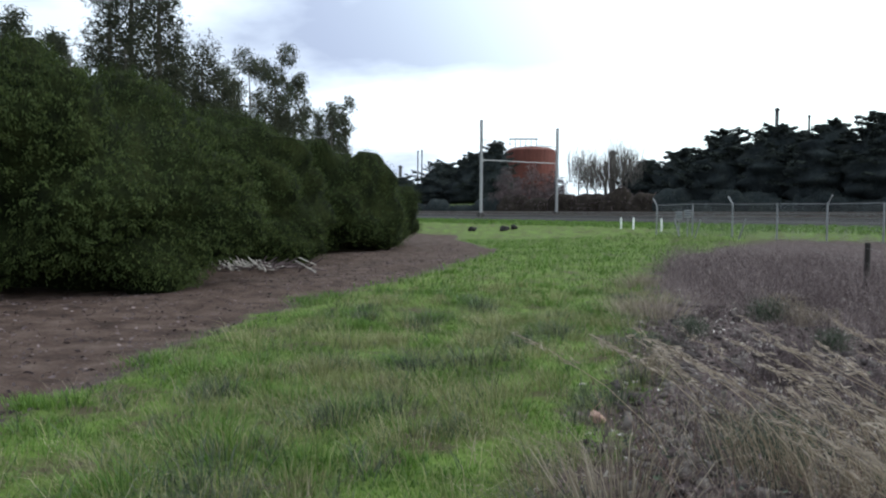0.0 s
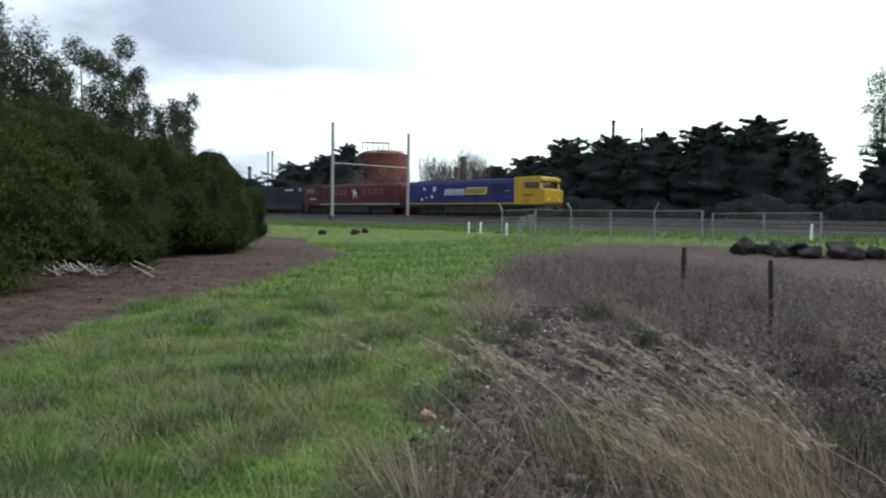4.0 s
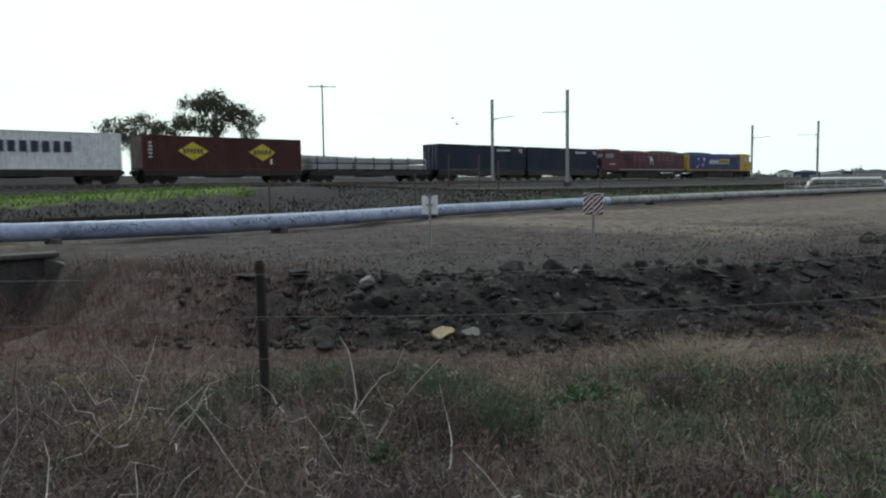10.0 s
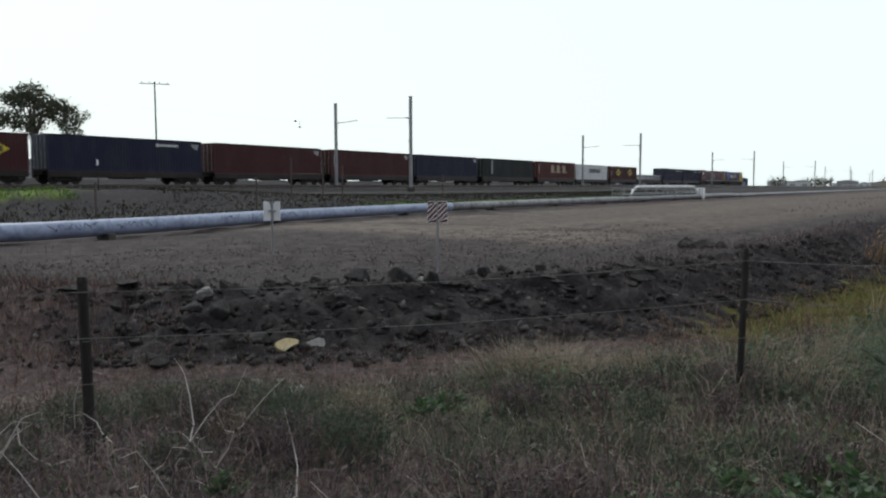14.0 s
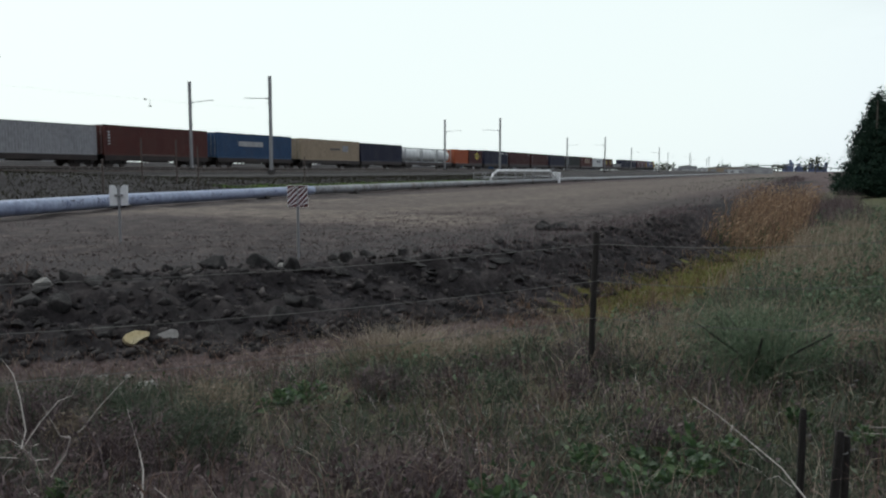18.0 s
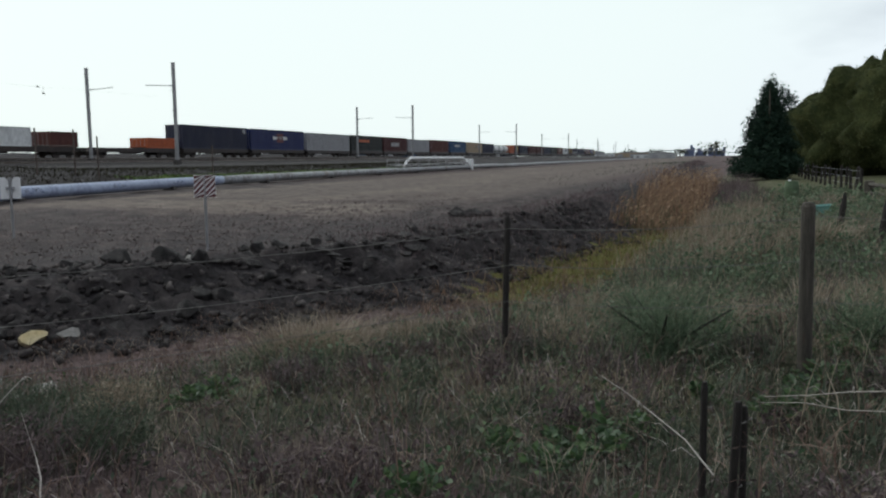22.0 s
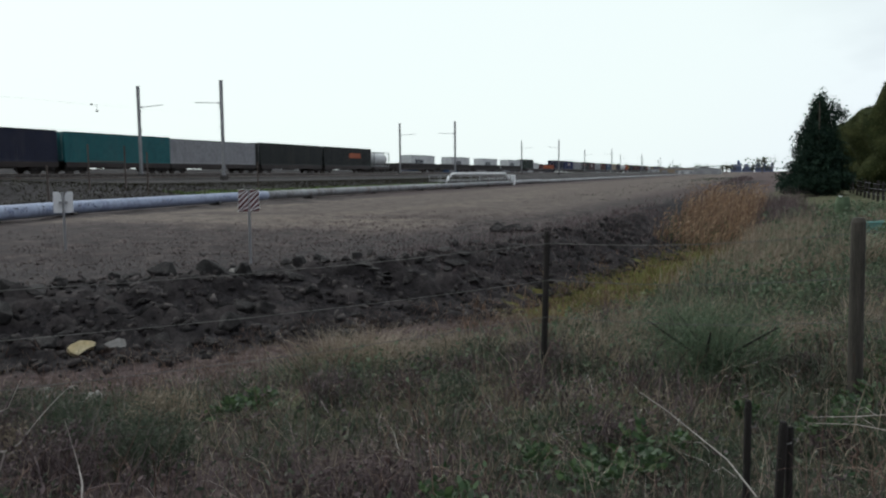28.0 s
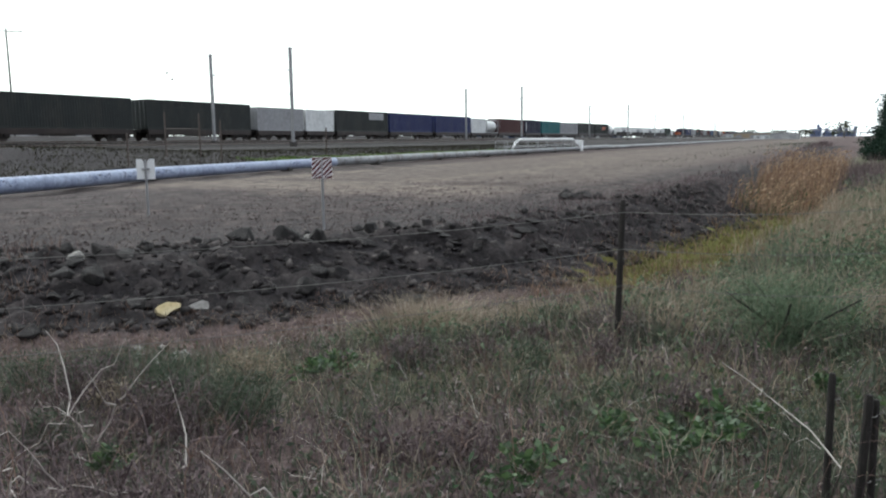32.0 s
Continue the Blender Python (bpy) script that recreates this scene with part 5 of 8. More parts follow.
def build_pipe():
    t = thing("pipeline", "pale blue-grey painted steel pipeline with graffiti lying along the dirt", "pipeline")
    full = pipe_run(PIPE, PIPE_R, 0.06)
    for k in (0, 1):
        full[k] = (*full[k][:2], full[k][2] + 0.12)
    cut = next(i for i, p in enumerate(full) if p[1] < -19)
    part("pipe", Geo().tube(full[:cut + 1], [PIPE_R * 0.75] + [PIPE_R] * cut, 20), M["pipe"], t, smooth=True)
    part("stained_pipe", Geo().tube(full[cut:], PIPE_R, 16), M["pipe_rust"], t, "stained dull far stretch", smooth=True)
    for i in range(3, cut + 8, 3):
        a, b = Vector(full[i]), Vector(full[i + 1])
        way = (b - a).normalized()
        part("weld_band", Geo().tube([a, a + way * 0.09], PIPE_R + 0.008, 20), M["pipe"] if i < cut else M["pipe_rust"], t)
    for i in range(5, len(full) - 60, 4):
        p = full[i]
        m = pose(p[0], p[1], 0, 0, 0, TURN)
        part("cradle", Geo().box(0, 0, 0, 0.3, 0.7, 0.3, 0.04), M["concrete"], t, at=m @ Matrix.Translation((0, 0, p[2] - 0.33)))
    # scribbles: loops of paint on the side that faces the weeds
    r = random.Random(5)
    for i in (5, 6, 8, 9, 11, 12, 13, 15, 17, 18):
        a, b = Vector(full[i]), Vector(full[i + 1])
        way = (b - a).normalized()
        side = Vector((way.y, -way.x, 0)).normalized()
        side = -side if side.dot(a) > 0 else side
        start, n = r.uniform(0.1, 0.5), r.randrange(3, 7)
        for k in range(n):
            c = a + way * (start + k * 0.3)
            pts = []
            for j in range(6):
                u = 0.3 + r.uniform(-0.45, 0.45)
                rr = PIPE_R + 0.004
                pts.append(c + way * (0.05 * j - 0.1 + r.uniform(-0.06, 0.06)) + side * (rr * math.cos(u)) + Vector((0, 0, rr * math.sin(u))))
            part("graffiti", Geo().tube(pts, 0.013, 4), M["graffiti_haze_blue" if k % 2 else "graffiti_dark"], t)
    # low dark boards in a row behind the pipe
    for x0, y0, n in ((27.0, 9.4, 5), (37.6, -6.4, 4)):
        w = thing("board_wall", "low row of dark tarred boards between posts", "low wall")
        for k in range(n):
            m = pose(x0 + k * 1.05, y0 - k * 1.45, on_ground(x0 + k * 1.05, y0 - k * 1.45), 0, 0, -54)
            part("board", Geo().box(0, 0, 0.28, 1.6, 0.06, 0.5, 0.015), M["black"], w, at=m)
            part("post", Geo().box(0.85, 0, 0.32, 0.12, 0.14, 0.66, 0.02), M["dark_wood"], w, at=m)
        part("top_rail", Geo().box(0, 0, 0.58, 1.75 * n, 0.1, 0.06, 0.015), M["grey_wood"], w,
             at=pose(x0 + (n - 1) * 0.525, y0 - (n - 1) * 0.725, on_ground(x0 + 1, y0 - 1.4), 0, 0, -54))


build_pipe()


def build_pipe_crossing():
    t = thing("pipe_crossing", "white railed steel frame and arched pipe over the pipeline", "pipe bridge")
    c = at_track(89.6, 29.3, 0)
    m = pose(c[0], c[1], 0.0, 0, 0, TURN)
    part("arched_pipe", Geo().tube([(-13, 0, 0.3), (-11.6, 0, 1.3), (-10.4, 0, 1.65), (9.5, 0, 1.65), (10.6, 0, 1.3), (12, 0, 0.3)], 0.13, 10), M["white"], t, at=m)
    for sy in (-0.5, 0.5):
        for zz in (1.0, 1.5):
            part("rail", Geo().tube([(-16, sy, zz), (10.5, sy, zz)], 0.035, 6), M["mast"], t, at=m)
        for k in range(9):
            part("post", Geo().tube([(-16 + k * 3.3, sy, 0), (-16 + k * 3.3, sy, 1.5)], 0.035, 6), M["mast"], t, at=m)
    part("deck", Geo().box(-2.5, 0, 0.85, 26, 0.9, 0.08, 0.02), M["mast"], t, at=m)
    part("valve_box", Geo().box(11.6, -0.3, 0.7, 0.9, 0.9, 1.5, 0.05), M["white"], t, at=m)


build_pipe_crossing()


# ---- culvert under the dirt road ----
def build_culvert():
    t = thing("culvert_headwall", "stained concrete culvert headwall with two round pipes and graffiti", "culvert")
    yaw = math.degrees(math.atan2(-WALL_WAY[0], WALL_WAY[1]))
    m = pose(WALL_AT[0], WALL_AT[1], 0, 0, 0, yaw)
    # wall in its own plane: x along, y away from the eye, pierced by two round openings
    g = Geo()
    n, r, zc = 20, 0.43, -0.86
    holes = (-0.65, 1.71)
    x0, x1, z0, z1 = -3.7, 3.7, -1.7, 0.02
    for side, y in (("front", 0.0), ("back", 0.3)):
        for c, (a, b) in zip(holes, ((x0, 0.0), (0.0, x1))):
            rim = [(c + r * math.cos(2 * math.pi * k / n), y, zc + r * math.sin(2 * math.pi * k / n)) for k in range(n)]
            out = []
            for k in range(n):
                ca, sa = math.cos(2 * math.pi * k / n), math.sin(2 * math.pi * k / n)
                f = min(((b - c) / ca) if ca > 1e-6 else ((a - c) / ca) if ca < -1e-6 else 1e9, ((z1 - zc) / sa) if sa > 1e-6 else ((z0 - zc) / sa) if sa < -1e-6 else 1e9)
                out.append((c + f * ca, y, zc + f * sa))
            g.add(rim + out, [(k, (k + 1) % n, n + (k + 1) % n, n + k) for k in range(n)])
            for cx, cz in ((a, z0), (a, z1), (b, z0), (b, z1)):
                ks = sorted(range(n), key=lambda k: math.dist((out[k][0], out[k][2]), (cx, cz)))[:2]
                g.add([(cx, y, cz), out[ks[0]], out[ks[1]]], [(0, 1, 2)])
    g.add([(x0, 0, z0), (x0, 0.3, z0), (x0, 0.3, z1), (x0, 0, z1), (x1, 0, z0), (x1, 0.3, z0), (x1, 0.3, z1), (x1, 0, z1)], [(0, 1, 2, 3), (4, 5, 6, 7), (3, 2, 6, 7), (0, 1, 5, 4)])
    part("headwall", g, M["concrete"], t, at=m)
    part("coping", Geo().box(0, 0.1, 0.06, 7.7, 0.5, 0.12, 0.03), M["concrete"], t, at=m)
    for c in holes:
        part("drain_pipe", Geo().tube([(c, -0.06, zc), (c, 4.5, zc)], 0.43, 24, cap=False), M["void"], t, at=m, smooth=True)
        part("pipe_rim", Geo().tube([(c, -0.05, zc), (c, 0.03, zc)], [0.47, 0.46], 24, cap=False), M["concrete"], t, at=m)
        # added disc closes the pipe, coloured as the shade in its depth
        part("back_plug", Geo().tube([(c, 4.4, zc), (c, 4.5, zc)], 0.45, 16), M["void"], t, at=m)
    for sx in (-1, 1):
        part("wing_wall", Geo().prism([(0, -1.6), (0, 0.0), (2.2, -0.7), (2.2, -1.6)], -0.12, 0.12), M["concrete"], t,
             at=m @ Matrix.Translation((sx * 3.6, 0, 0)) @ pose(0, 0, 0, 0, 0, -40 if sx > 0 else 220))
    r2 = random.Random(3)
    for k in range(9):
        a = -0.4 + k * 0.14
        g = Geo().tube([(a, -0.012, -0.3 + r2.uniform(-0.15, 0.12)), (a + 0.08, -0.012, -0.25 + r2.uniform(-0.15, 0.15)), (a + 0.16, -0.012, -0.3 + r2.uniform(-0.15, 0.15))], 0.014, 5)
        part("graffiti", g, M["graffiti_haze_blue" if k % 3 else "letter_white"], t, at=m)


build_culvert()


# ---- signs, fences, posts ----
def hazard_board(t, x, w, h, z, lean):
    """A white board with red stripes slanting inwards."""
    b = part("board", Geo().box(x, -0.03, z, w, 0.012, h, 0.003), M["white"], t)
    n = 4
    for k in range(-1, n + 1):
        z0 = z - h / 2 + (k + 0.2) * h / n
        rise = w * 1.0
        zz = [z0, z0 + h / n * 0.56]
        pts = [(x - w / 2 + 0.004, zz[0] - rise / 2 * lean), (x + w / 2 - 0.004, zz[0] + rise / 2 * lean), (x + w / 2 - 0.004, zz[1] + rise / 2 * lean), (x - w / 2 + 0.004, zz[1] - rise / 2 * lean)]
        pts = [(a, min(max(c, z - h / 2 + 0.004), z + h / 2 - 0.004)) for a, c in pts]
        if max(c for _, c in pts) - min(c for _, c in pts) > 0.03:
            part("red_stripe", Geo().prism(pts, -0.042, -0.034), M["red"], b)


def marker_sign(x, y, base, top, turn, striped, extra=0.0):
    label = "hazard marker of two red and white striped boards on a post" if striped else "hazard marker seen from behind: two blank white boards on a post"
    t = thing("marker_sign", label, "road sign", pose(x, y, base, 0, 0, turn), group="culvert markers")
    part("post", Geo().tube([(0, 0, -0.3), (0, 0, top + extra)], 0.026, 10), M["mast"], t)
    h = 0.40 if striped else 0.45
    for k, sx in enumerate((-0.098, 0.098)):
        if striped:
            hazard_board(t, sx, 0.175, h, top - h / 2, 1)
        else:
            inner, outer = sx * 0.3, sx * 1.95
            rim = [(outer, top - h), (outer, top), (inner + (outer - inner) * 0.35, top), (inner + (outer - inner) * 0.12, top - 0.04), (inner, top - 0.1), (inner, top - h)]
            part("board", Geo().prism(rim, 0.029, 0.041), M["white"], t)
            part("clamp", Geo().box(sx * 0.4, -0.005, top - h / 2, 0.09, 0.05, 0.05, 0.005), M["mast"], t)
    return t


def build_signs():
    x, y = 18.6, -4.15
    marker_sign(x, y, on_ground(x, y), 1.28, -104, False)
    x, y = 13.97, -6.37
    marker_sign(x, y, on_ground(x, y), 1.38, -114, True)
    # the marker beside the culvert: a taller post with its boards low down
    x, y = 9.6, 4.9
    z = on_ground(x, y)
    t = thing("marker_post", "galvanised post with a red and white striped board beside the fence", "road sign", pose(x, y, z, 0, 0, -70), group="culvert markers")
    part("post", Geo().tube([(0, 0, -0.3), (0, 0, 1.52 - z)], 0.03, 10), M["mast"], t)
    part("cap", Geo().tube([(0, 0, 1.5 - z), (0, 0, 1.54 - z)], 0.04, 10), M["white"], t)
    hazard_board(t, -0.13, 0.19, 0.45, 0.8 - z, -1)
    hazard_board(t, 0.1, 0.12, 0.45, 0.8 - z, 1)


build_signs()

# x, y, top, thickness, round
POSTS = [(9.06, 16.35, 1.03, 0.12), (7.0, 9.9, 1.08, 0.08), (6.46, 6.36, 1.12, 0.08), (6.17, 3.31, 1.20, 0.19), (6.35, -0.4, 1.04, 0.075), (5.33, -5.37, 1.14, 0.06), (3.11, -6.36, 1.31, 0.105), (2.30, -3.80, 0.56, 0.04), (2.25, -3.83, 0.53, 0.034), (2.47, -3.86, 0.59, 0.036)]


def build_near_fence():
    tops = []
    for x, y, top, thick in POSTS:
        z = on_ground(x, y)
        big = thick > 0.1
        t = thing("fence_post", "thick round weathered timber fence post" if big else "thin dark weathered timber fence post", "fence post", pose(x, y, z - 0.25, random.uniform(-2, 2), random.uniform(-2, 2), 0), group="posts of the wire fence")
        g = Geo().tube([(0, 0, 0), (0.01, 0, (top - z) * 0.5), (0, 0.01, top - z + 0.22), (0, 0.01, top - z + 0.25)], [thick / 2, thick / 2 * 0.97, thick / 2 * 0.93, thick / 2 * 0.7], 12)
        part("shaft", g, M["grey_wood" if thick == 0.105 else "dark_wood"], t)
        for k in range(3):
            part("staple", Geo().tube([(-thick / 2 - 0.004, -0.02, 0.5 + 0.3 * k), (-thick / 2 - 0.012, 0, 0.5 + 0.3 * k), (-thick / 2 - 0.004, 0.02, 0.5 + 0.3 * k)], 0.003, 4), M["wire"], t)
        if top > 0.6:
            tops.append((x, y, top))
    extra = [(11.6, 24.0, 0.95)] + tops + [(1.2, -9.4, 1.2), (0.4, -14.0, 1.25)]
    for level in (0.1, 0.42, 0.74):
        w = thing("fence_wire", "thin sagging wire strung along the fence posts", "wire", group="wires of the fence")
        for a, b in zip(extra[:-1], extra[1:]):
            pa, pb = Vector((a[0] - 0.06, a[1], a[2] - level)), Vector((b[0] - 0.06, b[1], b[2] - level))
            g = Geo().tube([pa.lerp(pb, k / 6) - Vector((0, 0, 0.05 * math.sin(math.pi * k / 6))) for k in range(7)], 0.003, 4)
            part("strand", g, M["wire"], w)


build_near_fence()


def chain_fence(s0, s1, d, tall, bent, gap=3.0):
    """Steel posts, a top rail and a see-through mesh of fine crossing wires."""
    t = thing("security_fence", "grey chain-link fence with bent barbed tops" if bent else "grey chain-link fence with a steel top rail", "fence", group="chain-link fences")
    n = max(1, round((s1 - s0) / gap))
    last = None
    for k in range(n + 1):
        s = s0 + (s1 - s0) * k / n
        x, y, _ = at_track(s, d)
        z = on_ground(x, y)
        pts = [(x, y, z - 0.2), (x, y, z + tall)]
        if bent and k % 2 == 0:
            pts.append((x - ALONG[0] * 0.3 * (-0.8 if k % 5 == 4 else 1), y - ALONG[1] * 0.3 * (-0.8 if k % 5 == 4 else 1), z + tall + 0.4))
        part("post", Geo().tube(pts, 0.045, 7), M["fence_steel"], t)
        if last:
            part("top_rail", Geo().tube([last, (x, y, z + tall)], 0.022, 6), M["fence_steel"], t)
            g = Geo()
            lx, ly, lz = last
            m = 14
            for j in range(-6, m):
                for way in (1, -1):
                    a, b = j / m, j / m + tall / math.hypot(x - lx, y - ly)
                    pa, pb = max(a, 0), min(b, 1)
                    if pb <= pa:
                        continue
                    za, zb = (pa - a) / (b - a) * tall, (pb - a) / (b - a) * tall
                    if way < 0:
                        za, zb = tall - za, tall - zb
                    g.tube([(lx + (x - lx) * pa, ly + (y - ly) * pa, lz - tall + za), (lx + (x - lx) * pb, ly + (y - ly) * pb, lz - tall + zb)], 0.004, 3, cap=False)
            part("wire_mesh", g, M["fence_steel"], t)
        last = (x, y, z + tall)


chain_fence(-31.6, -18.5, 34.0, 1.75, True, 2.6)
chain_fence(-18.5, -13.4, 35.0, 1.55, False, 2.5)
chain_fence(-10.4, -1.4, 36.5, 1.35, False, 3.0)


def build_fence_signs():
    """Small notices on stakes, and short struts that lean against the fence."""
    for s, d, tall in ((-29.4, 33.4, 1.4), (-28.8, 33.4, 1.5)):
        x, y, _ = at_track(s, d)
        t = thing("notice_board", "small weathered white notice on a steel stake by the fence", "sign", pose(x, y, on_ground(x, y), 0, 0, -20), group="notices by the fence")
        part("stake", Geo().tube([(0, 0, -0.2), (0, 0, tall)], 0.03, 7), M["fence_steel"], t)
        b = part("board", Geo().box(0, -0.04, tall - 0.25, 0.34, 0.02, 0.42, 0.004), M["grey_box"], t)
        for k in range(3):
            part("text_bar", Geo().box(0, -0.053, tall - 0.12 - 0.12 * k, 0.3, 0.006, 0.05), M["letter_dark"], b)
    for s, d, way in ((-28.2, 33.2, 1), (-25.4, 33.2, 1), (-29.2, 33.3, -1)):
        x, y, z = at_track(s, d)
        z = on_ground(x, y)
        t = thing("fence_strut", "short pale steel strut leaning against the fence", "strut", group="struts of the fence")
        part("bar", Geo().tube([(x, y, z - 0.2), (x + ALONG[0] * 0.45 * way, y + ALONG[1] * 0.45 * way, z + 1.0)], 0.04, 7), M["fence_steel"], t)


build_fence_signs()


def build_small_posts():
    for s, d, tall in ((-36.5, 36.0, 0.75), (-35.4, 36.0, 0.75), (-32.6, 35.5, 0.8), (-15.2, 38.5, 0.85)):
        x, y, _ = at_track(s, d)
        t = thing("marker_peg", "short white painted marker peg in the grass", "marker post", pose(x, y, on_ground(x, y)), group="white pegs in the grass")
        part("peg", Geo().box(0, 0, tall / 2 - 0.1, 0.11, 0.11, tall + 0.2, 0.02), M["white"], t)
    for s, d, tall in ((24.0, 38.5, 1.3), (-4.0, 34.2, 0.9), (9.0, 34.5, 0.9)):
        x, y, _ = at_track(s, d)
        t = thing("thin_stake", "thin dark steel stake with a white tip beside the line", "marker post", pose(x, y, on_ground(x, y)), group="stakes beside the line")
        part("stake", Geo().tube([(0, 0, -0.2), (0, 0, tall)], 0.025, 6), M["dark_wood"], t)
        part("tip", Geo().tube([(0, 0, tall), (0, 0, tall + 0.3)], 0.05, 6), M["white"], t)
    # bare steel frames like goals beside the track, and single stakes
    for s, d, wide, tall in ((37.3, 36.2, 2.9, 2.75), (38.7, 34.4, 0.0, 2.6), (30.5, 33.5, 0.0, 1.8), (50.5, 34.5, 0.0, 2.2), (20.5, 33.0, 0.0, 1.5)):
        x, y, _ = at_track(s, d)
        t = thing("steel_frame", "rusty bare steel frame standing beside the track" if wide else "single dark steel stake beside the track", "frame" if wide else "stake", pose(x, y, on_ground(x, y), 0, 0, TURN), group="steel frames beside the track")
        for e in ((-wide / 2, wide / 2) if wide else (0,)):
            part("upright", Geo().tube([(e, 0, -0.2), (e, 0, tall)], 0.05, 7), M["rusty_steel"], t)
        if wide:
            part("crossbar", Geo().tube([(-wide / 2, 0, tall - 1.0), (wide / 2, 0, tall - 1.0)], 0.03, 7), M["rusty_steel"], t)


build_small_posts()


def build_bank_fence():
    line = [(13.3 + 0.487 * k, -33.9 - 0.873 * k) for k in (0, 1.5, 2.9, 4.4, 6.0, 8.2, 10.4, 12.6, 14.8, 17.2, 19.6, 22.0, 24.6, 27.2, 29.8)]
    for k, (x, y) in enumerate(line):
        tall = 1.05 + 0.12 * math.sin(k * 2.1)
        t = thing("bank_fence_post", "thin dark timber post of the fence on the bank", "fence post", pose(x, y, on_ground(x, y), 3 * math.sin(k * 1.7), 3 * math.cos(k * 2.9), 0), group="posts of the bank fence")
        part("shaft", Geo().tube([(0, 0, -0.2), (0, 0, tall - 0.04), (0, 0, tall)], [0.075, 0.065, 0.05], 8), M["dark_wood"], t)
    for level in (0.35, 0.65, 0.95):
        w = thing("bank_wire", "thin wire along the posts on the bank", "wire", group="wires on the bank")
        part("strand", Geo().tube([(x, y, on_ground(x, y) + level) for x, y in line], 0.007, 4), M["fence_steel"], w)
    t = thing("timber_gate", "low weathered timber rail between two square posts on the bank", "gate")
    ends = ((12.3, -32.0), (10.3, -29.0))
    z = max(on_ground(*e) for e in ends) + 0.56
    for x, y in ends:
        part("post", Geo().box(x, y, z - 0.4, 0.28, 0.28, 1.0, 0.03), M["grey_wood"], t)
    for drop in (0.04, 0.34):
        part("rail", Geo().tube([(*ends[0], z - drop), (*ends[1], z - drop)], 0.08 if drop < 0.1 else 0.05, 8), M["grey_wood"], t)
    for x, y, tall in ((5.96, -15.6, 1.1), (7.9, -18.6, 0.9)):
        t = thing("leaning_post", "dark broken timber post leaning in the long grass", "fence post", pose(x, y, on_ground(x, y), 4, -7, 0))
        part("shaft", Geo().tube([(0, 0, -0.2), (0.01, 0, tall * 0.7), (0.03, 0, tall)], [0.075, 0.07, 0.03], 8), M["dark_wood"], t)
    # things left in the grass beside the fence
    x, y = 9.82, -22.2
    t = thing("plastic_crate", "faded teal plastic crate lying in the long grass", "crate", pose(x, y, on_ground(x, y) - 0.1, 0, 6, 20))
    for e in (-0.24, 0.24):
        part("side", Geo().box(e, 0, 0.28, 0.03, 0.5, 0.34, 0.01), M["teal_plastic"], t)
        part("end", Geo().box(0, e, 0.28, 0.46, 0.03, 0.34, 0.01), M["teal_plastic"], t)
    part("base", Geo().box(0, 0, 0.12, 0.46, 0.46, 0.03, 0.01), M["teal_plastic"], t)
    part("rim", Geo().box(0, 0.26, 0.46, 0.54, 0.05, 0.04, 0.01).box(0, -0.26, 0.46, 0.54, 0.05, 0.04, 0.01), M["teal_plastic"], t)
    x, y = 13.4, -28.0
    t = thing("plastic_drum", "pale green plastic drum standing in the weeds", "drum", pose(x, y, on_ground(x, y)))
    part("shell", Geo().tube([(0, 0, 0), (0, 0, 0.2), (0, 0, 0.24), (0, 0, 0.55), (0, 0, 0.6), (0, 0, 0.78)], [0.22, 0.24, 0.25, 0.25, 0.24, 0.2], 16), M["sage"], t)
    part("cap", Geo().tube([(0.08, 0, 0.78), (0.08, 0, 0.82)], 0.05, 10), M["white"], t)


build_bank_fence()


# ---- stones ----
def scatter(n, x0, x1, y0, y1, keep):
    x, y = rng.uniform(x0, x1, n), rng.uniform(y0, y1, n)
    k = keep(x, y)
    k = rng.random(n) < k
    x, y = x[k], y[k]
    return np.stack([x, y, height(x, y)], 1)


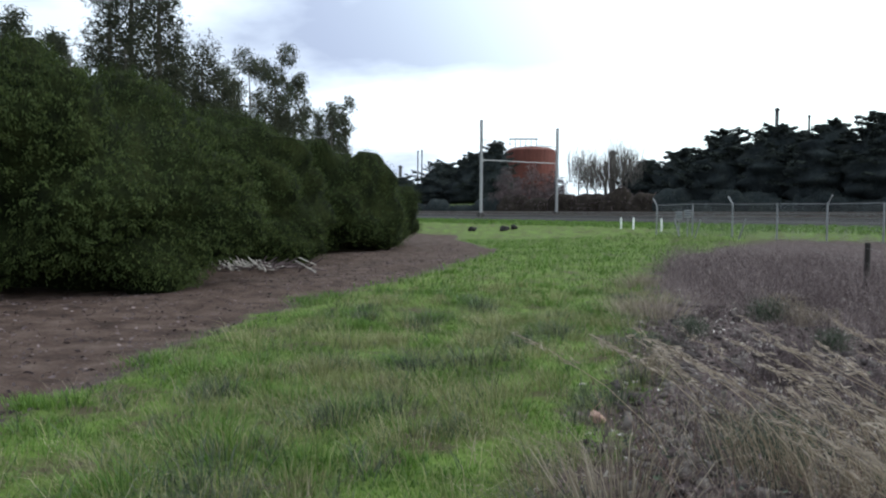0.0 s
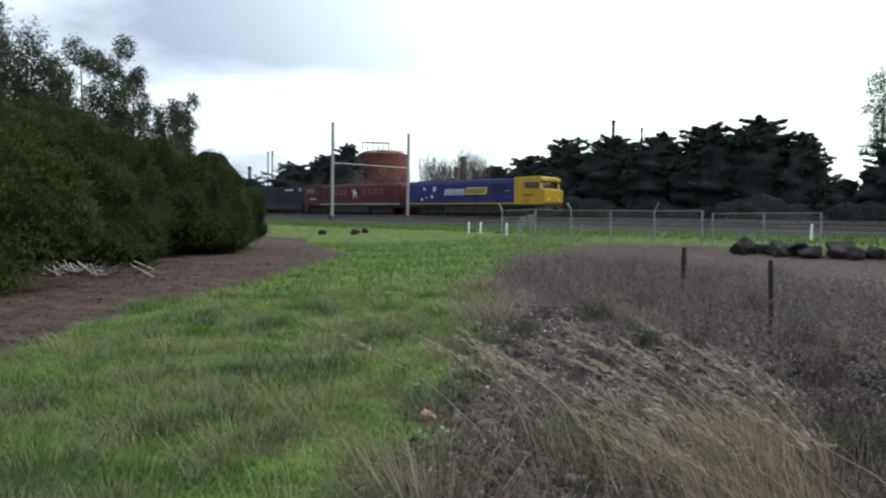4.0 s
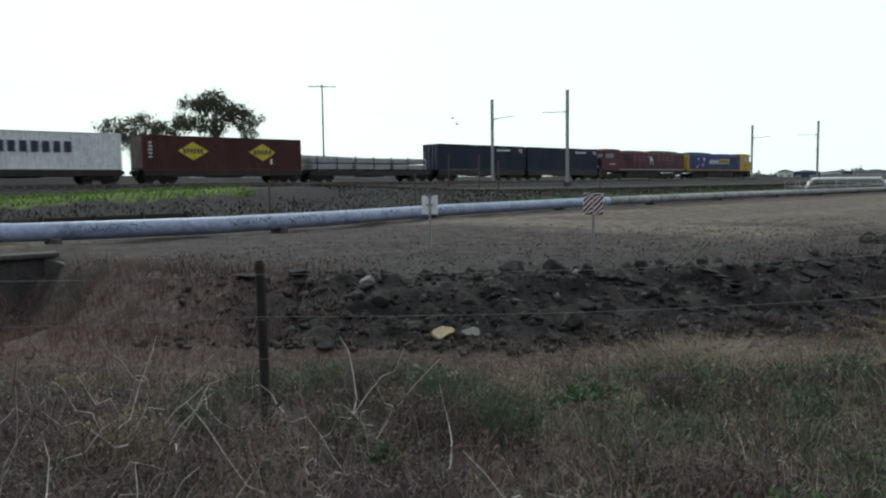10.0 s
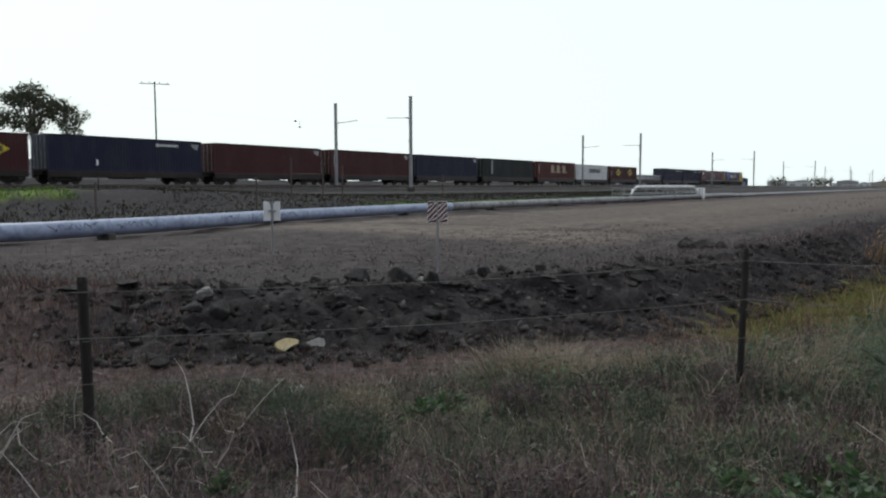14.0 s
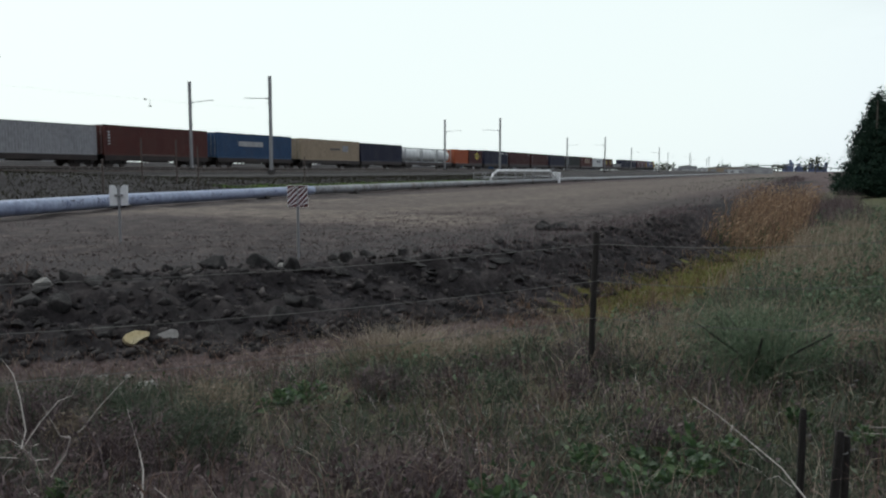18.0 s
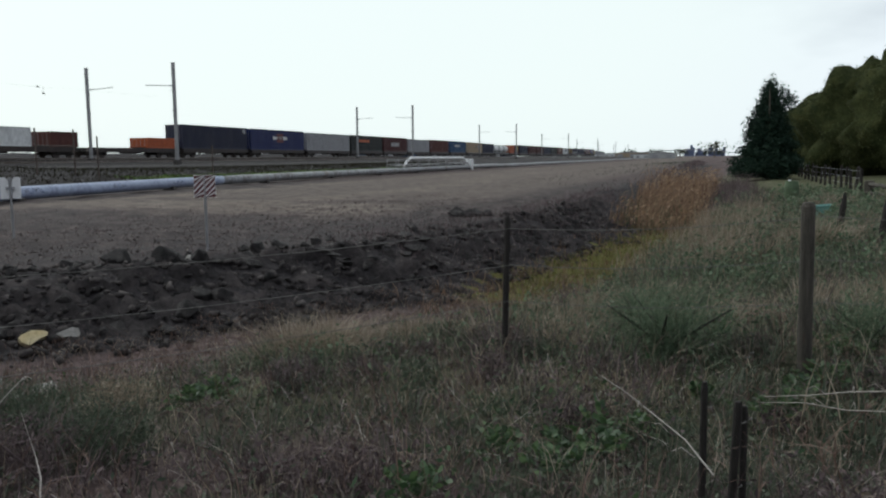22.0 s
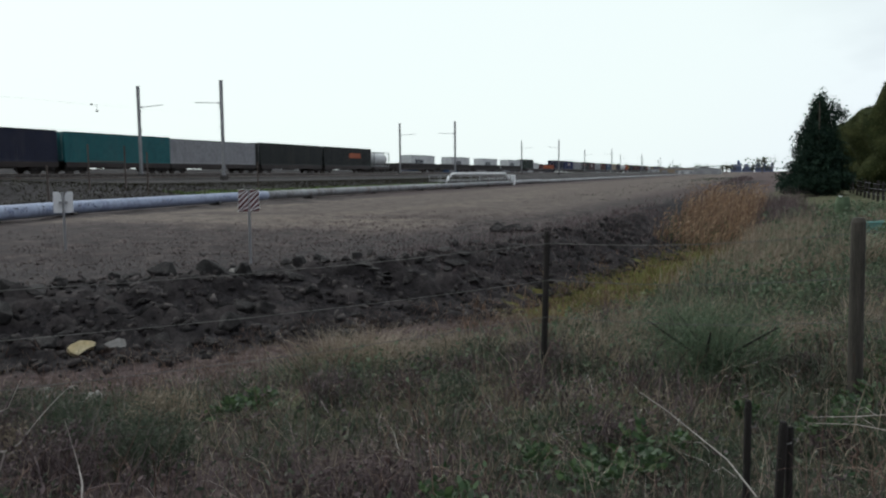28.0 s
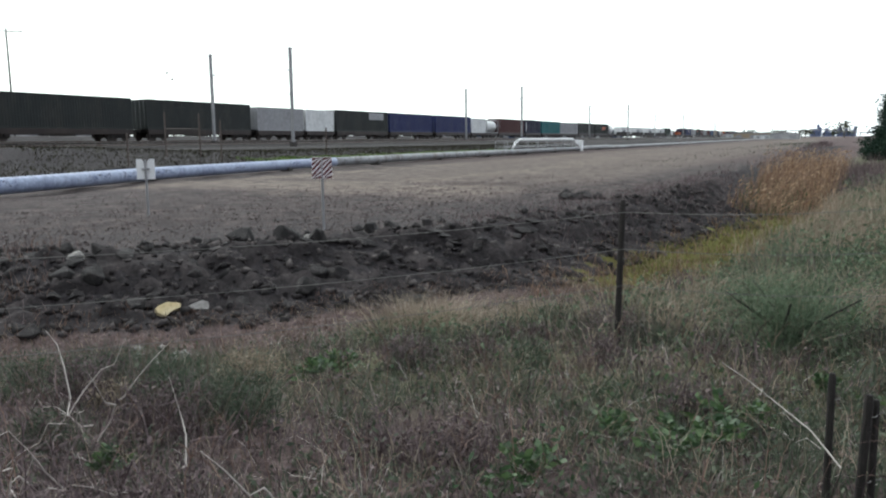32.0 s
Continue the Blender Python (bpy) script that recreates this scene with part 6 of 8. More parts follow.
def build_stones():
    r = random.Random(11)
    kinds = [rock_mesh("boulder", 1.0, k + 1, M["stone"]) for k in range(6)]
    pale = [rock_mesh("pale_stone", 1.0, k + 9, M["pale_stone"]) for k in range(2)]
    def put(x, y, size, me, label, cat="boulder", group="", sink=0.35, z=None):
        ob = new("boulder", me)
        ob.matrix_basis = pose(x, y, (on_ground(x, y) if z is None else z) + size * (0.6 - sink), r.uniform(-12, 12), r.uniform(-12, 12), r.uniform(0, 360)) @ Matrix.Diagonal((size, size * r.uniform(0.8, 1.1), size * r.uniform(0.8, 1.15), 1))
        tagged(ob, label, cat, group)
    # row of rocks between the road and the verge
    for k in range(38):
        s = -15.7 + k * 0.6 + r.uniform(-0.2, 0.2)
        big = 1.45 if 2.0 < s < 5.2 else 1.0
        x, y, _ = at_track(s, 32.6 + r.uniform(-0.4, 0.4))
        put(x, y, r.uniform(0.5, 0.86) * big, kinds[k % 6], "dark basalt boulder in the row along the dirt road", group="boulders along the road", sink=0.28)
    # big rocks in front of the culvert and on the slope
    for x, y, s, k in ((4.45, 4.0, 0.40, 2), (4.05, 2.66, 0.34, 5), (7.9, 5.9, 0.62, 2), (8.9, 6.7, 0.55, 5), (7.2, 7.2, 0.5, 1), (9.6, 5.6, 0.5, 0)):
        put(x, y, s, kinds[k], "dark weathered boulder lying in the dry weeds", group="boulders by the drain", sink=0.3)
    put(16.8, 6.25, 1.15, kinds[3], "large weathered boulder before the culvert pipes", sink=0.0, z=-1.75)
    put(15.2, 6.5, 0.5, kinds[1], "flat pale boulder at the foot of the large one", sink=0.3)
    for x, y, s in ((12.9, 4.6, 0.45), (11.4, 6.6, 0.36), (10.6, 9.3, 0.42), (9.6, 7.6, 0.42), (8.4, 8.4, 0.34), (11.6, 10.9, 0.36), (9.3, 6.2, 0.4), (8.6, 5.6, 0.34),
                    (7.7, 6.9, 0.4), (12.4, 8.6, 0.32),  (7.6, 5.0, 0.34), (10.9, 12.2, 0.3), (13.2, 10.6, 0.26)):
        put(x, y, s, kinds[r.randrange(6)], "weathered grey-brown boulder in the dry weeds by the drain", group="boulders by the drain", sink=0.35)
    # rubble on the crest and the face of the far bank
    n = 0
    for k in range(110):
        i = r.uniform(0, 1)
        a, b = ((13.0, -0.6), (12.9, -5.0)) if i < 0.5 else ((12.9, -5.0), (13.6, -13.0))
        u = r.random()
        x, y = a[0] + (b[0] - a[0]) * u, a[1] + (b[1] - a[1]) * u
        x += r.choice((r.gauss(0, 0.25), r.uniform(-2.6, 0.2)))
        put(x, y, r.uniform(0.05, 0.15) if r.random() < 0.88 else r.uniform(0.16, 0.27), kinds[r.randrange(6)], "broken dark stone on the bank of the drain", "stone", "stones on the bank")
    # a heap at the corner of the flat, and pale flat stones on the drain floor
    for k in range(14):
        x, y = 17.0 + r.gauss(0, 0.45), -15.6 + r.gauss(0, 0.4)
        put(x, y, r.uniform(0.12, 0.3), kinds[r.randrange(6)], "broken stone heaped at the corner of the flat", "stone", "stones on the bank")
    for k in range(7):
        put(9.1 + r.gauss(0, 0.25), -2.3 + r.gauss(0, 0.5), r.uniform(0.06, 0.12), pale[k % 2], "pale flat stone on the drain floor", "stone", "stones on the drain floor", sink=0.4)
    # the many small ones of the rubble, joined
    base = [(1, 0.1, 0.1), (-0.9, 0.3, 0), (0.2, 0.9, -0.1), (0, -1, 0.2), (0.2, 0.1, 0.7), (-0.1, 0, -0.6), (0.7, 0.6, 0.4)]
    tri = [(0, 6, 4), (6, 2, 4), (2, 1, 4), (1, 3, 4), (3, 0, 4), (0, 2, 6), (0, 5, 2), (2, 5, 1), (1, 5, 3), (3, 5, 0)]
    def pebbles(name, n, area, keep, lo, hi, mat, label):
        p = scatter(n, *area, keep)
        n = len(p)
        q, _ = np.linalg.qr(rng.normal(size=(n, 3, 3)))
        s = lo + (hi - lo) * rng.random(n) ** 2.5
        v = np.einsum("nij,kj->nki", q, np.array(base)) * s[:, None, None] * rng.uniform(0.6, 1.4, (n, 1, 3)) * (1, 1, 0.75) + p[:, None, :]
        v[:, :, 2] += (s * 0.15)[:, None]
        me = array_mesh(name, v.reshape(-1, 3), (np.arange(n)[:, None, None] * 7 + np.array(tri)).reshape(-1, 3), M[mat])
        tagged(new(name, me), label, name, kind="stuff")
    def on_face(x, y):
        w, run = ditch_place(x, y)
        return step(w, 0.2, 0.7) * (1 - step(w, 2.4, 3.4)) * step(run, 8, 13) * (run < 34) * (0.4 + 0.6 * step(smooth_noise(x, y, 1.1, 8), -0.3, 0.3))
    def on_flat(x, y):
        w, run = ditch_place(x, y)
        return step(w, 2.2, 3.2) * (1 - step(w, 8, 15)) * (run > 2) * np.clip(1.3 - np.hypot(x, y) / 30, 0, 1)
    pebbles("rubble", 4500, (8, 20, -22, 6), on_face, 0.025, 0.14, "stone", "small broken stones on the bank of the drain")
    pebbles("clods", 56000, (8, 20, -22, 6), on_face, 0.018, 0.10, "clod", "clods of dark earth on the bank of the drain")
    pebbles("gravel", 30000, (10, 28, -22, 8), on_flat, 0.010, 0.042, "grit", "loose stones scattered over the dirt flat")
    def on_strip(x, y):
        left, right = field_edges(y)
        return step(x, right - 0.1, right + 0.5) * (1 - step(x, right + 2.0, right + 3.4)) * np.clip((15 - np.hypot(x, y)) / 9, 0, 1)
    pebbles("strip_rubble", 9000, (0, 8, 2.5, 15), on_strip, 0.02, 0.10, "grit", "broken grey stones on the bare strip")
    pebbles("slope_rubble", 7000, (3, 12, 1, 12), lambda x, y: np.exp(-((x - 7.2) / 2.8) ** 2 - ((y - 5.0) / 3.0) ** 2), 0.02, 0.12, "clod", "dark stones and clods among the boulders")
    # flat slabs that break out along the crest
    laid = 0
    while laid < 26:
        x, y = r.uniform(11.2, 14.5), r.uniform(-12.0, 2.0)
        if not 2.15 < ditch_place(np.array([x]), np.array([y]))[0][0] < 2.75:
            continue
        size = r.uniform(0.09, 0.22)
        ob = new("boulder", kinds[r.randrange(6)])
        ob.matrix_basis = pose(x, y, on_ground(x, y) + 0.03, r.uniform(-14, 14), r.uniform(-14, 14), r.uniform(0, 360)) @ Matrix.Diagonal((size * 1.3, size, size * 0.42, 1))
        tagged(ob, "flat dark slab breaking out of the crest of the bank", "stone", "slabs on the crest")
        laid += 1
    for x, y, s, me in ((12.6, -1.9, 0.16, pale[0]), (12.4, -5.4, 0.13, pale[1]), (12.35, -5.0, 0.3, kinds[2])):
        put(x, y, s, me, "pale stone on the crest of the bank", "stone", "stones on the bank")
    for x, y, w, tilt in ((10.72, -2.72, 0.38, 50), (10.74, -3.16, 0.32, 58)):
        rr = random.Random(int(w * 100))
        g = Geo().prism([(w / 2 * math.cos(a) * rr.uniform(0.6, 1.15), w * 0.27 * math.sin(a) * rr.uniform(0.45, 1.25)) for a in np.linspace(0, 5.8, 9)], -0.04, 0.04, "z")
        ob = new("yellow_stone", mesh_of("yellow_stone", g, M["yellow_stone" if w > 0.35 else "pale_stone"]))
        ob.matrix_basis = pose(x, y, on_ground(x, y) + 0.10, 0, 0, -88) @ pose(0, 0, 0, tilt, rr.uniform(-8, 8), 0)
        tagged(ob, "flat ragged piece of yellow sandstone on the bank" if w > 0.35 else "whitish ragged piece of stone beside the yellow one", "stone", "pale stones on the bank")
    for x, y, size in ((2.2, 57.0, 0.4), (4.6, 57.0, 0.48), (5.4, 57.4, 0.38)):
        put(x, y, size, kinds[r.randrange(6)], "dark low rock lying in the green grass by the line", group="rocks by the line", sink=0.3)
    put(1.22, 5.9, 0.09, rock_mesh("pink_stone", 1.0, 31, M["pink_stone"]), "small pinkish broken brick among dry weeds", "brick", sink=0.2)


build_stones()


# ---- trees ----
def limb_path(a, b, bow, n=4):
    a, b = Vector(a), Vector(b)
    off = Vector((random.uniform(-bow, bow), random.uniform(-bow, bow), random.uniform(0, bow)))
    return [a.lerp(b, k / n) + off * math.sin(math.pi * k / n) for k in range(n + 1)]


def tree(kind, x, y, tall, clumps, n, size, material, label, trunk=0.25, z=None, aspect=0.35, depth=0.45, limb_show=True, group="trees", tilt=1.0):
    """clumps: (dx, dy, height, rx, ry, rz); the crown is n sprays spread over them by their size."""
    z = on_ground(x, y) if z is None else z
    t = thing(kind, label, "tree", pose(x, y, z), group=group)
    top = max(c[2] for c in clumps)
    g = Geo().tube([(0, 0, -0.3), (random.uniform(-0.2, 0.2), 0, top * 0.4), (0, random.uniform(-0.3, 0.3), top * 0.95)], [trunk, trunk * 0.7, trunk * 0.15], 9)
    part("trunk", g, M["bark"], t)
    for c in clumps[:8] if limb_show else ():
        part("limb", Geo().tube(limb_path((0, 0, max(0.5, c[2] * 0.55)), (c[0] * 0.9, c[1] * 0.9, c[2]), 0.3), [trunk * 0.42, trunk * 0.32, trunk * 0.24, trunk * 0.16, trunk * 0.06], 6), M["bark"], t)
    vol = np.array([(c[3] * c[4] + c[3] * c[5] + c[4] * c[5]) for c in clumps])
    pts = []
    for c, share in zip(clumps, vol / vol.sum()):
        m = max(8, int(n * share))
        # sprays gather round many small centres, so that the outline stays ragged
        seeds = shell(max(4, m // 14), c[:3], c[3:], depth)
        who = rng.integers(0, len(seeds), m)
        pts.append(seeds[who] + rng.normal(size=(m, 3)) * size * 0.75)
    pts = np.concatenate(pts)
    pts[:, 2] = np.maximum(pts[:, 2], 0.15)
    part("crown", leaves("crown", pts, size, material, aspect, tilt), None, t)
    return t


BALLS = {}


def billow(level, shape, amp, freq, seed, layered=1.0):
    """One closed mass of foliage: shape turns unit directions into a body, noise swells it into lobes."""
    if level not in BALLS:
        bm = bmesh.new()
        bmesh.ops.create_icosphere(bm, subdivisions=level, radius=1)
        BALLS[level] = np.array([v.co[:] for v in bm.verts]), np.array([[v.index for v in f.verts] for f in bm.faces])
        bm.free()
    unit, tri = BALLS[level]
    p = shape(unit)
    q = p * (freq, freq, freq * layered)
    k = np.zeros(len(p))
    for f, a in ((1.0, 1.0), (2.3, 0.45), (5.1, 0.22)):
        k += a * np.array([abs(noise.noise(Vector(v))) for v in q * f + (seed, seed * 0.7, 0)])
    out = unit * (1, 1, 1.0 if layered == 1 else 0.25)
    return p + out * (amp * (k - 0.35))[:, None], tri, out, k


def rounded(rx, ry, tall):
    """A dome with steep skirts that stands on the ground."""
    def shape(u):
        q = np.maximum(np.hypot(u[:, 0], u[:, 1]), 1e-6)
        k = np.where(u[:, 2] < 0.15, np.minimum(1, q ** 0.35), q ** 0.9)
        z = np.where(u[:, 2] < 0, 0.33 + 0.36 * u[:, 2], 0.33 + 0.62 * u[:, 2]) * tall
        return np.stack([u[:, 0] / q * k * rx, u[:, 1] / q * k * ry, z], 1)
    return shape


def hedge(x, y, rx, ry, tall, n, label, turn=0.0, mat="hedge", name="hedge_bush", group="bushes along the dirt track", leaf=0.09):
    """A dense rounded bush down to the ground: billows painted dark as inner shade, clothed in fine shoots."""
    t = thing(name, label, "bush", pose(x, y, on_ground(x, y), 0, 0, turn), group=group)
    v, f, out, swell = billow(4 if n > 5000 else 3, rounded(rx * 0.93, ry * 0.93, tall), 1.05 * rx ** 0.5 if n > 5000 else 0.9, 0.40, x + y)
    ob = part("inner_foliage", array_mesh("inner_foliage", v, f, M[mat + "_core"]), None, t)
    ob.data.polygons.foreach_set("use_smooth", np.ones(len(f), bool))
    w = rng.random((n, 3)) ** 0.7
    w /= w.sum(1)[:, None]
    # few shoots in the creases, where the dark core stands for shade, many on the swelling lobes
    chance = np.clip(swell[f].mean(1) - 0.10, 0.03, 0.5)
    who = rng.choice(len(f), n, p=chance / chance.sum())
    pts = np.einsum("nk,nkj->nj", w, v[f[who]]) + out[f[who, 0]] * (rng.random(n) ** 2 * 0.3 - 0.03)[:, None] + rng.normal(size=(n, 3)) * 0.04
    way = out[f[who, 0]] * 0.35 + (0, 0, 0.35)
    keep = pts[:, 2] > 0.05
    part("foliage", leaves("foliage", pts[keep], leaf, M[mat], 0.28, 1.6, way[keep], out[f[who, 0]][keep] + (0, 0, 0.25)), None, t)
    for k in range(5):
        a = k * 1.25
        part("stem", Geo().tube([(0.2 * math.cos(a), 0.2 * math.sin(a), -0.2), (rx * 0.3 * math.cos(a), ry * 0.3 * math.sin(a), tall * 0.5)], [0.09, 0.03], 6), M["bark"], t)
    return t


def crown_flat(w, tall, k=18):
    """Clumps of a wide cypress crown: flat plates that reach out in layers round a dense middle."""
    out = [(0, 0, tall * 0.30, w * 0.75, w * 0.75, tall * 0.26), (0, 0, tall * 0.6, w * 0.5, w * 0.5, tall * 0.24)]
    for i in range(k):
        u = i / (k - 1)
        h = tall * (0.14 + 0.83 * u)
        reach = w * (0.95 - 0.62 * u ** 1.6) * rng.uniform(0.7, 1.1)
        a = i * 2.4 + rng.uniform(-0.4, 0.4)
        out.append((reach * 0.55 * math.cos(a), reach * 0.55 * math.sin(a), h, reach * 0.55, reach * 0.55, tall * 0.045))
    return out


def cypress(x, y, w, tall, n):
    """A cypress of dense flat boughs in layers, each bough a rising fan of sprays with a pointed tip."""
    t = thing("cypress_tree", "broad dark layered cypress beyond the railway", "tree", pose(x, y, on_ground(x, y)), group="cypresses beyond the railway")
    part("trunk", Geo().tube([(0, 0, -0.3), (0.1, 0, tall * 0.5), (0, 0.1, tall * 0.9)], [0.45, 0.3, 0.08], 8), M["bark"], t)
    def shape(u):
        q = np.maximum(np.hypot(u[:, 0], u[:, 1]), 1e-6)
        h = (u[:, 2] + 1) / 2
        k = w * np.interp(h, [0, 0.06, 0.3, 0.55, 0.8, 0.93, 1.0], [0.4, 0.72, 0.74, 0.6, 0.36, 0.2, 0.0])
        return np.stack([u[:, 0] / q * k, u[:, 1] / q * k, h * tall * 0.86], 1)
    # core coloured darker than the sprays, for the shade between the boughs
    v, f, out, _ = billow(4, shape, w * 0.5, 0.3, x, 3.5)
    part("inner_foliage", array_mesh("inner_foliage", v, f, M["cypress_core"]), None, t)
    count, pts = 64, []
    for i in range(count):
        u = (i + 0.5) / count
        reach = w * np.interp(u, [0, 0.15, 0.5, 0.8, 1], [0.85, 1.0, 0.88, 0.62, 0.3]) * rng.uniform(0.72, 1.14)
        a, m = i * 2.4 + rng.uniform(-0.5, 0.5), int(n * 1.3 / count)
        q = rng.random(m) ** 0.7
        side = rng.normal(size=m) * 0.26 * reach * (1 - q) ** 0.55 * (q + 0.15) ** 0.4
        z = tall * (0.10 + 0.78 * u) + (rng.uniform(0.0, 0.14) + 0.12 * u) * reach * q ** 1.6 - 0.10 * np.abs(side) + rng.normal(size=m) * 0.07
        pts.append(np.stack([q * reach * math.cos(a) - side * math.sin(a), q * reach * math.sin(a) + side * math.cos(a), z], 1))
    pts = np.concatenate(pts)
    part("sprays", leaves("sprays", pts[pts[:, 2] > 0.1], 0.46, M["cypress"], 0.36, 0.18), None, t)["kind"] = "stuff"
    return t


def polar(az, r):
    return r * math.sin(radians(az)), r * math.cos(radians(az))


def build_trees():
    hb = "dense dark green rounded bush with fine shoots along the dirt track"
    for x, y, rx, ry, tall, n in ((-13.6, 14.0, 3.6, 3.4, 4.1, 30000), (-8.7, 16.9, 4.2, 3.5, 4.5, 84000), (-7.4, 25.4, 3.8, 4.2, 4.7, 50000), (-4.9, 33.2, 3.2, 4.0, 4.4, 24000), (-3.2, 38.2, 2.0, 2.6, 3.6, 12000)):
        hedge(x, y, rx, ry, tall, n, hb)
    # tall feathery trees behind the hedge
    for az, r, tall, w in ((-23.4, 30, 10.6, 1.1), (-21.9, 31, 14.0, 1.4), (-20.3, 30, 12.0, 1.1), (-22.4, 29, 8.0, 1.5), (-19.0, 33, 8.2, 1.3), (-17.5, 34, 8.8, 1.2), (-16.3, 36, 8.0, 1.5), (-13.0, 40, 7.6, 1.9), (-11.0, 42, 7.4, 1.8)):
        x, y = polar(az, r)
        cl = [(rng.uniform(-1, 1) * w * 0.42, rng.uniform(-1, 1) * w * 0.42, tall * h, w * (0.92 - 0.55 * h), w * (0.92 - 0.55 * h), tall * 0.085) for h in np.linspace(0.2, 0.95, 16)]
        tree("sheoak_tree", x, y, tall, cl, 14000, 0.19, M["casuarina"], "tall dark feathery tree standing behind the hedge", 0.2, group="trees behind the hedge", aspect=0.2)
    for az, r, tall, w in ((-14.1, 40, 9.7, 1.3), (-12.3, 42, 10.3, 1.3), (-10.8, 44, 9.4, 0.9), (-8.2, 46, 8.0, 0.45), (-7.3, 47, 8.5, 0.5), (-9.2, 46, 7.6, 0.4), (-27.0, 33, 8.0, 1.4), (-29.6, 32, 8.7, 1.0), (-25.8, 34, 8.4, 0.9)):
        x, y = polar(az, r)
        cl = [(rng.uniform(-1, 1) * w * 0.8, rng.uniform(-1, 1) * w * 0.8, tall * h, max(0.35, w * 0.42), max(0.35, w * 0.42), tall * 0.06) for h in np.linspace(0.4, 0.95, 11)]
        tree("gum_tree", x, y, tall, cl, 4200 + int(4600 * w), 0.16, M["gum"], "slender grey-green gum tree with an airy crown behind the hedge", 0.13, group="trees behind the hedge", aspect=0.28)
    # cypresses beyond the railway
    for az, d, tall, w, n in ((17.4, 74, 7.8, 5.0, 6000), (20.2, 70, 10.6, 5.2, 8000), (23.6, 71, 10.0, 5.4, 7000), (26.8, 70, 10.2, 5.4, 8000), (30.2, 70, 11.0, 5.6, 8000), (33.4, 71, 11.0, 5.0, 8000), (36.0, 71, 8.4, 3.6, 5000),
                              (42.4, 70, 9.8, 4.8, 7000), (45.0, 70, 11.6, 5.2, 8000), (47.8, 70, 12.2, 5.2, 9000), (50.8, 71, 10.6, 4.6, 7000), (-6.5, 84, 9.0, 9.0, 7000), (-3.2, 82, 9.8, 8.0, 8000), (0.2, 80, 12.6, 8.5, 9000), (2.4, 79, 14.4, 6.5, 9000), (3.9, 78, 16.4, 4.4, 8000)):
        r = d / math.cos(radians(az - 58.5))
        x, y = polar(az, r)
        cypress(x, y, w, tall * 0.78 - 0.6 + (1.5 if 10 < az < 40 else 0.0), n)
    for az, d, tall, w in ((14.8, 74, 7.2, 4.2), (38.6, 68, 5.2, 3.0), (55.0, 74, 8.8, 3.2)):
        x, y = polar(az, d / math.cos(radians(az - 58.5)))
        cypress(x, y, w, tall * 0.9 - 0.6, 3000)
    # low dark scrub that closes the gaps under them
    for k in range(34):
        az = -8 + k * 1.9
        x, y = polar(az, 66.5 / math.cos(radians(az - 58.5)))
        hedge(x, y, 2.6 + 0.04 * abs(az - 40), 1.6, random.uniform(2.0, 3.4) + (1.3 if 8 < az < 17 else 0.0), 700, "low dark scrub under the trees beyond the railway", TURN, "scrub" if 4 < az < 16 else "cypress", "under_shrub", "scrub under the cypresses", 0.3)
    # slim pale gums between them
    for az, d, tall, w in ((40.7, 84, 14.0, 1.6), (55.6, 84, 12.2, 1.5), (52.4, 80, 11.0, 1.8)):
        x, y = polar(az, d / math.cos(radians(az - 58.5)))
        cl = [(rng.uniform(-1, 1) * w * 0.6, rng.uniform(-1, 1) * w * 0.6, tall * h, w * 0.55, w * 0.55, tall * 0.08) for h in np.linspace(0.3, 0.95, 10)]
        tree("poplar_tree", x, y, tall, cl, 2600, 0.4, M["gum"], "slim pale half-bare tree among the cypresses", 0.2, group="slim trees beyond the railway", aspect=0.25)
    # round gum trees further right
    for az, r, tall, w, n in ((86.3, 98, 11.2, 5.6, 12000), (81.6, 100, 8.4, 4.2, 4600), (79.6, 104, 8.0, 3.0, 2600), (63.0, 150, 11.0, 2.6, 1500), (66.0, 150, 11.5, 2.4, 1500), (60.2, 130, 7.5, 2.5, 1200), (57.6, 120, 8.0, 2.6, 1500)):
        x, y = polar(az, r)
        cl = [(w * 0.95 * (k / 22) ** 0.5 * math.cos(k * 2.4), w * 0.95 * (k / 22) ** 0.5 * math.sin(k * 2.4), tall * (0.88 - 0.34 * k / 22 - 0.12 * (k % 3) / 3), w * 0.25, w * 0.25, tall * 0.085) for k in range(22)]
        tree("gum_tree", x, y, tall, cl, int(n * 0.75), 0.34, M["gum"], "round-headed gum tree beyond the railway", 0.35, group="gum trees beyond the railway", aspect=0.4)
    # scrubby bush and bare saplings in front of the tank
    for az, d, tall, w in ((4.9, 68.5, 6.6, 4.0), (6.6, 68.5, 6.8, 4.2), (8.3, 69, 5.4, 3.4)):
        x, y = polar(az, d / math.cos(radians(az - 58.5)))
        tree("scrub_bush", x, y, tall, crown_flat(w, tall, 8), 5200, 0.3, M["scrub"], "brownish grey scrub in front of the tank", 0.2, group="scrub beyond the railway", aspect=0.3)
    for k in range(7):
        az = 10.0 + k * 0.62
        x, y = polar(az, 71 / math.cos(radians(az - 58.5)))
        tall = random.uniform(7.0, 9.5)
        t = thing("bare_tree", "leafless grey sapling with upright twigs", "tree", pose(x, y, on_ground(x, y)), group="bare saplings")
        part("trunk", Geo().tube([(0, 0, -0.2), (0.1, 0, tall * 0.5)], [0.12, 0.06], 6), M["bark"], t)
        b = np.stack([rng.normal(size=240) * 0.9, rng.normal(size=240) * 0.9, rng.uniform(0.2, 0.6, 240) * tall], 1)
        part("twig_spray", blades("twig_spray", b, tall * 0.38, 0.05, 0.45, M["bare_twig"], 0.2), None, t)
